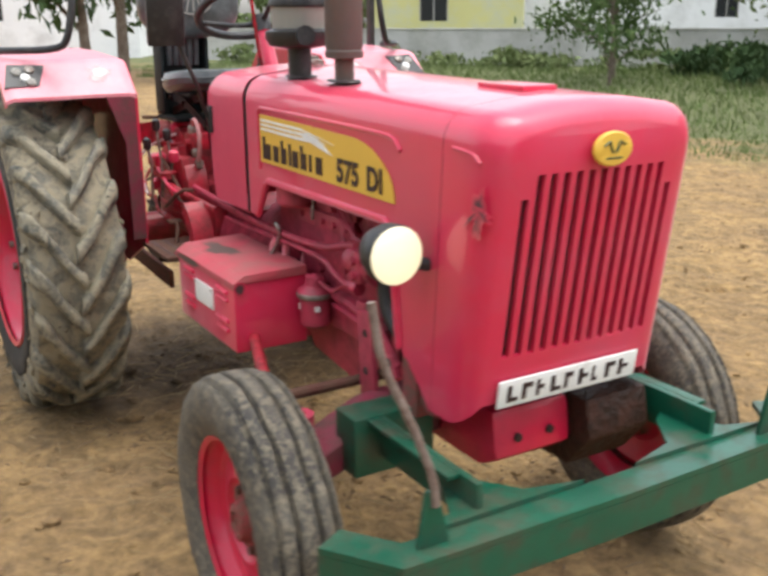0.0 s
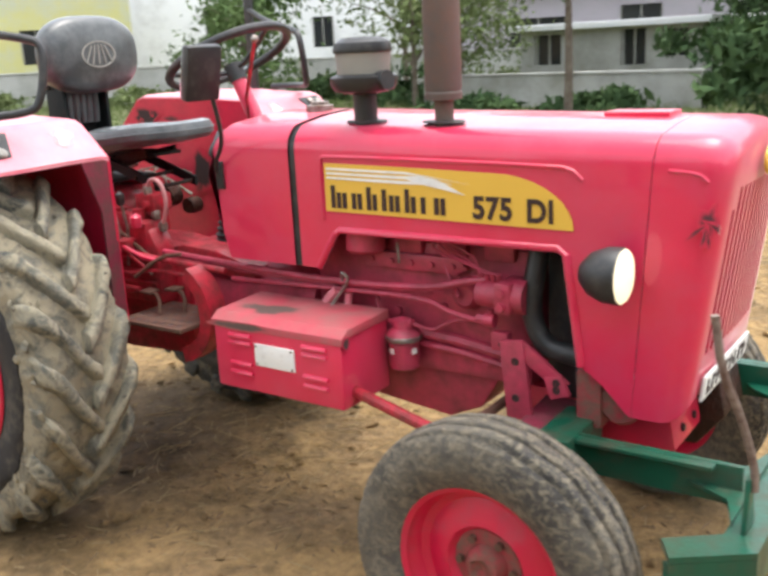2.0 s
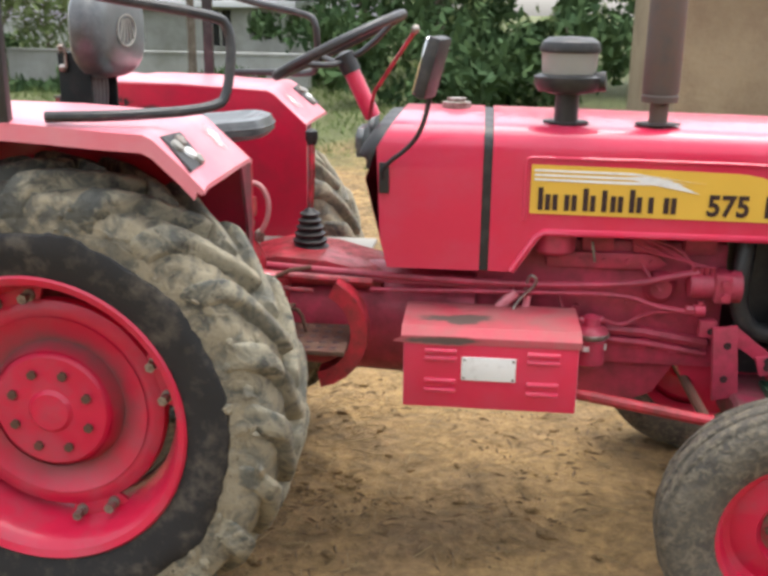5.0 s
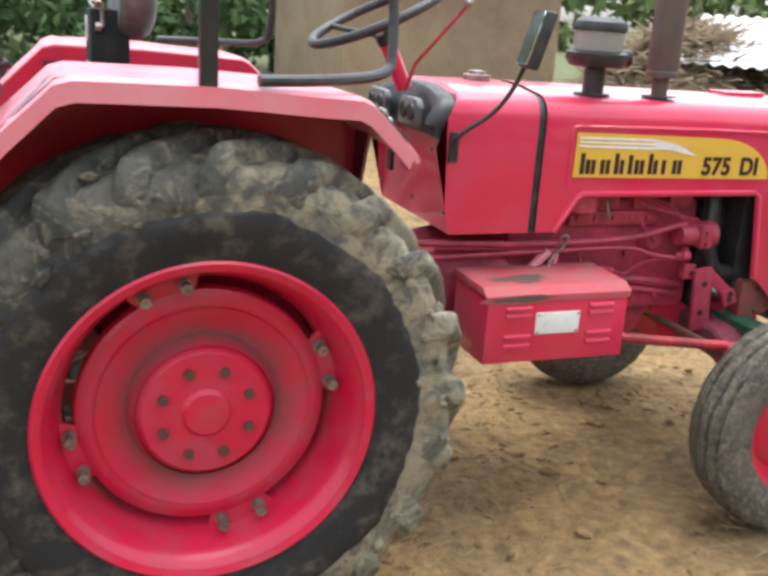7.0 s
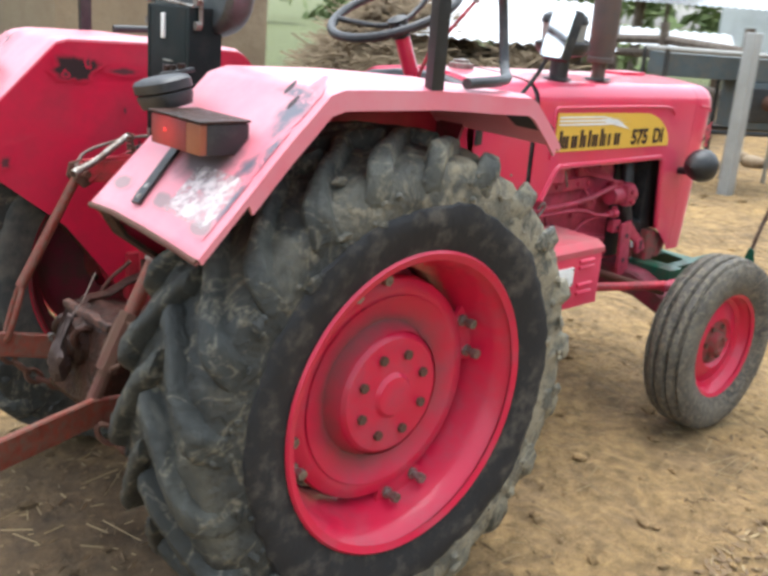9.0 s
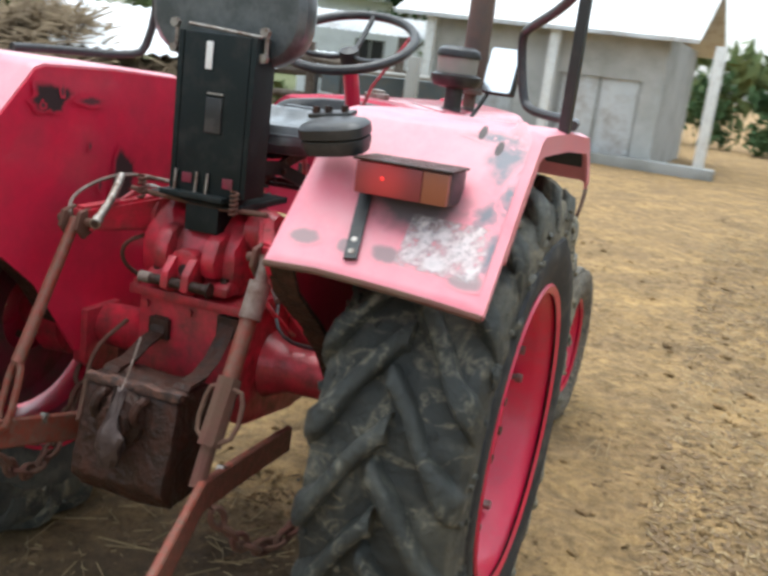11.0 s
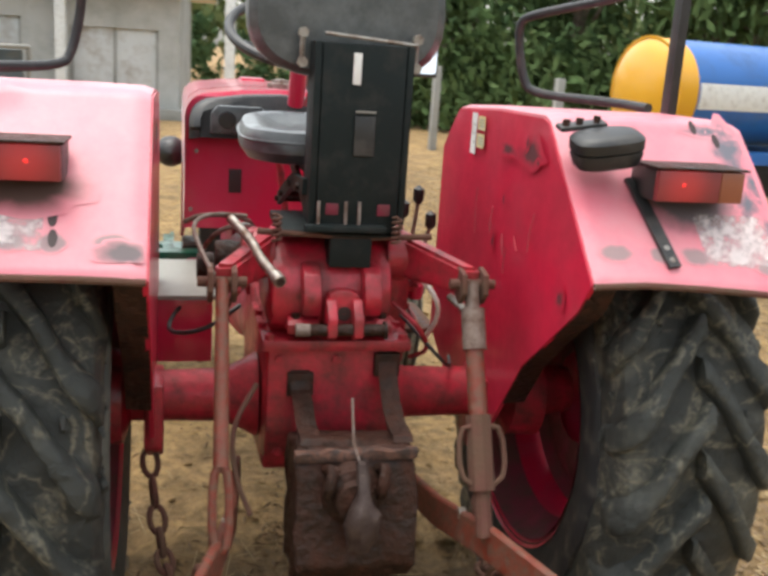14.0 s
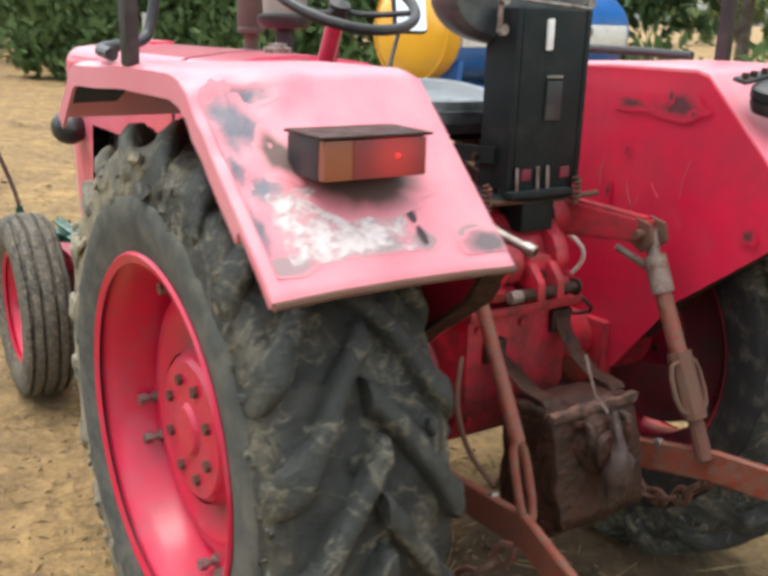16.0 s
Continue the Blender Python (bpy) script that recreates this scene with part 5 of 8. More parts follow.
    for k in range(260):
        a, u = rng.uniform(0, 6.283), rng.random()
        q = rng.choice((-1, 1))
        if u < 0.62:
            r, y = rng.uniform(0.495, 0.585), q * 0.174
        else:
            r, y = rng.uniform(0.6, 0.618), rng.uniform(-0.15, 0.15)
        size = 0.004 + 0.013 * rng.random() ** 2.5
        m = Matrix.Translation(c + Vector((r * math.cos(a), y, r * math.sin(a)))) @ Matrix.Rotation(-a, 4, "Y") @ Euler((rng.uniform(-0.5, 0.5), rng.uniform(-0.5, 0.5), rng.uniform(-0.5, 0.5))).to_matrix().to_4x4()
        m = m @ Matrix.Diagonal((size, size * 0.7, size * rng.uniform(0.8, 1.9), 1))
        faces += [[i + len(verts) for i in t] for t in tris]
        verts += [m @ (v + 0.45 * noise.noise_vector(v * 2.2 + Vector((k, s, 0)))) for v in ball]
    me = bpy.data.meshes.new("mud_crust")
    me.from_pydata(verts, [], faces)
    me.materials.append(RUBBER)
    crust = new("mud_crust", me)
    crust.parent = tyre
    tagged(crust, "dried mud lumps stuck to the tyre", kind="stuff")
    f = s
    bm = B()
    lathe(bm, [(f * 0.165, 0.366), (f * 0.172, 0.384), (f * 0.166, 0.39), (f * 0.158, 0.384), (f * 0.14, 0.36), (f * 0.11, 0.345), (f * 0.07, 0.335), (f * 0.03, 0.318),
               (f * -0.06, 0.318), (f * -0.1, 0.345), (f * -0.155, 0.37), (f * -0.165, 0.385)], c, "y", 72)
    rim = P("rear_rim", bm, RED_WHEEL, label="red pressed-steel rear rim")
    bm = B()
    lathe(bm, [(f * 0.01, 0.292), (f * 0.03, 0.297), (f * 0.05, 0.292), (f * 0.06, 0.27), (f * 0.058, 0.25), (f * 0.035, 0.2), (f * 0.03, 0.178), (f * 0.075, 0.16), (f * 0.086, 0.148),
               (f * 0.088, 0.06), (f * 0.098, 0.05), (f * 0.1, 0.001)], c, "y", 64)
    disc = P("wheel_disc", bm, RED_WHEEL, rim, "red wheel disc with a dusty hub")
    # Back of the wheel in a darker maroon than its face.
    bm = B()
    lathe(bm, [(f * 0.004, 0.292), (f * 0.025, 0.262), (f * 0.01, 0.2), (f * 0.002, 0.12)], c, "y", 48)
    P("disc_back", bm, MAROON, rim, "dark maroon back of the wheel disc")
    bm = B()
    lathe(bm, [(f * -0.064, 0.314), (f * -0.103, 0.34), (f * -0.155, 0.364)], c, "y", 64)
    P("rim_back", bm, MAROON, rim, "dark maroon inner flank of the rim")
    bm = B()
    fade = bm.verts.layers.float.new("fade")
    vr = lathe(bm, [(f * 0.062, 0.25), (f * 0.04, 0.2), (f * 0.034, 0.18), (f * 0.078, 0.163)], c, "y", 64)
    for ring, value in zip(vr, (0.0, 0.25, 0.75, 0.1)):
        for v in ring:
            v[fade] = value
    P("dust_ring", bm, DUST, disc, "grey ring of dried dust round the hub")
    for k in range(8):
        w = 2 * math.pi * (k + 0.5) / 8
        bm = B()
        bolt(bm, c + Vector((0.108 * math.cos(w), f * 0.083, 0.108 * math.sin(w))), (0, f, 0), 0.013, 0.014)
        P("wheel_bolt", bm, RUST, rim)
    for k in range(4):
        w = 2 * math.pi * k / 4 + radians(17.5) * (1 if s < 0 else -1)
        bm = B()
        ring = []
        for d in (-0.27, -0.14, 0.0, 0.14, 0.27):
            lift = 0.7 if abs(d) > 0.2 else 1.0
            ring.append([c + Vector((r * math.cos(w + d * q), f * y, r * math.sin(w + d * q))) for r, y, q in ((0.282, 0.036, 0.8), (0.282, 0.036 + 0.014 * lift, 0.8), (0.33, 0.036 + 0.016 * lift, 1.0), (0.33, 0.034, 1.0))])
        loft(bm, ring)
        P("rim_bracket", bm, RED_WHEEL, rim)
        for d in (-0.155, 0.155):
            p = c + Vector((0.308 * math.cos(w + d), f * 0.045, 0.308 * math.sin(w + d)))
            bm = B()
            tube(bm, [p, p + Vector((0, f * 0.012, 0))], 0.016, 12)
            tube(bm, [p + Vector((0, f * 0.012, 0)), p + Vector((0, f * 0.04, 0))], 0.0085, 10)
            bolt(bm, p + Vector((0, f * 0.034, 0)), (0, f, 0), 0.014, 0.014)
            P("rim_bolt", bm, STEEL, rim)
    for a, r in ((54, 0.247), (193, 0.262), (-101, 0.25)):
        w = radians(a)
        bm = B()
        lathe(bm, [(f * 0.0572, 0.001), (f * 0.0578, 0.008), (f * 0.0545, 0.009)], c + Vector((r * math.cos(w + 1), 0, r * math.sin(w + 1))), "y", 12)
        P("disc_hole", bm, DARK, disc)


for s in (-1, 1):
    rear_wheel(s)


# Front wheels.
def front_wheel(s):
    c = Vector((1.96, -0.635 if s < 0 else 0.625, 0.365))
    steer = Matrix.Translation(c) @ Matrix.Rotation(radians(-2.0), 4, "Z") @ Matrix.Translation(-c)
    bm = B()
    half = [(0.0, 0.365), (0.015, 0.365), (0.018, 0.36), (0.021, 0.344), (0.027, 0.343), (0.030, 0.359), (0.033, 0.363), (0.052, 0.359), (0.055, 0.354), (0.058, 0.338), (0.064, 0.336), (0.067, 0.347),
            (0.071, 0.351), (0.080, 0.340), (0.087, 0.31), (0.088, 0.275), (0.08, 0.245), (0.066, 0.218)]
    half = [(y * 1.06, r * 0.995 if r > 0.3 else r) for y, r in half]
    prof = [(-y, r) for y, r in half[:0:-1]] + half
    lathe(bm, prof, c, "y", 140)
    bmesh.ops.transform(bm, matrix=steer, verts=bm.verts)
    for v in bm.verts:
        d = v.co - c
        if math.hypot(d.x, d.z) > 0.3:
            v.co += noise.noise_vector(v.co * 13) * 0.004 + noise.noise_vector(v.co * 40) * 0.002
    P("front_tyre", bm, FRONT_RUBBER, label="ribbed front tyre flecked with dry mud", sharp=60)
    bm = B()
    f = s
    lathe(bm, [(f * 0.062, 0.205), (f * 0.07, 0.222), (f * 0.064, 0.226), (f * 0.056, 0.218), (f * 0.04, 0.2), (f * 0.02, 0.19), (f * 0.01, 0.17), (f * 0.024, 0.13),
               (f * 0.03, 0.105), (f * 0.012, 0.09), (f * 0.010, 0.085)], c, "y", 56)
    lathe(bm, [(f * 0.0, 0.19), (f * -0.04, 0.2), (f * -0.066, 0.222)], c, "y", 56)
    bmesh.ops.transform(bm, matrix=steer, verts=bm.verts)
    rim = P("front_rim", bm, RED_WHEEL, label="red front rim with bolted hub")
    bm = B()
    lathe(bm, [(f * 0.010, 0.092), (f * 0.016, 0.09), (f * 0.018, 0.055), (f * 0.034, 0.05), (f * 0.046, 0.042), (f * 0.05, 0.03), (f * 0.04, 0.026), (f * 0.04, 0.001)], c, "y", 40)
    for v in bm.verts:
        v.co += noise.noise_vector(v.co * 45) * 0.004
    bmesh.ops.transform(bm, matrix=steer, verts=bm.verts)
    P("hub", bm, HUB, rim, "mud-caked red wheel hub")
    for k in range(6):
        w = 2 * math.pi * k / 6
        bm = B()
        bolt(bm, c + Vector((0.073 * math.cos(w), f * 0.018, 0.073 * math.sin(w))), (0, f, 0), 0.011, 0.012)
        bmesh.ops.transform(bm, matrix=steer, verts=bm.verts)
        P("hub_bolt", bm, RUST, rim)


for s in (-1, 1):
    front_wheel(s)


# Mudguards over the rear wheels.
def dented(s, x, y, z):
    """A point of the guard's sheet: slightly wavy all over, and the outer corner of one guard knocked in."""
    edge = min(1.0, max(0.0, (abs(y) - 0.41) / 0.06))
    push = 0.0025 * noise.noise((x * 6 + s * 4, y * 6, z * 6))
    if s > 0:
        u, v = (x + 0.37) / 0.10, (y - 0.80) / 0.10
        dent = math.exp(-u * u - v * v)
        push += -0.024 * dent + 0.010 * math.exp(-((x + 0.29) / 0.05) ** 2 - ((y - 0.69) / 0.06) ** 2)
        push += 0.012 * noise.noise((x * 17, y * 17, z * 17)) * math.exp(-0.5 * (u * u + v * v))
    push *= edge
    if s < 0:
        sag = min(1.0, max(0.0, (abs(y) - 0.5) / 0.35)) * min(1.0, max(0.0, (1.32 - z) / 0.19))
        x, z = x - 0.007 * sag, z - 0.018 * sag
    return Vector((x - push * 0.5, y, z + push * 0.85))


def fender(s):
    lip, inner = s * 0.855, s * 0.41
    line = [(0.462, 1.27), (0.435, 1.295), (0.345, 1.378), (0.32, 1.39), (0.0, 1.408), (-0.28, 1.412), (-0.315, 1.402), (-0.606, 1.122)]
    skin = lambda x, y, z: dented(s, x, y, z)
    bm = B()
    t = 0.012
    fine = [line[0]]
    for p0, p1 in zip(line, line[1:]):
        k = max(1, round(math.hypot(p1[0] - p0[0], p1[1] - p0[1]) / 0.0125))
        fine += [(p0[0] + (p1[0] - p0[0]) * i / k, p0[1] + (p1[1] - p0[1]) * i / k) for i in range(1, k + 1)]
    rings = []
    for j in range(37):
        y = inner + (lip - inner) * j / 36
        crown = 0.008 * min(1, j / 2, (36 - j) / 2)
        top = [skin(x, y, z + crown) for x, z in fine]
        rings.append(top + [p + Vector((-0.004 if p.x < -0.3 else 0, 0, -t)) for p in top[::-1]])
    loft(bm, rings)
    # turned-down outer lip
    drop = lambda x: 0.042 if -0.5 < x < 0.45 else 0.012
    rings = []
    for y in (lip - s * 0.006, lip + s * 0.002):
        top = [skin(x, y, z) for x, z in fine]
        rings.append(top + [Vector((p.x * 0.985, p.y, p.z - drop(x))) for p, (x, z) in list(zip(top, fine))[::-1]])
    loft(bm, rings)
    guard = P("mudguard", bm, RED_PALE, label="pale red mudguard, sky sheen in its colour, with scraped paint")
    bm = B()
    side = [(0.462, 1.27), (0.345, 1.375), (0.32, 1.386), (0.0, 1.402), (-0.28, 1.405), (-0.315, 1.396), (-0.604, 1.117), (-0.555, 1.05), (-0.3, 0.85), (-0.12, 0.62), (0.2, 0.6), (0.46, 0.72)]
    slab(bm, side, "y", inner - s * 0.004, inner + s * 0.006)
    P("inner_panel", bm, RED_DEEP, guard, "deep red inner mudguard panel")
    # Flange colour darkened for the shadow beneath the mudguard.
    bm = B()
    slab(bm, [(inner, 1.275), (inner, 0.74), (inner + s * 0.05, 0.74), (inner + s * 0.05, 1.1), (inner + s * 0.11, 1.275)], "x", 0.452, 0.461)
    P("front_flange", bm, MAROON, guard, "dark maroon front flange")
    bm = B()
    edge_line = [(-0.6, 1.115), (-0.555, 1.045), (-0.42, 0.945), (-0.3, 0.845), (-0.2, 0.72)]
    loft(bm, [[(x, inner, z), (x, inner + s * 0.055, z + 0.004), (x + 0.008, inner + s * 0.055, z + 0.01), (x + 0.008, inner, z + 0.008)] for x, z in edge_line])
    P("rear_flange", bm, OILY, guard, "dirt-caked brown rear flange")
    bm = B()
    tube(bm, [skin(-0.607, inner, 1.115), skin(-0.609, s * 0.52, 1.12), skin(-0.609, s * 0.64, 1.121), skin(-0.609, s * 0.75, 1.12), skin(-0.607, lip, 1.115)], 0.007, 8)
    P("rolled_edge", bm, RUST, guard, "brown rolled rear edge")
    # tail lamp
    q = s * 0.645
    bm = B()
    m = Matrix.Translation((-0.495, q, 1.302)) @ Matrix.Diagonal((1, 0.95, 0.78, 1))
    block(bm, -0.03, 0.07, -0.1, 0.1, -0.04, 0.042, 0.006, m)
    lamp = P("tail_lamp", bm, BLACK, label="rectangular tail lamp in a black housing")
    bm = B()
    block(bm, -0.05, 0.07, -0.106, 0.106, 0.0425, 0.049, 0.003, m)
    P("top_plate", bm, OILY, lamp, "thin dark brown cover plate")
    for mat, tag, w in ((GLASS_RED, "red lens", (-0.098, 0.044)), (GLASS_AMBER, "dull amber lens", (0.0445, 0.098))):
        bm = B()
        y0, y1 = sorted((s * w[0], s * w[1]))
        block(bm, -0.045, -0.028, y0, y1, -0.038, 0.04, 0.003, m)
        P("lens", bm, mat, lamp, tag)
    bm = B()
    lathe(bm, [(-0.0475, 0.001), (-0.0465, 0.0035), (-0.044, 0.0045)], m @ Vector((0, s * -0.04, 0.005)), "x", 16)
    P("bulb", bm, TAIL_LIT, lamp, "faintly glowing tail bulb")
    # loop rail and post on top
    bm = B()
    pts = [(0.09, s * 0.845, 1.424), (0.26, s * 0.825, 1.428), (0.44, s * 0.66, 1.432), (0.465, s * 0.63, 1.47), (0.47, s * 0.6, 1.63), (0.42, s * 0.63, 1.655), (0.15, s * 0.77, 1.7), (-0.015, s * 0.845, 1.76)]
    tube(bm, pts, 0.013, 10, rounds=2)
    rail = P("grab_rail", bm, BLACK, guard, "bent black tubular rail")
    bm = B()
    block(bm, -0.034, 0.004, s * 0.845 - 0.012, s * 0.845 + 0.012, 1.41, 2.1, 0.002)
    P("canopy_post", bm, BLACK, guard, "upright black steel post")
    return guard


guards = [fender(s) for s in (-1, 1)]
# Rear work lamp of black rubber, on the inner corner of one mudguard.
m = Matrix.Translation((-0.465, -0.47, 1.367)) @ Matrix.Rotation(radians(-12), 4, "Y") @ Matrix.Rotation(radians(-9), 4, "X") @ Matrix.Diagonal((0.92, 0.93, 0.86, 1))


def puck(sections):
    """Rounded-oval rings stacked in z: (z, half length, half width)."""
    bm = B()
    rings = []
    for z, a, w in sections:
        rings.append([(w * math.copysign(abs(math.sin(t)) ** 0.6, math.sin(t)), a * math.copysign(abs(math.cos(t)) ** 0.6, math.cos(t)), z) for t in (2 * math.pi * k / 36 for k in range(36))])
    loft(bm, rings)
    bmesh.ops.transform(bm, matrix=m, verts=bm.verts)
    return bm


work = P("work_lamp", puck([(-0.044, 0.05, 0.03), (-0.04, 0.068, 0.046), (-0.015, 0.075, 0.052), (-0.006, 0.074, 0.051), (-0.004, 0.066, 0.044)]), BLACK, label="black rubber-cased work lamp")
P("rubber_rim", puck([(-0.005, 0.066, 0.045), (0.0, 0.077, 0.054), (0.022, 0.077, 0.054), (0.03, 0.07, 0.048), (0.036, 0.05, 0.035)]), BLACK, work, "grey-black rubber rim")
bm = B()
block(bm, 0.045, 0.085, -0.02, 0.085, 0.028, 0.04, 0.004, m)
strap = P("lamp_clip", bm, BLACK, work)
for y in (0.0, 0.04, 0.07):
    bm = B()
    bolt(bm, m @ Vector((0.06, y, 0.04)), (0, 0, 1), 0.008, 0.012)
    P("bolt", bm, OILY, strap)

# Seat on its black back column.
bm = B()
cushion = []
for r, h in ((0.80, -0.062), (0.92, -0.056), (1.0, -0.026), (1.0, 0.006), (0.95, 0.03), (0.86, 0.036), (0.76, 0.026), (0.62, 0.012), (0.4, 0.006), (0.2, 0.004)):
    ring = []
    for k in range(64):
        a = 2 * math.pi * k / 64
        x = 0.21 + 0.215 * r * math.copysign(abs(math.cos(a)) ** 0.7, math.cos(a))
        y = 0.208 * r * math.copysign(abs(math.sin(a)) ** 0.7, math.sin(a))
        pleat = 0.006 * abs(math.sin(y * 45)) if h > 0 and r < 0.8 else 0.0
        f = min(1.0, max(0.0, (x - 0.12) / 0.26))
        f = f * f * (3 - 2 * f)
        ring.append((x, y, 1.293 + h * (1 if h > 0 else 0.78 - 0.25 * f) + pleat + 0.02 * f))
    cushion.append(ring)
loft(bm, cushion)
seat = P("seat_cushion", bm, VINYL, label="black vinyl seat cushion with a rolled rim")
bm = B()
tube(bm, [Vector((x, y * 1.003, z)) for x, y, z in cushion[3]] + [Vector(cushion[3][0])], 0.0035, 6, caps=False)
P("piping", bm, VINYL, seat)
for k in range(5):
    bm = B()
    y = -0.086 + 0.03 * k
    tube(bm, [(-0.135, y, 1.345), (-0.128, y, 1.4), (-0.128, y, 1.47), (-0.135, y, 1.515)], 0.0145, 10, rounds=1)
    P("back_roll", bm, VINYL, seat, "black vinyl roll of the lower back pad")
bm = B()
rings = []
for k in range(9):
    u = k / 8
    x = -0.13 + 0.1 * u
    g = (0.9, 0.98, 1, 1, 1, 0.99, 0.96, 0.9, 0.72)[k]
    rings.append([(x, 0.22 * g * math.copysign(abs(math.cos(a)) ** 0.75, math.cos(a)), 1.6 + 0.145 * g * math.copysign(abs(math.sin(a)) ** 0.75, math.sin(a))) for a in (2 * math.pi * j / 32 for j in range(32))])
loft(bm, rings)
back = P("seat_back", bm, VINYL, seat, "rounded black vinyl backrest with an oval emblem")
bm = B()
lathe(bm, [(-0.032, 0.075), (-0.026, 0.08), (-0.026, 0.072), (-0.03, 0.07)], (0, 0, 0), "x", 36)
bmesh.ops.transform(bm, matrix=Matrix.Translation((0, 0, 1.6)) @ Matrix.Diagonal((1, 1, 0.62, 1)), verts=bm.verts)
P("emblem_ring", bm, GREY, back)
bm = B()
block(bm, -0.2, -0.165, -0.118, 0.065, 1.12, 1.535, 0.006)
column = P("seat_column", bm, COLUMN, label="black steel seat-suspension column")
for y0, y1 in ((-0.134, -0.119), (0.066, 0.081)):
    bm = B()
    block(bm, -0.2, -0.1, y0, y1, 1.15, 1.535, 0.003)
    P("side_plate", bm, COLUMN, column)
bm = B()
block(bm, -0.2, -0.12, -0.065, 0.03, 1.05, 1.118, 0.006)
P("foot_post", bm, COLUMN, column)
bm = B()
block(bm, -0.206, -0.2, -0.018, -0.001, 1.45, 1.515, 0.001)
P("white_label", bm, WHITE, column)

# Steering wheel and column.
bm = B()
c, nrm = Vector((0.645, 0.0, 1.565)), Vector((-0.44, 0, 0.9)).normalized()
u, v = Vector((0, 1, 0)), nrm.cross(Vector((0, 1, 0))).normalized()
pts = [c + (u * math.cos(a) + v * math.sin(a)) * 0.215 for a in (2 * math.pi * k / 48 for k in range(49))]
tube(bm, pts, 0.015, 10, caps=False)
wheel = P("steering_wheel", bm, BLACK, label="thin black steering wheel")
for k in range(3):
    a = 2 * math.pi * k / 3 + 0.5
    bm = B()
    d = u * math.cos(a) + v * math.sin(a)
    tube(bm, [c - nrm * 0.05, c - nrm * 0.045 + d * 0.08, c + d * 0.205], 0.009, 8, rounds=1)
    P("spoke", bm, BLACK, wheel)
bm = B()
lathe(bm, [(-0.03, 0.03), (0.03, 0.032), (0.04, 0.001)], (0, 0, 0), "z", 16)
bmesh.ops.transform(bm, matrix=Matrix.Translation(c - nrm * 0.06) @ nrm.to_track_quat("Z", "Y").to_matrix().to_4x4(), verts=bm.verts)
P("hub", bm, BLACK, wheel)
bm = B()
tube(bm, [c - nrm * 0.07, c - nrm * 0.24], 0.026, 14)
P("steering_column", bm, RED, label="red steering column")

# Green push bar in front: a deep front channel with swept ends, two box arms and gusset plates.
bm = B()
plan = [(2.4, -0.68), (2.55, -0.575), (2.56, 0.0), (2.55, 0.62), (2.4, 0.725)]
back_plan = [(2.36, -0.61), (2.47, -0.53), (2.475, 0.0), (2.47, 0.575), (2.36, 0.655)]
slab(bm, plan + back_plan[::-1], "z", 0.515, 0.53)
loft(bm, [[(x, y, 0.43), (x, y, 0.514), (x - 0.016, y * 0.985, 0.514), (x - 0.016, y * 0.985, 0.43)] for x, y in plan])
push = P("push_bar", bm, GREEN, label="green welded steel push bar")
for s in (-1, 1):
    m = 0.022
    bm = B()
    block(bm, 1.98, 2.46, *sorted((m + s * 0.345, m + s * 0.362)), 0.5, 0.6, 0.004)
    P("side_arm", bm, GREEN, push)
    bm = B()
    block(bm, 1.98, 2.4, *sorted((m + s * 0.3625, m + s * 0.395)), 0.588, 0.6, 0.003)
    P("arm_flange", bm, GREEN, push)
    bm = B()
    block(bm, 1.96, 2.06, *sorted((m + s * 0.2, m + s * 0.43)), 0.45, 0.605, 0.008)
    P("mounting_block", bm, GREEN, push)
    bm = B()
    slab(bm, [(2.3, m + s * 0.346), (2.33, m + s * 0.3), (2.44, m + s * 0.22), (2.476, m + s * 0.08), (2.476, m + s * 0.52), (2.44, m + s * 0.416)], "z", 0.532, 0.542)
    P("gusset", bm, GREEN, push)
    bm = B()
    slab(bm, [(m + s * 0.465, 0.53), (m + s * 0.54, 0.53), (m + s * 0.52, 0.65), (m + s * 0.495, 0.655)], "x", 2.5, 2.512, 0.003)
    tab = P("rod_bracket", bm, GREEN, push)
    bm = B()
    tube(bm, [(2.516, m + s * 0.503, 0.62), (2.516, m + s * 0.508, 0.68), (2.49, m + s * 0.55, 0.81), (2.46, m + s * 0.59, 0.91), (2.446, m + s * 0.603, 1.03)], 0.0095, 8, rounds=1)
    P("marker_rod", bm, ROD, tab, "bent rusty marker rod")

# ---- castings and fittings of the tractor ----
# Gearbox and axle centre.
bm = B()
slab(bm, [(-0.19, 0.865), (-0.19, 0.66), (-0.14, 0.54), (0.15, 0.5), (0.5, 0.52), (0.5, 0.86), (0.2, 0.9), (-0.1, 0.9)], "y", -0.155, 0.158, 0.018)
gearbox = P("gearbox", bm, RED_CAST, label="oily red cast gearbox and axle centre")
bm = B()
block(bm, -0.215, 0.12, -0.17, 0.172, 0.858, 0.885, 0.008)
P("flange", bm, RED_CAST, gearbox)
bm = B()
slab(bm, [(-0.15, 0.886), (0.1, 0.886), (0.1, 1.06), (0.02, 1.1), (-0.12, 1.1), (-0.2, 1.02), (-0.2, 0.93)], "y", -0.125, 0.158, 0.05)
lift = P("lift_cover", bm, RED_CAST, label="red hydraulic lift housing")
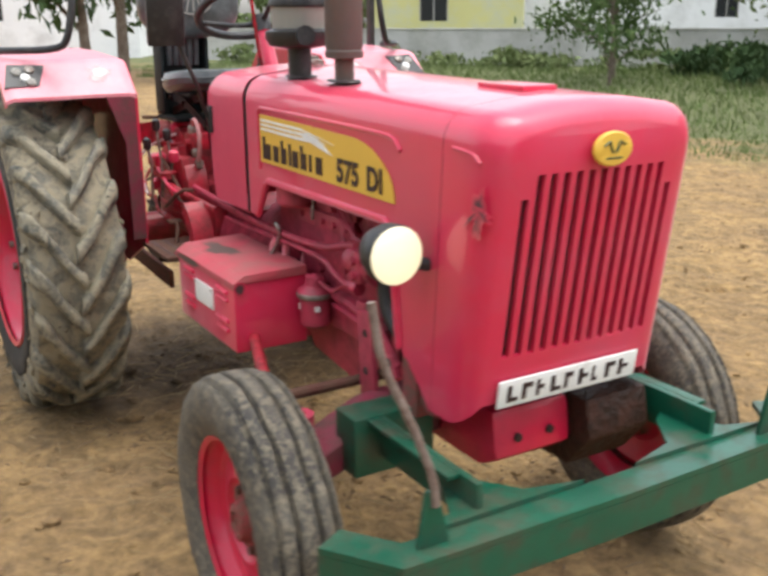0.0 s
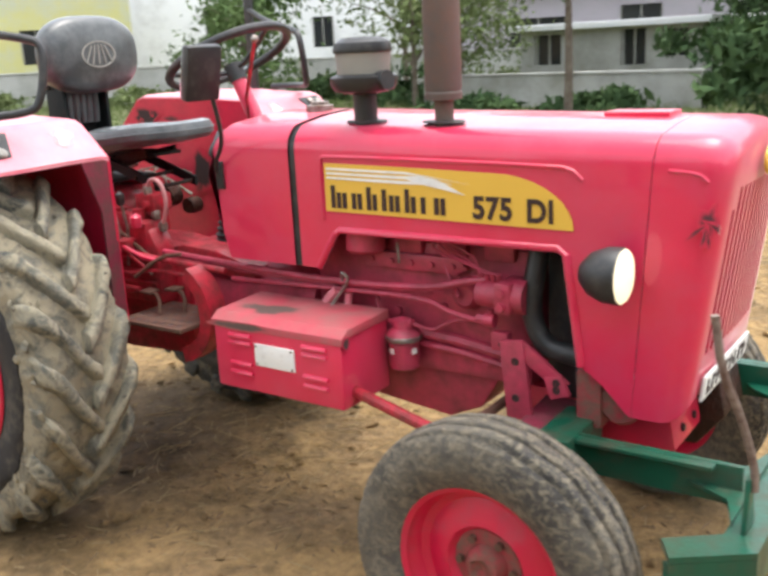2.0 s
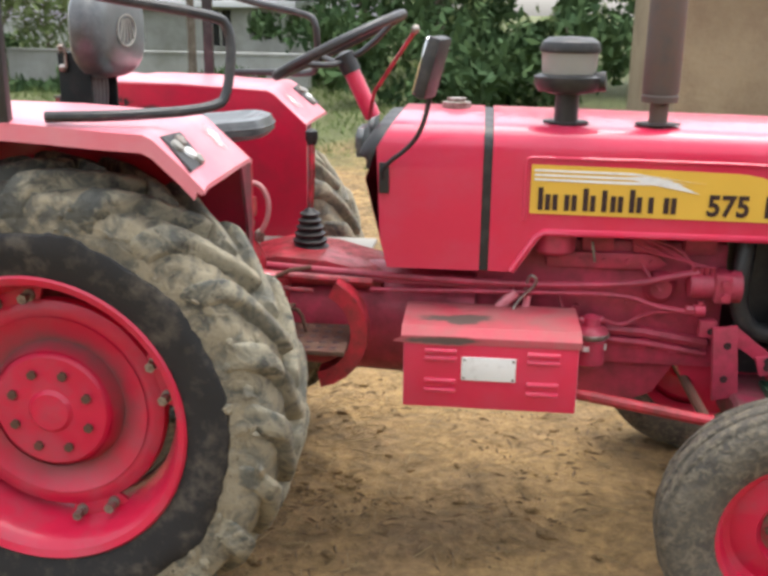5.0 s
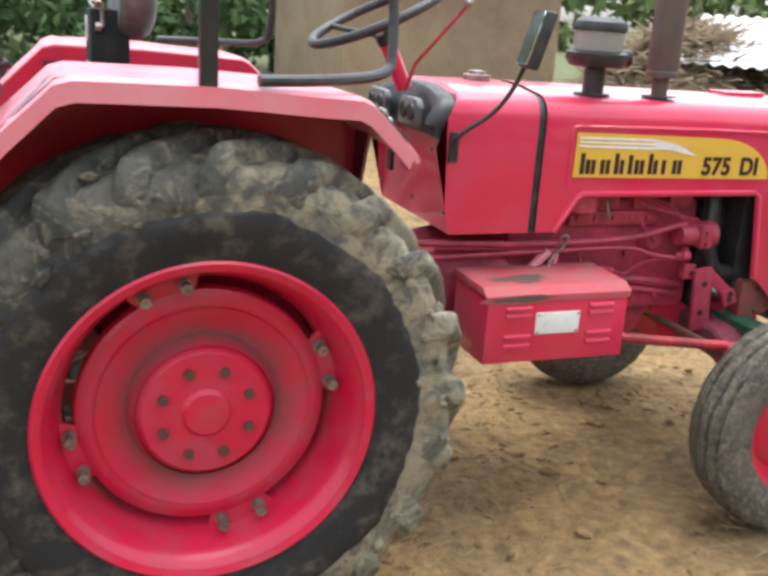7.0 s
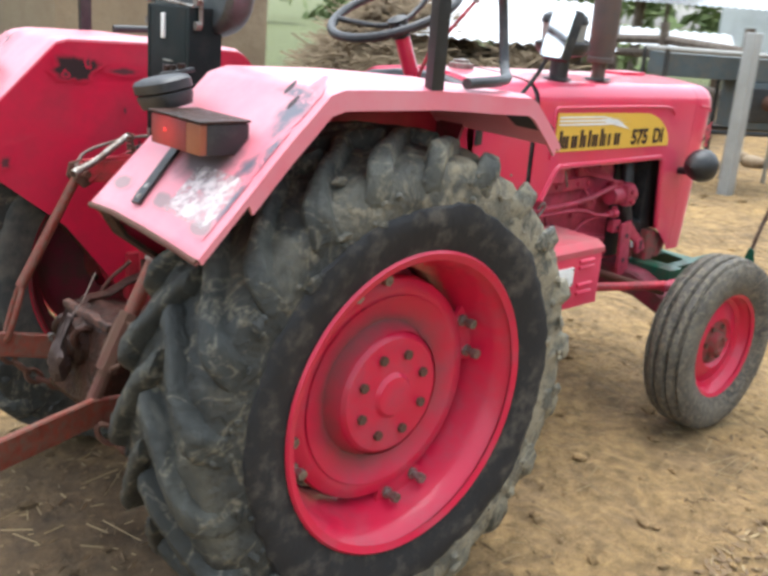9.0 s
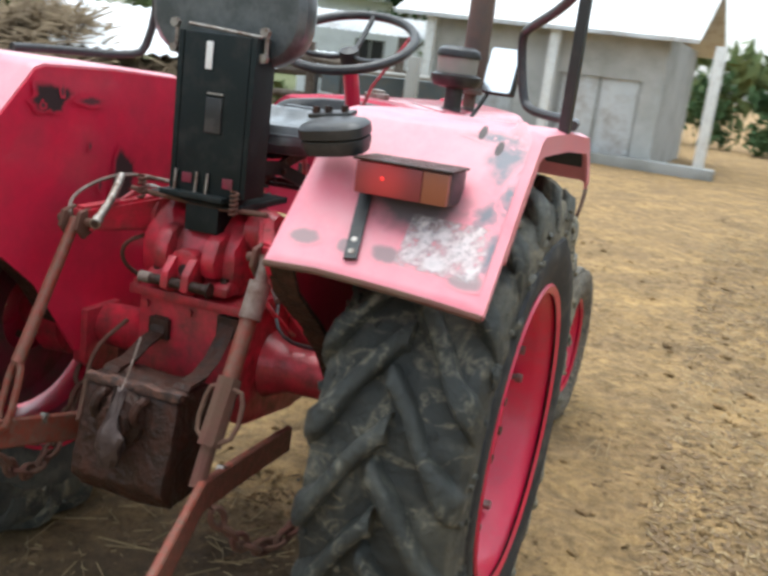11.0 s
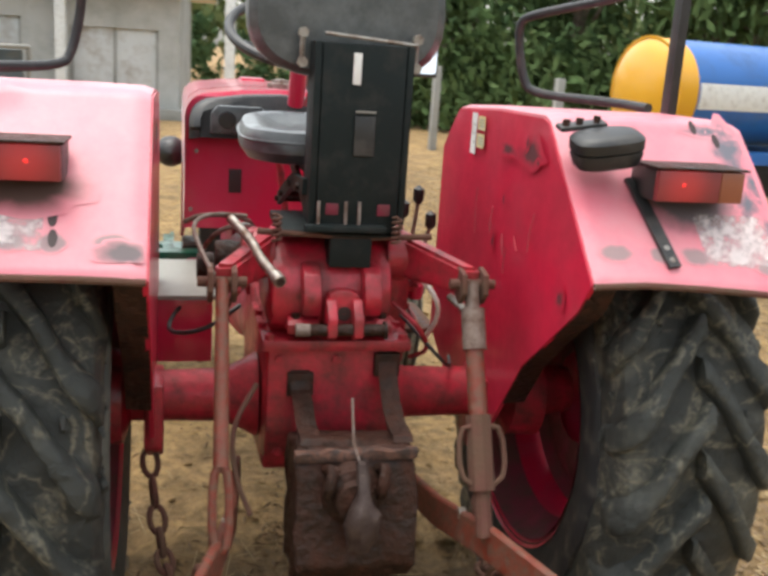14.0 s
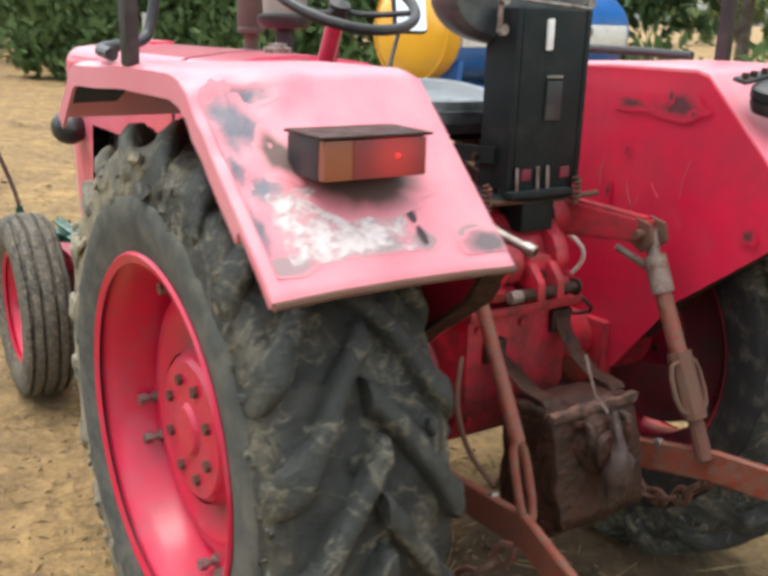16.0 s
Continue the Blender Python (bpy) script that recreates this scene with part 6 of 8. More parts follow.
# two tall rounded lobes, one on either side of the top-link bracket
for y0, y1 in ((-0.09, -0.047), (0.047, 0.09)):
    bm = B()
    slab(bm, [(-0.15, 0.935), (-0.232, 0.945), (-0.245, 0.985), (-0.238, 1.01), (-0.222, 1.04), (-0.19, 1.055), (-0.12, 1.06), (-0.1, 0.96)], "y", y0, y1, 0.018)
    P("lobe", bm, RED_CAST, lift)
    bm = B()
    slab(bm, [(-0.15, 0.9), (-0.222, 0.9), (-0.224, 0.925), (-0.205, 0.938), (-0.15, 0.938)], "y", y0 - 0.03 * (y0 < 0), y1 + 0.03 * (y0 > 0), 0.01)
    P("foot_lug", bm, RED_CAST, lift)
    bm = B()
    bolt(bm, (-0.2, (y0 + y1) / 2 + 0.03 * (1 if y0 > 0 else -1), 0.936), (0, 0, 1), 0.011, 0.01)
    P("bolt", bm, OILY, lift)
for y in (-0.075, 0.105):
    bm = B()
    lathe(bm, [(1.06, 0.05), (1.095, 0.052), (1.112, 0.042), (1.116, 0.001)], (-0.05, y, 0), "z", 24)
    P("boss", bm, RED, lift)
for x, y in ((-0.2, -0.15), (-0.2, 0.155), (-0.1, -0.155), (-0.1, 0.16), (0.0, -0.155), (0.0, 0.16)):
    bm = B()
    bolt(bm, (x, y, 0.885), (0, 0, 1), 0.012, 0.012)
    P("bolt", bm, RED_CAST, gearbox)
for z, y in ((0.835, -0.13), (0.835, 0.13), (0.835, 0.0), (0.6, -0.12), (0.6, 0.125)):
    bm = B()
    bolt(bm, (-0.19 if z > 0.65 else -0.165, y, z), (-1, 0, 0), 0.011, 0.009)
    P("bolt", bm, RED_CAST, gearbox)
# Top-link bracket: an arched casting with a hole, and its greasy pin.
bm = B()
arch = [(-0.04, 0.9), (-0.043, 0.97), (-0.034, 1.0), (-0.012, 1.008), (0.012, 1.008), (0.03, 1.0), (0.038, 0.97), (0.035, 0.9)]
slab(bm, arch, "x", -0.238, -0.205, 0.006)
for y in (-0.032, 0.026):
    slab(bm, [(-0.21, 0.985), (-0.245, 0.99), (-0.278, 0.955), (-0.282, 0.912), (-0.25, 0.898), (-0.21, 0.91)], "y", y - 0.01, y + 0.012, 0.005)
bracket = P("top_link_bracket", bm, RED_CAST, label="red arched top-link bracket with a dark hole")
bm = B()
lathe(bm, [(-0.2385, 0.001), (-0.2386, 0.016), (-0.237, 0.018)], (0, -0.003, 0.955), "x", 18)
P("hole", bm, DARK, bracket, "dark round hole")
bm = B()
tube(bm, [(-0.262, 0.075, 0.925), (-0.262, -0.09, 0.925)], 0.0135, 14)
P("pin", bm, OILY, bracket, "greasy black hitch pin")
bm = B()
tube(bm, [(-0.262, 0.106, 0.925), (-0.262, 0.0755, 0.925)], 0.0145, 14)
P("pin_head", bm, ROD, bracket, "worn steel pin head")
bm = B()
tube(bm, [(-0.262, -0.09, 0.925), (-0.262, -0.096, 0.925)], 0.02, 14)
P("washer", bm, OILY, bracket)
# Axle tubes and brake drums.
for s in (-1, 1):
    bm = B()
    lathe(bm, [(0.015 + s * 0.15, 0.105), (0.015 + s * 0.19, 0.084), (0.015 + s * 0.23, 0.066), (s * 0.46, 0.06), (s * 0.48, 0.115), (s * 0.56, 0.12), (s * 0.58, 0.07), (s * 0.66, 0.06)], (0, 0, 0.68), "y", 28)
    axle = P("axle_tube", bm, RED_CAST, label="red rear axle tube")
    bm = B()
    slab(bm, [(-0.1, 0.74), (0.06, 0.74), (0.06, 0.56), (-0.02, 0.53), (-0.1, 0.58)], "y", *sorted((s * 0.385, s * 0.43)), 0.01)
    P("axle_bracket", bm, RED_CAST, axle)
    # lift arm, lift rod and lower link
    bm = B()
    a, b = Vector((-0.1, s * 0.15, 1.065)), Vector((-0.31, s * 0.265, 1.05))
    rings = []
    for k in range(5):
        p = a.lerp(b, k / 4)
        w, h = 0.022, 0.05 - 0.02 * k / 4
        rings.append([p + Vector((0, w, h)), p + Vector((-0.008, -w, h)), p + Vector((0, -w, -h)), p + Vector((0, w, -h))])
    loft(bm, rings)
    bmesh.ops.bevel(bm, geom=bm.edges[:], offset=0.008, segments=2, affect="EDGES", clamp_overlap=True)
    lathe(bm, [(s * 0.13, 0.055), (s * 0.175, 0.06), (s * 0.2, 0.05), (s * 0.2, 0.001)], (-0.1, 0.015, 1.06), "y", 20)
    arm = P("lift_arm", bm, RED_CAST, label="red hydraulic lift arm")
    bm = B()
    for d in (-0.024, 0.024):
        slab(bm, [(-0.335, 1.07), (-0.29, 1.08), (-0.28, 1.02), (-0.315, 1.0), (-0.345, 1.03)], "y", s * 0.268 + d - 0.006, s * 0.268 + d + 0.006, 0.003)
    tube(bm, [(-0.313, s * 0.268 - 0.05, 1.045), (-0.313, s * 0.268 + 0.05, 1.045)], 0.011, 10)
    P("fork", bm, RUST, arm)
    bm = B()
    if s > 0:
        tube(bm, [(-0.313, 0.268, 1.05), (-0.5, 0.272, 0.72)], [0.014, 0.016], 12)
        for d in (-0.016, 0.016):
            tube(bm, [(-0.495, 0.272, 0.73), (-0.505, 0.272 + d, 0.7), (-0.545, 0.272 + d, 0.58), (-0.548, 0.272, 0.565)], 0.009, 8, rounds=1)
        rod = P("lift_rod", bm, ORANGE, label="worn brown lift rod with a slotted fork")
    else:
        tube(bm, [(-0.35, -0.266, 0.96), (-0.45, -0.266, 0.76)], 0.02, 14)
        rod = P("lift_rod", bm, ORANGE, label="worn orange screw-adjusted lift rod")
        bm = B()
        tube(bm, [(-0.313, -0.267, 1.05), (-0.335, -0.267, 0.99)], 0.016, 12)
        tube(bm, [(-0.334, -0.267, 0.995), (-0.372, -0.267, 0.915)], 0.026, 16)
        P("sleeve", bm, ROD, rod, "dull steel sleeve")
        bm = B()
        tube(bm, [(-0.435, -0.266, 0.79), (-0.505, -0.265, 0.65)], 0.028, 8)
        tube(bm, [(-0.5, -0.265, 0.66), (-0.545, -0.265, 0.565)], 0.018, 10)
        P("levelling_screw", bm, RUST, rod)
        bm = B()
        tube(bm, [(-0.455, -0.28, 0.775), (-0.45, -0.315, 0.765), (-0.49, -0.32, 0.68), (-0.505, -0.285, 0.66)], 0.006, 8, rounds=1)
        tube(bm, [(-0.455, -0.25, 0.775), (-0.45, -0.222, 0.765), (-0.49, -0.218, 0.68), (-0.505, -0.25, 0.66)], 0.006, 8, rounds=1)
        P("crank_handle", bm, RUST, rod)
    bm = B()
    line = [Vector((0.06, s * 0.2, 0.45)), Vector((-0.3, s * 0.235, 0.5)), Vector((-0.55, s * 0.28, 0.55)), Vector((-0.98, s * 0.42, 0.545))]
    rings = [[p + Vector((0, -0.01, 0.038)), p + Vector((0, 0.01, 0.038)), p + Vector((0, 0.01, -0.038)), p + Vector((0, -0.01, -0.038))] for p in line]
    loft(bm, rings)
    bmesh.ops.bevel(bm, geom=bm.edges[:], offset=0.004, segments=1, affect="EDGES", clamp_overlap=True)
    lathe(bm, [(-0.022, 0.02), (-0.022, 0.036), (0.022, 0.036), (0.022, 0.02)], (-1.0, s * 0.425, 0.545), "y", 20)
    link = P("lower_link", bm, ORANGE, label="rusty orange lower hitch arm")
    bm = B()
    bolt(bm, (-0.42, s * 0.2504, 0.5546), (0, s, 0), 0.014, 0.012)
    P("bolt", bm, STEEL, link)
    # check chain: links hung in a curve
    top, low = Vector((-0.05, s * 0.42, 0.57)), Vector((-0.55, s * 0.31, 0.53))
    for k in range(12):
        u = (k + 0.5) / 12
        p = top.lerp(low, u) - Vector((0, 0, 0.2 * 4 * u * (1 - u)))
        q = top.lerp(low, u + 0.02) - Vector((0, 0, 0.2 * 4 * (u + 0.02) * (1 - u - 0.02)))
        bm = B()
        pts = [Vector((0.034 * math.cos(w), 0.018 * math.sin(w), 0)) for w in (2 * math.pi * j / 12 for j in range(13))]
        tube(bm, pts, 0.0075, 6, caps=False)
        turn = (q - p).to_track_quat("X", "Z").to_matrix().to_4x4() @ Matrix.Rotation(radians(90 * (k % 2)), 4, "X")
        bmesh.ops.transform(bm, matrix=Matrix.Translation(p) @ turn, verts=bm.verts)
        P("chain_link", bm, RUST, link)
# Hitch block, bent straps and the power take-off with its hook.
bm = B()
slab(bm, [(-0.28, 0.70), (-0.36, 0.716), (-0.415, 0.712), (-0.44, 0.69), (-0.49, 0.48), (-0.44, 0.42), (-0.28, 0.44)], "y", -0.14, 0.118, 0.014)
bmesh.ops.triangulate(bm, faces=bm.faces[:])
bmesh.ops.subdivide_edges(bm, edges=[e for e in bm.edges if e.calc_length() > 0.05], cuts=5, use_grid_fill=True)
for v in bm.verts:
    v.co += noise.noise_vector(v.co * 22) * 0.009 + noise.noise_vector(v.co * 60) * 0.004
hitch = P("hitch_block", bm, OILY, label="rust-brown welded hitch block caked with soil")
for y, top in ((-0.118, 0.845), (0.082, 0.80)):
    bm = B()
    loft(bm, [[(x, y - 0.022, z), (x, y + 0.022, z), (x + 0.012, y + 0.022, z + 0.01), (x + 0.012, y - 0.022, z + 0.01)] for x, z in ((-0.2, top), (-0.215, top - 0.04), (-0.27, 0.748), (-0.33, 0.72), (-0.40, 0.716))])
    block(bm, -0.205, -0.19, y - 0.03, y + 0.03, top - 0.05, top + 0.005, 0.003)
    P("strap", bm, OILY, hitch)
bm = B()
block(bm, -0.442, -0.42, -0.143, 0.121, 0.695, 0.718, 0.005)
bmesh.ops.subdivide_edges(bm, edges=[e for e in bm.edges if e.calc_length() > 0.05], cuts=14, use_grid_fill=True)
for v in bm.verts:
    v.co += noise.noise_vector(v.co * 40) * 0.006
P("lip", bm, CRUST, hitch, "rust-flecked upper edge")
bm = B()
lathe(bm, [(-0.44, 0.07), (-0.475, 0.062), (-0.485, 0.045), (-0.5, 0.04), (-0.505, 0.001)], (0, 0.0, 0.63), "x", 24)
pto = P("shaft_cover", bm, OILY, hitch)
bm = B()
# tongue of the hook: a flat steel shank that widens into a worn rounded head
rings = []
for z, w, d in ((0.715, 0.013, 0.008), (0.66, 0.014, 0.008), (0.635, 0.022, 0.014), (0.615, 0.034, 0.024), (0.585, 0.037, 0.028), (0.56, 0.03, 0.024), (0.535, 0.024, 0.016)):
    c = Vector((-0.515 + 0.03 * max(0.0, z - 0.64) / 0.07, -0.012, z))
    rings.append([c + Vector((d * math.sin(a), w * math.cos(a), 0)) + noise.noise_vector(Vector((1.6 * math.cos(a), 1.6 * math.sin(a), z * 34))) * 0.013 for a in (2 * math.pi * k / 18 for k in range(18))])
loft(bm, rings)
P("hook", bm, GREASY_STEEL, hitch, "worn greasy steel hook head")
for y in (-0.055, 0.055):
    bm = B()
    tube(bm, [(-0.44, y, 0.68), (-0.48, y - 0.01, 0.695), (-0.495, y, 0.665), (-0.48, y, 0.635)], 0.012, 8, rounds=1)
    P("loop", bm, OILY, hitch)
bm = B()
tube(bm, [(-0.5, -0.012, 0.69), (-0.44, 0.0, 0.74), (-0.4, 0.0, 0.82)], 0.0028, 6)
P("wire", bm, ROD, hitch)
# Control lever, hoses and wires by the lift.
bm = B()
tube(bm, [(-0.17, 0.245, 1.15), (-0.25, 0.205, 1.118), (-0.3, 0.19, 1.09), (-0.365, 0.165, 1.07)], 0.0105, 12, rounds=2)
handle = P("lever", bm, STEEL, lift, "bare steel lever tube")
bm = B()
tube(bm, [(-0.362, 0.166, 1.071), (-0.385, 0.157, 1.063)], 0.0135, 12)
P("collar", bm, STEEL, handle)
bm = B()
tube(bm, [(-0.3851, 0.157, 1.063), (-0.3865, 0.1565, 1.0625)], 0.009, 12)
P("open_end", bm, DARK, handle, "dark open end")
bm = B()
tube(bm, [(-0.32, 0.285, 1.06), (-0.28, 0.31, 1.1), (-0.12, 0.33, 1.13), (-0.05, 0.28, 1.14), (-0.02, 0.2, 1.13)], 0.005, 8, rounds=2)
P("hose", bm, ROD, lift, "thin weathered steel pipe")
bm = B()
tube(bm, [(0.05, 0.34, 1.1), (0.02, 0.3, 1.125), (0.03, 0.2, 1.12), (0.08, 0.17, 1.08)], 0.006, 8, rounds=2)
P("hose", bm, ROD, lift, "thin weathered steel pipe")
bm = B()
tube(bm, [(-0.3, 0.235, 1.02), (-0.22, 0.215, 1.09), (-0.16, 0.2, 1.12)], 0.006, 8, rounds=1)
P("hose", bm, RED_CAST, lift)
bm = B()
tube(bm, [(0.02, -0.13, 1.07), (-0.14, -0.22, 1.0), (-0.13, -0.26, 0.93), (0.0, -0.26, 0.82)], 0.006, 8, rounds=2)
P("hose", bm, WHITE, lift)
bm = B()
tube(bm, [(-0.05, -0.18, 0.9), (-0.2, -0.25, 0.83), (-0.05, -0.32, 0.76), (0.1, -0.36, 0.74)], 0.005, 8, rounds=2)
P("hose", bm, BLACK, lift)
bm = B()
tube(bm, [(-0.3, -0.3, 0.95), (-0.24, -0.24, 1.0)], 0.009, 10)
P("spring_rod", bm, STEEL, lift)
for y, h in ((-0.29, 1.13), (-0.25, 1.09), (-0.33, 1.06)):
    bm = B()
    tube(bm, [(0.3, y, 0.86), (0.32, y, 1.0), (0.31, y - 0.01, h)], 0.006, 8)
    lever = P("control_lever", bm, STEEL, label="thin control lever with a dark knob")
    bm = B()
    lathe(bm, [(h - 0.01, 0.01), (h, 0.016), (h + 0.03, 0.016), (h + 0.04, 0.001)], (0.31, y - 0.01, 0), "z", 12)
    P("knob", bm, BLACK, lever)
# Valve block and pipes on the side of the gearbox.
bm = B()
block(bm, 0.1, 0.4, -0.24, -0.15, 0.86, 1.02, 0.02)
for x in (0.15, 0.24, 0.33):
    tube(bm, [(x, -0.2, 1.0), (x, -0.2, 1.06)], 0.025, 12)
    bolt(bm, (x, -0.24, 0.92), (0, -1, 0), 0.016, 0.02)
P("valve_block", bm, RED_CAST, label="red hydraulic valve block")
for k, (z, y) in enumerate(((0.97, -0.26), (0.93, -0.28), (0.9, -0.25))):
    bm = B()
    tube(bm, [(0.12, y + 0.02, z), (0.2, y, z + 0.05), (0.3, y - 0.01, z + 0.02), (0.42, y, z - 0.06)], 0.007, 8, rounds=2)
    P("pipe", bm, (RUST, RED_CAST, STEEL)[k], gearbox)
for x, y, z, r, h in ((0.14, -0.26, 0.99, 0.03, 0.05), (0.24, -0.27, 1.0, 0.024, 0.06), (0.33, -0.27, 0.95, 0.034, 0.04), (0.2, -0.28, 0.9, 0.022, 0.05), (0.38, -0.26, 1.03, 0.02, 0.05)):
    bm = B()
    lathe(bm, [(z - h / 2, 0.001), (z - h / 2, r * 0.8), (z - h * 0.3, r), (z + h * 0.25, r), (z + h * 0.4, r * 0.6), (z + h / 2, 0.001)], (x, y, 0), "z", 14)
    P("hydraulic_fitting", bm, (RED, RED_CAST)[int(x * 100) % 2], gearbox)
for k, pts in enumerate(([(0.14, -0.27, 0.94), (0.45, -0.275, 0.905), (0.78, -0.25, 0.885)], [(0.26, -0.29, 0.97), (0.42, -0.3, 0.915), (0.5, -0.28, 0.9)],
                         [(0.22, -0.28, 0.88), (0.34, -0.3, 0.84), (0.46, -0.29, 0.87), (0.6, -0.25, 0.85)], [(0.4, -0.31, 0.84), (0.52, -0.29, 0.92), (0.6, -0.27, 0.93)],
                         [(0.1, -0.26, 0.83), (0.25, -0.3, 0.8), (0.42, -0.31, 0.8)])):
    bm = B()
    tube(bm, pts, (0.011, 0.008, 0.007, 0.007, 0.007)[k], 8, rounds=1)
    P("linkage_rod", bm, (RED_CAST, RED, RED_CAST, RUST, RED_CAST)[k], gearbox)
bm = B()
slab(bm, [(0.08, 0.72), (0.44, 0.72), (0.44, 0.93), (0.4, 1.0), (0.3, 1.05), (0.16, 1.05), (0.08, 0.98)], "y", -0.235, -0.14, 0.03)
case = P("transmission_case", bm, RED_CAST, label="red ribbed transmission case")
for z in (0.76, 0.8, 0.84, 0.88):
    bm = B()
    tube(bm, [(0.1, -0.232, z), (0.27, -0.242, z), (0.42, -0.232, z)], 0.009, 8)
    P("case_rib", bm, RED_CAST, case)
# Spool valve with a looped hose above the case.
bm = B()
block(bm, 0.3, 0.4, -0.19, -0.1, 1.045, 1.11, 0.012)
tube(bm, [(0.33, -0.145, 1.1), (0.33, -0.145, 1.14)], 0.02, 12)
bolt(bm, (0.37, -0.19, 1.075), (0, -1, 0), 0.014, 0.02)
valve = P("spool_valve", bm, RED_CAST, label="red spool valve with brass unions")
for x, z in ((0.36, 1.125), (0.42, 1.0), (0.39, 1.04)):
    bm = B()
    lathe(bm, [(z - 0.02, 0.001), (z - 0.02, 0.014), (z, 0.018), (z + 0.012, 0.014), (z + 0.02, 0.001)], (x, -0.175, 0), "z", 6)
    P("union", bm, STEEL, valve, "dull metal union nut")
bm = B()
tube(bm, [(0.36, -0.175, 1.13), (0.385, -0.178, 1.165), (0.43, -0.18, 1.16), (0.455, -0.18, 1.11), (0.45, -0.18, 1.05), (0.42, -0.178, 1.0)], 0.008, 10, rounds=2)
P("hose", bm, ROSE_HOSE, valve, "faded pink looped hose")
# Slim hand lever on the dashboard.
bm = B()
tube(bm, [(0.742, -0.03, 1.345), (0.76, -0.055, 1.43), (0.885, -0.13, 1.612)], 0.006, 8)
hand = P("hand_lever", bm, RED_CAST, label="thin red hand lever with a pale knob")
bm = B()
bmesh.ops.create_uvsphere(bm, u_segments=14, v_segments=8, radius=0.013)
bmesh.ops.translate(bm, vec=(0.888, -0.132, 1.618), verts=bm.verts)
P("knob", bm, STEEL, hand)
# Gear levers with bellows on a sloping cover.
bm = B()
slab(bm, [(0.34, 0.84), (0.34, 0.895), (0.46, 0.925), (0.62, 0.915), (0.8, 0.87), (0.8, 0.82)], "y", -0.13, 0.17, 0.015)
P("gear_cover", bm, RED_CAST, gearbox)
bm = B()
prof = []
for k in range(6):
    r = 0.06 - 0.006 * k
    prof += [(0.91 + 0.022 * k, r), (0.918 + 0.022 * k, r + 0.004), (0.926 + 0.022 * k, r - 0.01)]
lathe(bm, prof + [(1.04, 0.018), (1.05, 0.001)], (0.54, 0.04, 0), "z", 24)
P("bellows", bm, BLACK, gearbox, "black rubber gear-lever bellows")
bm = B()
tube(bm, [(0.54, 0.04, 1.02), (0.545, 0.06, 1.16), (0.54, 0.085, 1.26)], 0.01, 10)
lever = P("gear_lever", bm, RED_CAST, label="red gear lever with a black knob")
bm = B()
lathe(bm, [(1.245, 0.014), (1.265, 0.022), (1.29, 0.02), (1.3, 0.001)], (0.54, 0.087, 0), "z", 16)
P("knob", bm, BLACK, lever)
# Clutch housing and engine.
bm = B()
loft(bm, [[(x, 0.01 + w * math.cos(a), 0.70 + h * math.sin(a)) for a in (2 * math.pi * j / 20 for j in range(20))] for x, w, h in ((0.5, 0.15, 0.17), (0.62, 0.15, 0.18), (0.85, 0.16, 0.19), (1.0, 0.19, 0.22), (1.06, 0.21, 0.24), (1.09, 0.21, 0.24))])
P("clutch_housing", bm, ENGINE, label="red bell-shaped clutch housing")
bm = B()
block(bm, 1.09, 1.84, -0.15, 0.17, 0.62, 1.02, 0.025)
block(bm, 1.16, 1.82, -0.13, 0.15, 1.0, 1.3, 0.02)
engine = P("engine_block", bm, ENGINE, label="red-painted diesel engine block")
for z, d in ((0.7, 0.012), (0.735, 0.018)):
    bm = B()
    tube(bm, [(1.3, -0.152, z), (1.55, -0.16, z + 0.01), (1.8, -0.152, z - 0.03)], d, 8, rounds=1)
    P("rib", bm, ENGINE, engine)
bm = B()
slab(bm, [(1.18, 0.64), (1.26, 0.5), (1.55, 0.47), (1.66, 0.52), (1.72, 0.62), (1.72, 0.64)], "y", -0.12, 0.14, 0.025)
P("sump", bm, ENGINE, engine, "red oil sump")
for k in range(4):
    bm = B()
    x = 1.25 + 0.15 * k
    block(bm, x, x + 0.1, -0.17, -0.13, 0.98, 1.16, 0.02)
    tube(bm, [(x + 0.05, -0.15, 1.15), (x + 0.05, -0.19, 1.19)], 0.016, 10)
    P("cylinder_cover", bm, ENGINE, engine)
for x, z in ((1.4, 0.8), (1.56, 0.83), (1.48, 0.71), (1.7, 0.68), (1.62, 0.9), (1.3, 0.85)):
    bm = B()
    bolt(bm, (x, -0.15, z), (0, -1, 0), 0.014, 0.014)
    P("bolt", bm, ENGINE, engine)
bm = B()
lathe(bm, [(0.985, 0.001), (0.985, 0.05), (0.995, 0.062), (1.07, 0.062), (1.09, 0.04)], (1.32, -0.19, 0), "z", 24)
P("breather_pot", bm, ENGINE, engine)
# Fuel filter with a glass-rimmed bowl.
bm = B()
lathe(bm, [(0.63, 0.001), (0.632, 0.03), (0.645, 0.046), (0.715, 0.046), (0.72, 0.05), (0.725, 0.046)], (1.445, -0.2, 0), "z", 28)
filt = P("fuel_filter", bm, ENGINE, label="red fuel filter with a metal rim")
bm = B()
lathe(bm, [(0.725, 0.05), (0.745, 0.054), (0.752, 0.05), (0.765, 0.03), (0.79, 0.026), (0.8, 0.001)], (1.445, -0.2, 0), "z", 28)
tube(bm, [(1.41, -0.2, 0.775), (1.48, -0.2, 0.78)], 0.014, 10)
P("filter_head", bm, ENGINE, filt)
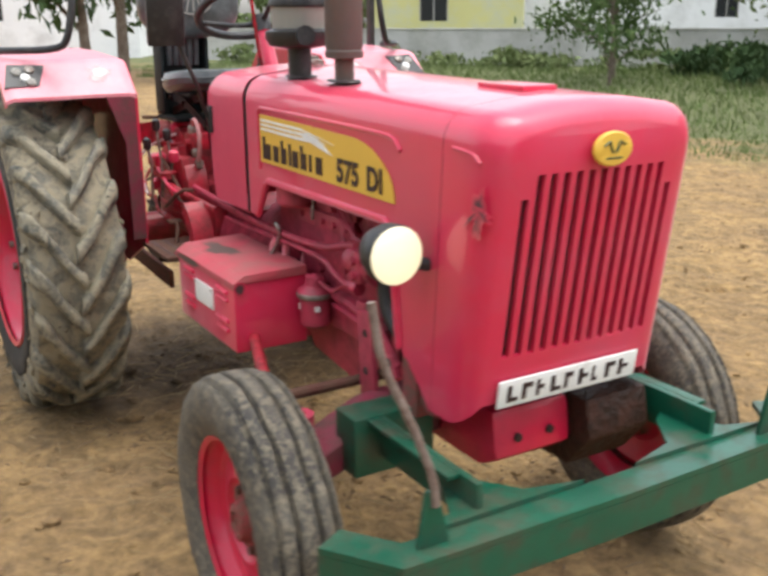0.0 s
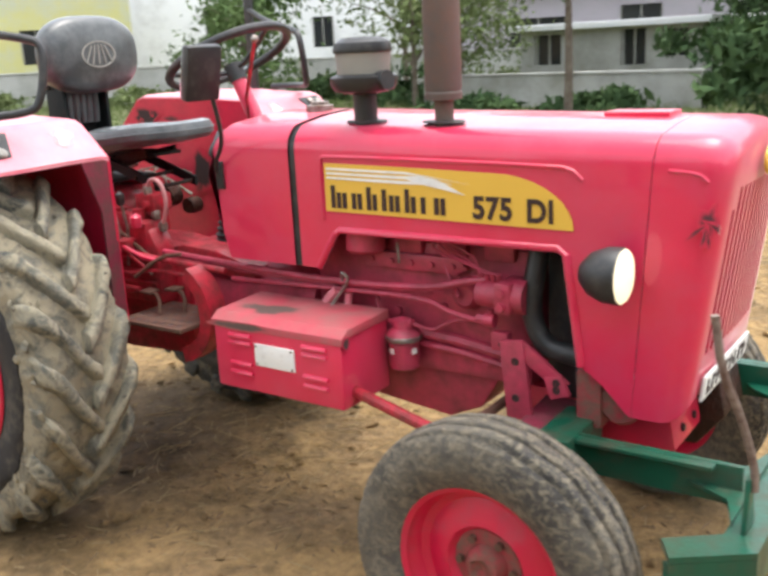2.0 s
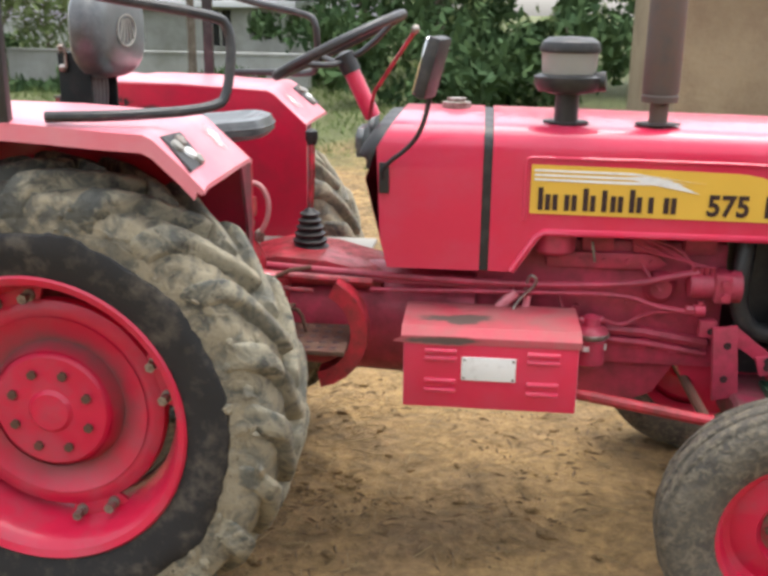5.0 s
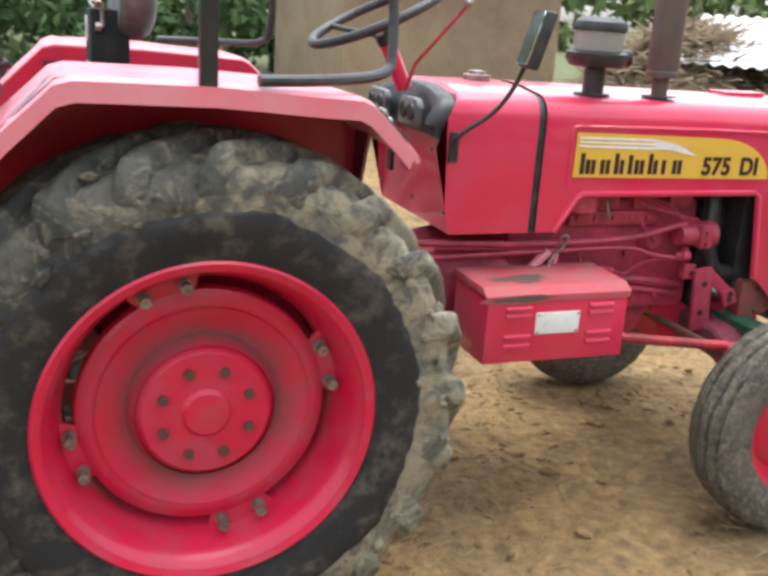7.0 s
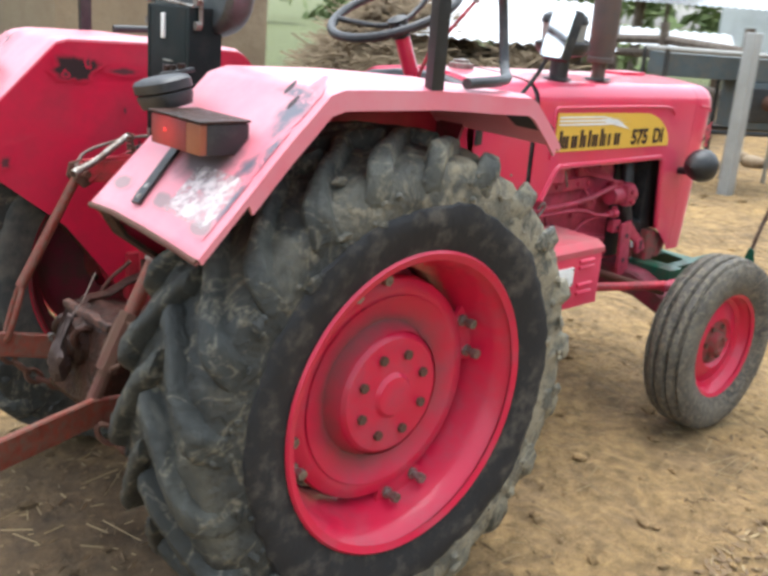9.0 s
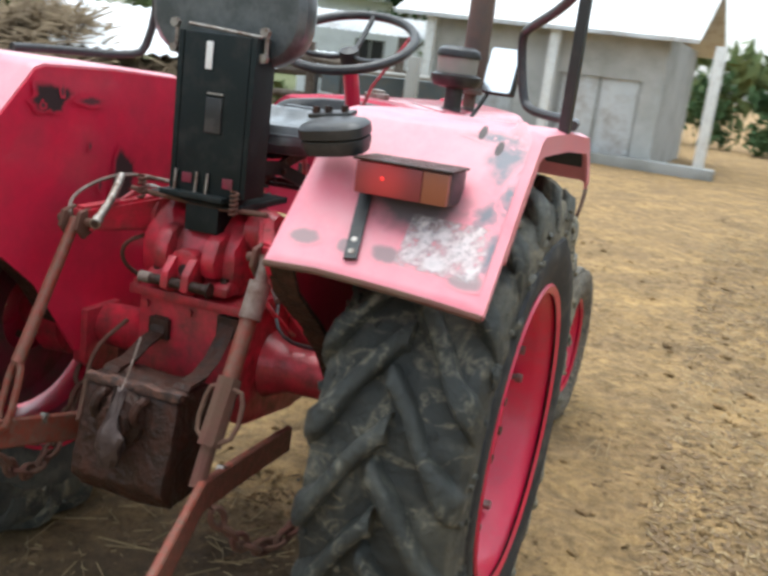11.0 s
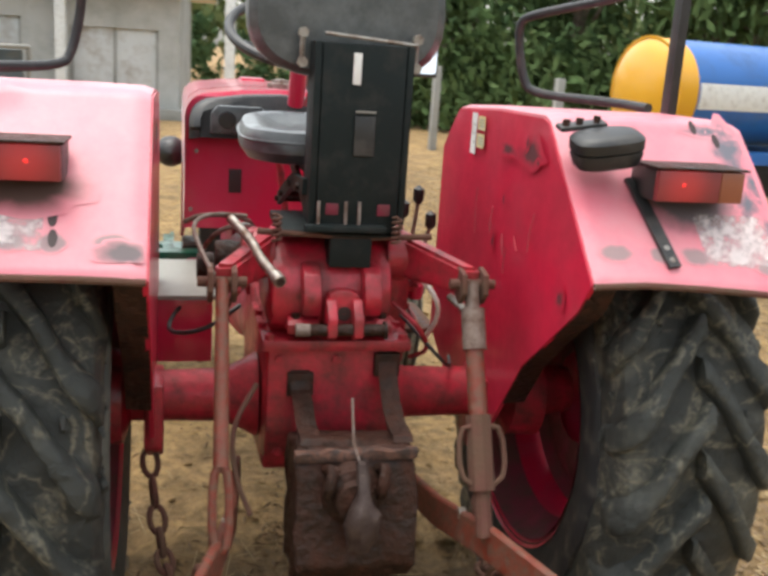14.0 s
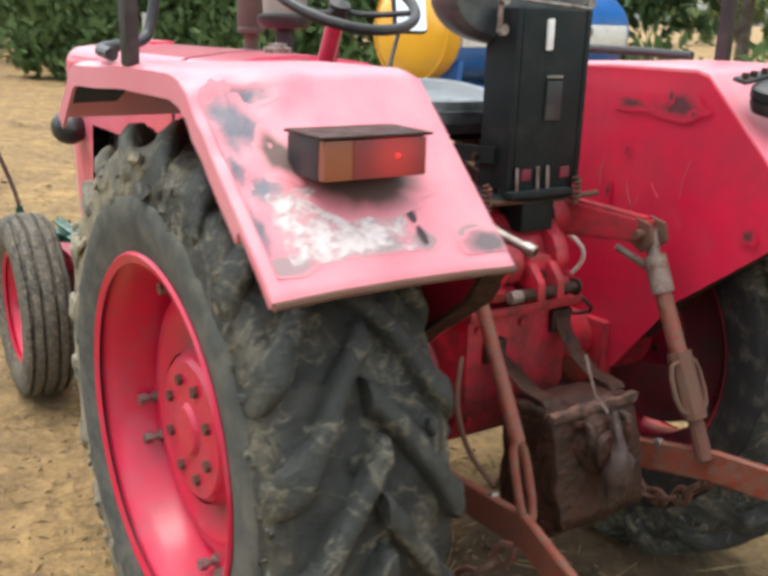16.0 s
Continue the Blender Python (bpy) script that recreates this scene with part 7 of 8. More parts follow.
bm = B()
lathe(bm, [(0.727, 0.052), (0.732, 0.056), (0.742, 0.056), (0.746, 0.052)], (1.445, -0.2, 0), "z", 28)
P("clamp_ring", bm, STEEL, filt, "dull metal clamp ring")
bm = B()
tube(bm, [(1.41, -0.2, 0.775), (1.36, -0.2, 0.79), (1.34, -0.18, 0.86)], 0.006, 8, rounds=2)
tube(bm, [(1.48, -0.2, 0.78), (1.54, -0.19, 0.76), (1.6, -0.18, 0.80), (1.7, -0.2, 0.82)], 0.006, 8, rounds=2)
P("fuel_line", bm, ENGINE, filt)
for k in range(4):
    bm = B()
    w = 2 * math.pi * k / 4 - 1.9
    block(bm, -0.008, 0.008, -0.002, 0.002, -0.008, 0.008, 0, Matrix.Translation((1.445 + 0.047 * math.cos(w), -0.2 + 0.047 * math.sin(w), 0.7)) @ Matrix.Rotation(w + math.pi / 2, 4, "Z"))
    P("label_bar", bm, WHITE, filt)
# Injection pump.
bm = B()
tube(bm, [(1.715, -0.215, 0.905), (1.785, -0.215, 0.905)], [0.036, 0.038], 18)
block(bm, 1.78, 1.83, -0.262, -0.15, 0.862, 0.95, 0.012)
tube(bm, [(1.828, -0.21, 0.905), (1.86, -0.21, 0.905)], 0.048, 20)
for z in (0.885, 0.925):
    bolt(bm, (1.805, -0.262, z), (0, -1, 0), 0.012, 0.014)
pump = P("injection_pump", bm, ENGINE, label="dusty red injection pump")
for k in range(4):
    bm = B()
    x = 1.725 + 0.018 * k
    tube(bm, [(x, -0.215, 0.93), (x, -0.225, 0.965)], 0.008, 8)
    tube(bm, [(x, -0.225, 0.96), (x - 0.05 - 0.08 * k, -0.19, 1.02), (1.3 + 0.14 * k, -0.17, 1.1)], 0.004, 6, rounds=2)
    P("injector_pipe", bm, ENGINE, pump)
bm = B()
tube(bm, [(1.71, -0.225, 0.832), (1.735, -0.225, 0.832)], 0.014, 6)
tube(bm, [(1.735, -0.225, 0.832), (1.765, -0.225, 0.832)], 0.019, 14)
tube(bm, [(1.752, -0.225, 0.832), (1.752, -0.225, 0.862)], 0.01, 8)
P("pump_union", bm, ENGINE, pump)
bm = B()
lathe(bm, [(-0.185, 0.001), (-0.185, 0.03), (-0.175, 0.042), (-0.15, 0.05)], (1.645, 0, 0.88), "y", 24)
P("timing_boss", bm, ENGINE, engine)
bm = B()
block(bm, 1.755, 1.805, -0.232, -0.2, 0.748, 0.802, 0.006)
lug_plate = P("lug_plate", bm, ENGINE, engine)
bm = B()
lathe(bm, [(-0.2325, 0.001), (-0.2328, 0.009), (-0.231, 0.01)], (1.787, 0, 0.768), "y", 12)
P("bolt_hole", bm, DARK, lug_plate)
bm = B()
slab(bm, [(1.3, 0.985), (1.62, 0.985), (1.66, 0.955), (1.62, 0.935), (1.3, 0.935)], "y", -0.178, -0.15, 0.008)
P("side_cover", bm, ENGINE, engine)
for k in range(5):
    bm = B()
    bolt(bm, (1.33 + 0.07 * k, -0.178, 0.96), (0, -1, 0), 0.009, 0.009)
    P("bolt", bm, ENGINE, engine)
bm = B()
tube(bm, [(1.3, -0.16, 1.13), (1.55, -0.165, 1.13), (1.8, -0.16, 1.12)], 0.03, 12)
P("manifold", bm, ENGINE, engine)
bm = B()
tube(bm, [(1.15, -0.2, 0.79), (1.18, -0.21, 0.83), (1.215, -0.21, 0.86)], 0.016, 10, rounds=1)
tube(bm, [(1.24, -0.2, 0.79), (1.25, -0.2, 0.85)], 0.012, 10)
P("wiring_sleeve", bm, RED_PALE, engine, "pale worn cable sleeve")
for k, pts in enumerate(([(0.45, -0.21, 0.915), (0.8, -0.215, 0.898), (1.25, -0.215, 0.885), (1.56, -0.215, 0.9), (1.66, -0.22, 0.93), (1.74, -0.22, 0.945)],
                         [(0.77, -0.21, 0.85), (1.2, -0.212, 0.862), (1.54, -0.212, 0.868), (1.62, -0.22, 0.835), (1.74, -0.23, 0.825)],
                         [(0.45, -0.2, 0.89), (0.8, -0.2, 0.878), (1.2, -0.2, 0.868)],
                         [(1.24, -0.21, 0.87), (1.25, -0.24, 0.93), (1.28, -0.23, 0.9), (1.22, -0.22, 0.84), (1.2, -0.24, 0.8)],
                         [(1.43, -0.19, 1.02), (1.44, -0.2, 0.96)], [(1.57, -0.17, 0.98), (1.6, -0.18, 0.92), (1.64, -0.2, 0.88)])):
    bm = B()
    tube(bm, pts, (0.011, 0.008, 0.007, 0.005, 0.004, 0.006)[k], 8, rounds=2)
    P("pipe", bm, (ENGINE, ENGINE, ENGINE, STEEL, STEEL, ENGINE)[k], engine)
# Radiator hose, radiator side and front brackets.
bm = B()
tube(bm, [(1.88, -0.17, 1.05), (1.87, -0.19, 0.96), (1.86, -0.2, 0.86), (1.9, -0.2, 0.77), (1.97, -0.19, 0.755), (2.06, -0.17, 0.735)], 0.028, 14, rounds=2)
P("radiator_hose", bm, BLACK, label="black rubber radiator hose")
bm = B()
block(bm, 1.99, 2.08, -0.21, 0.25, 0.68, 1.3, 0.01)
P("radiator", bm, BLACK, label="dark radiator core and shroud")
# Black block added to keep the gap behind the radiator dark.
bm = B()
block(bm, 1.875, 1.988, -0.13, 0.26, 0.6, 1.3, 0.02)
P("gap_filler", bm, BLACK, label="black filler block behind the radiator")
for x0, x1, za, zb in ((1.80, 1.85, 0.785, 0.575), (1.93, 1.96, 0.7, 0.66)):
    bm = B()
    slab(bm, [(x0 - 0.01, za), (x1 + 0.01, za + 0.01), (x1 + 0.035, zb), (x0 + 0.01, zb - 0.02)], "y", -0.25, -0.235, 0.003)
    br = P("bracket", bm, ENGINE, label="red drilled steel bracket")
    for u in (0.25, 0.75):
        bm = B()
        p = ((x0 + x1) / 2 + 0.012, -0.2505, za + (zb - za) * u)
        lathe(bm, [(0.0, 0.001), (-0.001, 0.011), (0.001, 0.012)], p, "y", 14)
        P("bolt_hole", bm, DARK, br)
bm = B()
slab(bm, [(1.86, 0.79), (1.99, 0.69), (1.96, 0.665), (1.85, 0.74)], "y", -0.245, -0.23, 0.003)
P("brace", bm, ENGINE, label="red slanting brace")
bm = B()
block(bm, 2.01, 2.08, -0.245, -0.18, 0.58, 0.735, 0.01)
lathe(bm, [(-0.235, 0.001), (-0.235, 0.05), (-0.225, 0.058), (-0.18, 0.058)], (2.125, 0, 0.655), "y", 24)
P("front_mount", bm, HUB, label="red cast front mounting")
bm = B()
slab(bm, [(1.72, 0.62), (2.22, 0.62), (2.24, 0.5), (2.17, 0.46), (1.8, 0.46)], "y", -0.12, 0.12, 0.02)
bolster = P("front_bolster", bm, RED_DEEP, label="mud-stained red front axle bolster")
for s in (-1, 1):
    bm = B()
    lathe(bm, [(2.241, 0.001), (2.24, 0.011), (2.22, 0.012)], (0, s * 0.05, 0.545), "x", 14)
    P("bolt_hole", bm, DARK, bolster)
# Solid dark block stands in for a plate and its shaded cavity.
bm = B()
slab(bm, [(2.05, 0.62), (2.28, 0.62), (2.3, 0.52), (2.22, 0.42), (2.05, 0.42)], "y", 0.125, 0.33, 0.012)
P("cavity_block", bm, OILY, label="dark block for the shaded, oily cavity beside the bolster")
bm = B()
rings = []
for y, z, h in ((-0.52, 0.44, 0.04), (-0.3, 0.53, 0.05), (0.0, 0.55, 0.06), (0.3, 0.53, 0.05), (0.52, 0.44, 0.04)):
    rings.append([(1.86, y, z - h), (2.0, y, z - h), (2.0, y, z + h), (1.86, y, z + h)])
loft(bm, rings)
bmesh.ops.bevel(bm, geom=bm.edges[:], offset=0.01, segments=1, affect="EDGES", clamp_overlap=True)
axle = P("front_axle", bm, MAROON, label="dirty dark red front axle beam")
for s in (-1, 1):
    bm = B()
    tube(bm, [(1.94, s * 0.5, 0.33), (1.94, s * 0.5, 0.6)], 0.04, 16)
    tube(bm, [(1.94, s * 0.5, 0.372), (1.94, s * 0.62, 0.372)], 0.035, 14)
    block(bm, 1.74, 1.95, s * 0.5 - 0.02, s * 0.5 + 0.02, 0.575, 0.605, 0.006)
    P("steering_knuckle", bm, ENGINE, axle)
bm = B()
tube(bm, [(1.755, -0.5, 0.6), (1.7, -0.48, 0.6), (1.15, -0.3, 0.62)], 0.017, 10)
P("drag_link", bm, RED_CAST, axle, "red steering drag link")
bm = B()
tube(bm, [(1.755, -0.5, 0.57), (1.755, 0.5, 0.57)], 0.015, 10)
P("tie_rod", bm, RUST, axle)
# Footplate, curved guard and pedals on the near side, tool box on the other.
bm = B()
block(bm, 0.42, 0.72, -0.42, -0.17, 0.705, 0.72, 0.004)
foot = P("footplate", bm, RUST, label="rusty perforated footplate")
for i in range(7):
    for j in range(5):
        bm = B()
        lathe(bm, [(0.7205, 0.001), (0.7206, 0.011), (0.7195, 0.012)], (0.455 + 0.038 * i, -0.39 + 0.048 * j, 0), "z", 8)
        P("foot_hole", bm, DARK, foot)
bm = B()
rings = []
for k in range(11):
    a = radians(62 - 14 * k)
    for_r = ((0.178, -0.335), (0.178, -0.26), (0.128, -0.26), (0.128, -0.335))
    rings.append([(0.6 + r * math.cos(a), y, 0.745 + r * math.sin(a)) for r, y in for_r])
loft(bm, rings)
P("curved_guard", bm, RED_CAST, foot, "red bent steel guard band")
for y, x in ((-0.3, 0.5), (-0.24, 0.56)):
    bm = B()
    tube(bm, [(x - 0.04, y, 0.79), (x, y, 0.78), (x + 0.02, y - 0.02, 0.722)], 0.007, 8, rounds=1)
    block(bm, x - 0.07, x - 0.02, y - 0.025, y + 0.025, 0.788, 0.798, 0.003)
    P("pedal", bm, RUST, foot, "rusty steel pedal")
bm = B()
block(bm, 0.3, 0.7, 0.26, 0.42, 0.66, 0.84, 0.008)
tool = P("tool_box", bm, RED, label="red tool box with a dusty lid")
bm = B()
block(bm, 0.28, 0.72, 0.25, 0.43, 0.842, 0.856, 0.004)
P("lid", bm, GREY, tool, "pale dusty lid")
bm = B()
tube(bm, [(0.1, 0.2, 0.88), (0.05, 0.3, 0.82), (0.2, 0.4, 0.78), (0.4, 0.3, 0.85)], 0.006, 8, rounds=2)
P("hose", bm, BLACK, gearbox)

# Rear-view mirror on a bent stalk.
bm = B()
tube(bm, [(0.815, -0.262, 1.19), (0.81, -0.285, 1.24), (0.9, -0.33, 1.31), (0.935, -0.37, 1.38), (0.952, -0.41, 1.47)], 0.007, 8, rounds=2)
block(bm, 0.8, 0.83, -0.272, -0.26, 1.16, 1.25, 0.004)
mirror = P("mirror_stalk", bm, BLACK, label="thin bent black mirror stalk")
tilt = Matrix.Translation((0.945, -0.443, 1.532)) @ Matrix.Rotation(radians(-13), 4, "Z") @ Matrix.Rotation(radians(15), 4, "Y")
bm = B()
block(bm, -0.006, 0.03, -0.058, 0.058, -0.08, 0.08, 0.012, tilt)
P("mirror_housing", bm, BLACK, mirror, "dull black mirror housing")
bm = B()
out = []
for cx, cz, a0 in ((0.041, 0.063, 0), (-0.041, 0.063, 90), (-0.041, -0.063, 180), (0.041, -0.063, 270)):
    out += [(cx + 0.012 * math.cos(radians(a0 + d)), cz + 0.012 * math.sin(radians(a0 + d))) for d in (0, 30, 60, 90)]
slab(bm, out, "x", -0.0095, -0.0065)
bmesh.ops.transform(bm, matrix=tilt, verts=bm.verts)
P("mirror_glass", bm, MIRROR, mirror, "clean mirror glass")

# Seat column fittings.
for y in (-0.142, 0.105):
    bm = B()
    tube(bm, [(-0.17, y, 1.55), (-0.17, y, 1.49)], 0.006, 8)
    for z in (1.55, 1.49):
        bolt(bm, (-0.176, y, z), (-1, 0, 0), 0.012, 0.012)
    P("hinge", bm, STEEL, column)
bm = B()
tube(bm, [(-0.19, -0.14, 1.538), (-0.19, 0.06, 1.552)], 0.004, 8)
P("cross_rod", bm, STEEL, column)
bm = B()
block(bm, -0.2, 0.05, -0.13, 0.14, 1.118, 1.135, 0.004)
block(bm, -0.23, -0.2, -0.09, 0.09, 1.135, 1.15, 0.004)
P("slide_plate", bm, COLUMN, column)
for y in (-0.095, 0.085):
    bm = B()
    loft(bm, [[(x, y - 0.006, z), (x, y + 0.006, z), (x, y + 0.006, z + 0.036), (x, y - 0.006, z + 0.036)] for x, z in ((-0.16, 1.205), (0.05, 1.19), (0.2, 1.145), (0.34, 1.1))])
    P("slide_rail", bm, COLUMN, column, "slanted black seat rail")
    bm = B()
    loft(bm, [[(x, y * 0.8 - 0.005, z), (x, y * 0.8 + 0.005, z), (x, y * 0.8 + 0.005, z + 0.03), (x, y * 0.8 - 0.005, z + 0.03)] for x, z in ((-0.15, 1.13), (0.12, 1.2), (0.26, 1.225))])
    P("scissor_arm", bm, OILY, column)
for x, z in ((-0.1, 1.215), (0.06, 1.2), (0.22, 1.15), (0.32, 1.12)):
    bm = B()
    tube(bm, [(x, -0.11, z), (x, 0.1, z)], 0.008, 10)
    P("cross_rod", bm, OILY, column)
bm = B()
block(bm, 0.06, 0.3, -0.07, 0.06, 1.226, 1.24, 0.004)
P("seat_pan", bm, COLUMN, column)
bm = B()
tube(bm, [(0.3, -0.06, 1.1), (0.36, -0.14, 1.07), (0.3, -0.2, 1.04), (0.16, -0.2, 1.06)], 0.006, 8, rounds=2)
P("cable", bm, BLACK, column)
for y in (-0.115, 0.15):
    bm = B()
    pts = [(-0.215 + 0.009 * math.cos(w), y + 0.009 * math.sin(w), 1.11 + 0.0018 * w) for w in (0.8 * k for k in range(44))]
    tube(bm, pts, 0.0035, 6)
    P("coil_spring", bm, RUST, column)
bm = B()
tube(bm, [(-0.2, -0.2, 1.125), (-0.19, -0.05, 1.118), (-0.2, 0.19, 1.13)], 0.007, 8)
P("adjuster_rod", bm, RUST, column)
for k, pts in enumerate(([(-0.1, 0.19, 1.0), (-0.16, 0.24, 0.97), (-0.12, 0.26, 0.9), (-0.02, 0.24, 0.84)], [(0.0, 0.17, 1.08), (-0.1, 0.2, 1.13), (-0.05, 0.27, 1.1), (0.08, 0.3, 1.02)],
                         [(-0.2, 0.18, 0.78), (-0.26, 0.24, 0.7), (-0.3, 0.23, 0.6), (-0.36, 0.2, 0.54)], [(-0.12, -0.14, 0.95), (-0.17, -0.2, 0.9), (-0.12, -0.24, 0.83), (-0.02, -0.22, 0.78)])):
    bm = B()
    tube(bm, pts, 0.006, 8, rounds=2)
    P("pipe", bm, (RUST, STEEL, RUST, RED_CAST)[k], lift)
for x, y, z, r in ((0.02, 0.24, 1.02, 0.045), (0.1, 0.28, 0.98, 0.035)):
    bm = B()
    lathe(bm, [(y - 0.03, 0.001), (y - 0.03, r * 0.9), (y, r), (y + 0.03, r * 0.9), (y + 0.03, 0.001)], (x, 0, z), "y", 18)
    P("hydraulic_fitting", bm, OILY, lift, "dark greasy fitting")
for y in (-0.03, 0.0, 0.06):
    bm = B()
    tube(bm, [(-0.21, y, 1.14), (-0.205, y, 1.2)], 0.004, 6)
    P("spring_pin", bm, STEEL, column)
for y, mat in ((-0.085, MAROON), (0.03, MAROON)):
    bm = B()
    block(bm, -0.204, -0.2, y - 0.014, y + 0.014, 1.17, 1.195, 0.002)
    P("tag", bm, mat, column)
bm = B()
block(bm, -0.206, -0.2, -0.055, -0.012, 1.392, 1.396)
P("slot", bm, GREY, column)
bm = B()
block(bm, -0.206, -0.2, -0.055, -0.01, 1.3, 1.385, 0.002)
P("cover_plate", bm, BLACK, column)
bm = B()
block(bm, -0.136, -0.131, 0.06, 0.11, 1.69, 1.72, 0.001)
P("teal_tag", bm, GREEN, back, "teal paper tag")
# Emblem bars on the backrest.
for k in range(5):
    bm = B()
    y = -0.05 + 0.025 * k
    block(bm, -0.031, -0.026, -0.003, 0.003, -0.036, 0.036, 0, Matrix.Translation((0, y * 0.9, 1.6)) @ Matrix.Rotation(radians(-26 + 13 * k), 4, "X"))
    P("emblem_bar", bm, GREY, back)


# ---- wear on the mudguards ----
def slope(s, y, z, lift=0.0):
    """A point on the sloping rear face of a mudguard."""
    x = -0.315 - (1.402 - z) / 0.28 * 0.291
    p = dented(s, x, s * min(y, 0.838), z + 0.008)
    return p + Vector((-0.684, 0, 0.73)) * (lift + 0.0004)


def patch(name, centre, size, mat, parent, put, seed, label="", turn=0.0, n=28, rag=0.72):
    """An irregular thin blot laid on a surface by put(u, v)."""
    rng = random.Random(seed)
    w = [rng.uniform(rag, 1.12) for _ in range(n)]
    w = [(w[i - 1] + w[i] + w[(i + 1) % n]) / 3 for i in range(n)]
    c, s = math.cos(turn), math.sin(turn)
    bm = B()
    fade = bm.verts.layers.float.new("fade")
    mid = bm.verts.new(put(*centre))
    mid[fade] = 1.0
    rings = []
    for f in (0.35, 0.7, 1.0):
        ring = []
        for i in range(n):
            a = 2 * math.pi * i / n
            u, v = 1.25 * f * size[0] * w[i] * math.cos(a), 1.25 * f * size[1] * w[i] * math.sin(a)
            q = bm.verts.new(put(centre[0] + c * u - s * v, centre[1] + s * u + c * v))
            q[fade] = 1 - f
            ring.append(q)
        rings.append(ring)
    for i in range(n):
        j = (i + 1) % n
        bm.faces.new((mid, rings[0][i], rings[0][j]))
        for r0, r1 in zip(rings, rings[1:]):
            bm.faces.new((r0[i], r1[i], r1[j], r0[j]))
    return P(name, bm, mat, parent, label)


def worn_label(centre, half, parent, put):
    """A square-cornered label, worn through and frayed at its edges."""
    bm = B()
    fade = bm.verts.layers.float.new("fade")
    nu, nv = 14, 8
    grid = {}
    for i in range(nu + 1):
        for j in range(nv + 1):
            u, v = 2 * i / nu - 1, 2 * j / nv - 1
            q = bm.verts.new(put(centre[0] + half[0] * u, centre[1] + half[1] * v))
            q[fade] = 0.66 - 0.34 * max(abs(u), abs(v)) ** 5 + 0.22 * noise.noise((u * 2.3, v * 2.3, centre[0] * 9))
            grid[i, j] = q
    for i in range(nu):
        for j in range(nv):
            bm.faces.new((grid[i, j], grid[i + 1, j], grid[i + 1, j + 1], grid[i, j + 1]))
    return P("worn_label", bm, CHALK, parent, "worn white label, half flaked off")


for i, s in enumerate((-1, 1)):
    g = guards[i]
    patch("grease_smear", (0.65, 1.252), (0.12, 0.045), GREASE, g, lambda u, v: slope(s, u, v, 0.0002), 13 + i, "grey smear below the lamp")
    if s > 0:
        patch("dust_smear", (0.625, 1.25), (0.115, 0.05), SOOT, g, lambda u, v: slope(s, u, v, 0.0011), 17, "brown dusty smear below the lamp", rag=0.5)
        patch("dust_smear", (0.75, 1.3), (0.035, 0.042), SOOT, g, lambda u, v: slope(s, u, v, 0.0013), 21, "dark smear beside the lamp", rag=0.5)
        patch("dust_smear", (0.44, 1.15), (0.06, 0.022), GREASE, g, lambda u, v: slope(s, max(u, 0.415), max(v, 1.137), 0.0012), 19, "grey dust on the corner", rag=0.5)
    for j, (y, z, a, b) in enumerate(((0.80, 1.35, 0.055, 0.065), (0.80, 1.255, 0.04, 0.03), (0.77, 1.388, 0.07, 0.016), (0.83, 1.29, 0.025, 0.04), (0.835, 1.2, 0.018, 0.05))):
        patch("scrape", (y, z), (a, b), BARE_FENDER, g, lambda u, v: slope(s, u, v, 0.0003), 20 + 5 * i + j, "bare scraped patch", rag=0.35)
    for j, (y, z, a) in enumerate(((0.47, 1.165, 0.034), (0.64, 1.165, 0.032), (0.81, 1.155, 0.042), (0.565, 1.163, 0.024))):
        patch("rust_spot", (y, z), (a, 0.014), OVAL, g, lambda u, v: slope(s, u, v, 0.0004), 40 + 5 * i + j, "oval grey stain")
    worn_label((0.745, 1.195) if s < 0 else (0.695, 1.2), (0.082, 0.042) if s < 0 else (0.112, 0.048), g, lambda u, v: slope(s, u, v, 0.0007))
    for y, z in ((0.565, 1.17), (0.568, 1.2)) if s > 0 else ((0.735, 1.395), (0.78, 1.37)):
        patch("bolt_hole", (y, z), (0.007, 0.012), DARK, g, lambda u, v: slope(s, u, v, 0.0008), 60 + i, "dark bolt hole", n=12)
    # inner panel: holes and grime
    side = lambda u, v: Vector((u, s * (0.405 - 0.0042), v))
    spots = ((-0.25, 1.325, 0.095, 0.042), (0.05, 1.1, 0.075, 0.088), (-0.48, 1.055, 0.024, 0.026), (-0.1, 1.32, 0.07, 0.02), (-0.05, 1.09, 0.012, 0.03), (-0.1, 1.2, 0.008, 0.016), (-0.29, 1.31, 0.014, 0.014), (-0.22, 1.345, 0.012, 0.025))
    for j, (x, z, a, b) in enumerate(spots):
        if s < 0 and j == 1:
            continue
        patch("grime_spot", (x, z), (a, b), PANEL_OIL if s > 0 and j < 2 else GRIME_DEEP, g, lambda u, v: side(u, v) + Vector((0, -s * 0.0002 * j, 0)), 70 + 10 * i + j, "dark oily spot", rag=0.4)
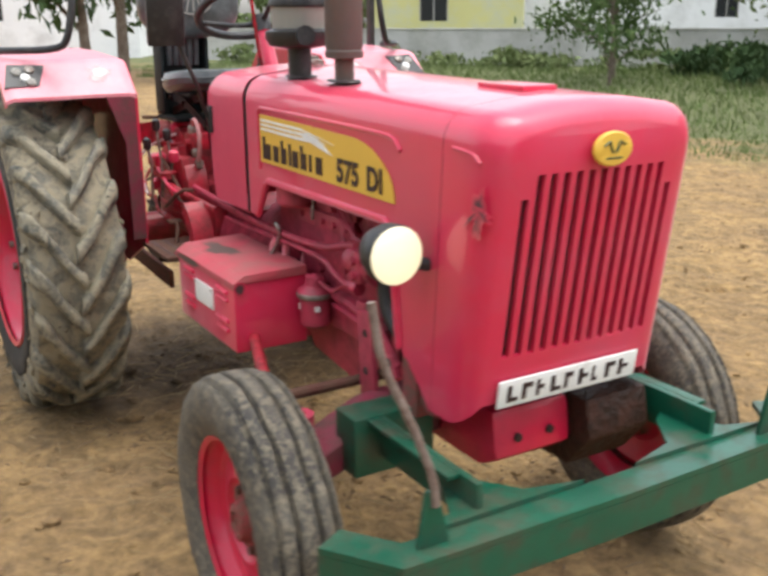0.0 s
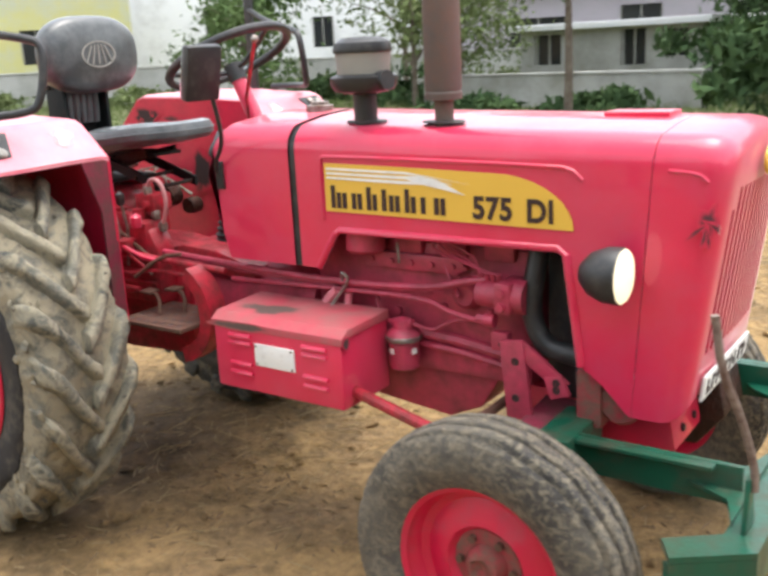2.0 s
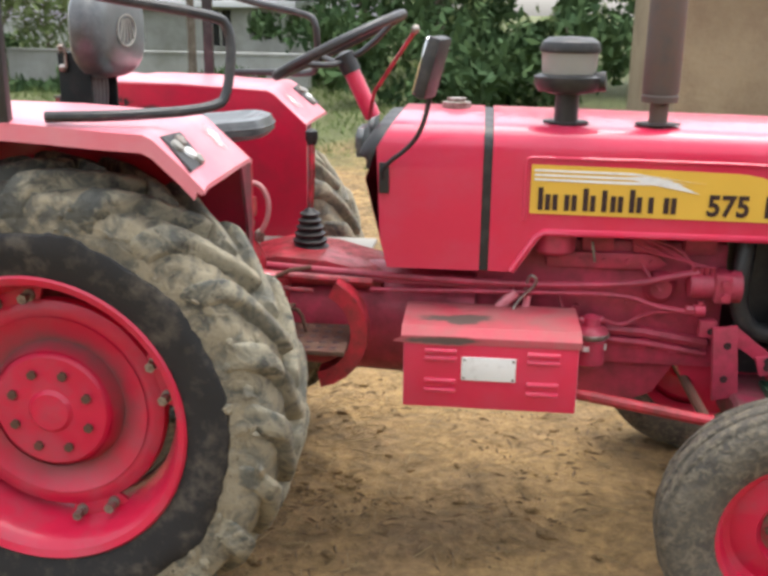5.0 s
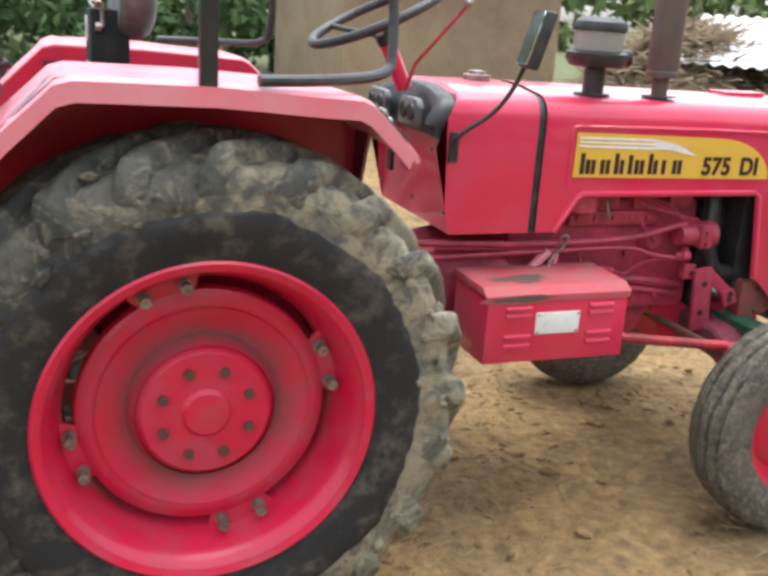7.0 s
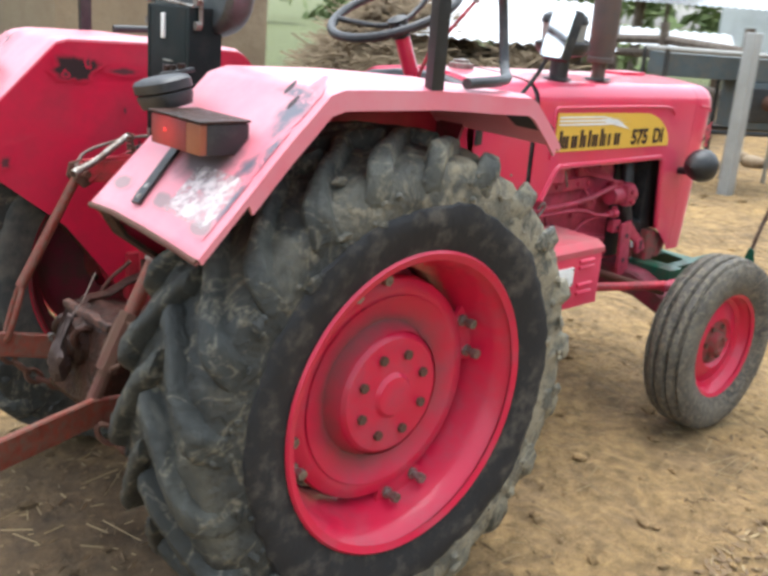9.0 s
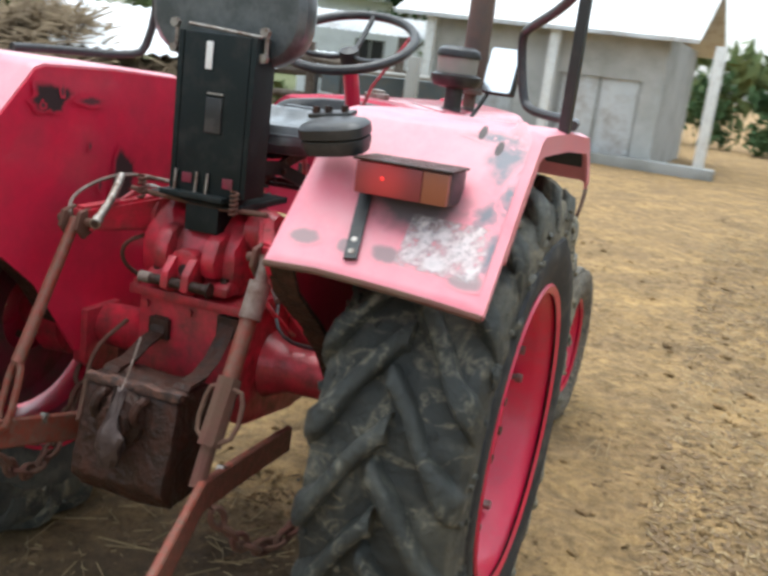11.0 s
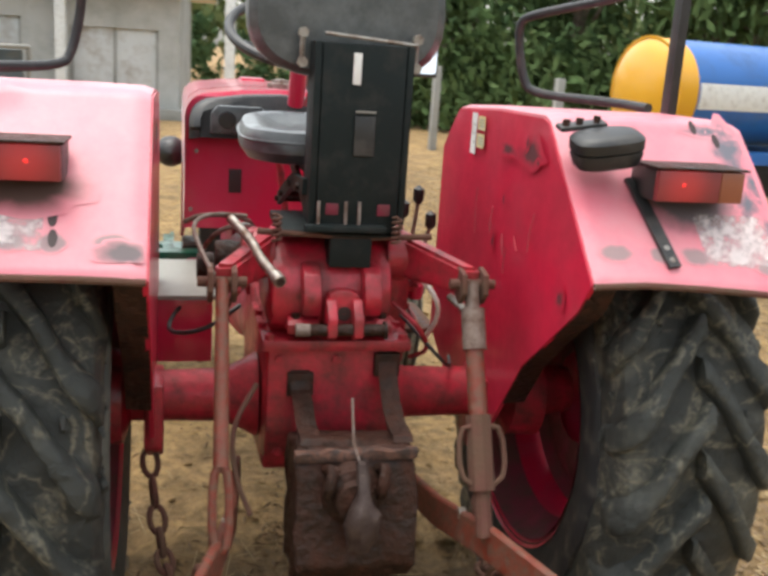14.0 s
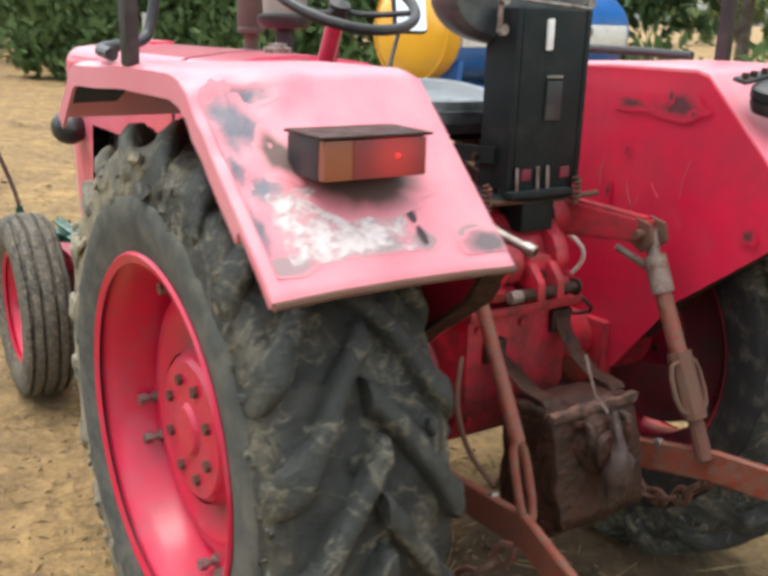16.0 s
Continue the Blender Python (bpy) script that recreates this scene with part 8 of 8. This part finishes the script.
# Slotted dark bracket left on one mudguard, stickers on its inner side.
bm = B()
a, b = slope(-1, 0.545, 1.29, 0.006), slope(-1, 0.582, 1.142, 0.006)
d = (b - a).normalized()
nrm = Vector((-0.684, 0, 0.73))
w = d.cross(nrm).normalized() * 0.013
rings = [[p + w + nrm * 0.004, p - w + nrm * 0.004, p - w - nrm * 0.004, p + w - nrm * 0.004] for p in (a, a.lerp(b, 0.5), b)]
loft(bm, rings)
bar = P("lamp_bracket", bm, BLACK, guards[0], "slotted black steel strip")
for u in (0.8, 0.93):
    bm = B()
    lathe(bm, [(0.0, 0.001), (0.0, 0.006), (-0.004, 0.007)], (0, 0, 0), "z", 12)
    bmesh.ops.transform(bm, matrix=Matrix.Translation(a.lerp(b, u) + nrm * 0.0052) @ nrm.to_track_quat("Z", "Y").to_matrix().to_4x4(), verts=bm.verts)
    P("slot", bm, STEEL, bar)
for x0, x1, z0, z1, mat, tag in ((0.145, 0.185, 1.28, 1.385, WHITE, "white paper sticker"), (0.08, 0.135, 1.345, 1.38, PALE_PAPER, "pale yellow paper sticker"), (0.08, 0.135, 1.3, 1.335, PALE_PAPER, "pale yellow paper sticker")):
    bm = B()
    block(bm, x0, x1, -0.3985, -0.3975, z0, z1)
    P("sticker", bm, mat, guards[0], tag)
    for k in range(3):
        bm = B()
        z = z1 - (z1 - z0) * (0.28 + 0.22 * k)
        block(bm, x0 + 0.006, x1 - 0.006 - 0.006 * k, -0.3974, -0.3968, z - 0.0015, z + 0.0015)
        P("print_line", bm, GREY, guards[0])
# Pale scratches down the panel.
for x, z, dx, dz in ((-0.11, 1.12, -0.02, -0.05), (-0.15, 1.09, 0.012, -0.06), (-0.19, 1.13, -0.025, -0.03), (-0.03, 1.17, 0.01, -0.07), (0.1, 1.2, -0.006, -0.12), (-0.3, 1.2, 0.02, -0.09)):
    bm = B()
    tube(bm, [(x, -0.3997, z), (x + dx * 0.6 + 0.006, -0.3997, z + dz * 0.5), (x + dx, -0.3997, z + dz)], 0.0013, 5)
    P("scratch", bm, DUSTY_RED, guards[0])
# Front indicator recess and round sticker on the front slope of each mudguard.
for i, s in enumerate((-1, 1)):
    g = guards[i]
    def front(u, v, up=0.0):
        x, z = 0.345 + v * 0.09, 1.378 - v * 0.083
        return Vector((x + up * 0.68, s * u, z + 0.008 + up * 0.73))
    bm = B()
    corners = ((0.70, 0.12), (0.825, 0.06), (0.85, 0.94), (0.735, 0.9))
    ring = [front(u, v, 0.004) for u, v in corners]
    low = [front(u, v, -0.01) for u, v in corners]
    loft(bm, [low, ring])
    lamp = P("side_lamp", bm, BLACK, g, "broken front side lamp with a black base")
    for u, v, mat in ((0.755, 0.3, STEEL), (0.775, 0.62, WHITE), (0.8, 0.38, GREY), (0.76, 0.78, GREY)):
        bm = B()
        lathe(bm, [(0.0, 0.018), (0.008, 0.016), (0.014, 0.001)], (0, 0, 0), "z", 12)
        bmesh.ops.transform(bm, matrix=Matrix.Translation(front(u, v, 0.004)) @ Vector((0.68, 0, 0.73)).to_track_quat("Z", "Y").to_matrix().to_4x4(), verts=bm.verts)
        P("lamp_socket", bm, mat, lamp)
    patch("round_sticker", (0.52, 0.5), (0.045, 0.36), CHALK, g, lambda u, v: front(u, v, 0.003), 90 + i, "worn white round sticker")
# Scrapes on the lid of the battery box and oil stain on the nose.
patch("bare_patch", (1.03, -0.34), (0.14, 0.06), BARE_LID, box, lambda u, v: Vector((u, v, 0.815 + (v + 0.2) * 0.034 + 0.0006)), 95, "bare scraped patch", rag=0.3)
patch("bare_patch", (1.0, 0.776), (0.12, 0.012), BARE_LID, box, lambda u, v: Vector((u, -0.4383, v)), 96, "bare scraped edge")
patch("bare_patch", (-0.42, 0.77), (0.016, 0.018), GRIME, box, lambda u, v: Vector((1.396, u, v)), 97, "chipped corner")
on_nose = lambda u, v: Vector((min(u, 2.386) + (min(u, 2.386) - 2.05) / 0.34 * (v - 1.3) * 0.14, -0.2638, v)) if u <= 2.386 else Vector((nose_x(-0.24, v) + 0.002, -0.2638 + (u - 2.386), v))
rng = random.Random(5)
patch("oil_stain", (2.358, 1.15), (0.03, 0.055), SPLASH, nose, on_nose, 98, "dark greasy blot", rag=0.25)
for k in range(6):
    a = rng.uniform(0, 6.28)
    patch("oil_splash", (2.355 + 0.026 * math.cos(a), 1.16 + 0.045 * math.sin(a)), (0.034, 0.007), SPLASH, nose, lambda u, v: on_nose(u, v) + Vector((0.0002 * k, -0.0003 * (k + 1), 0)), 110 + k, "", turn=a, rag=0.3)
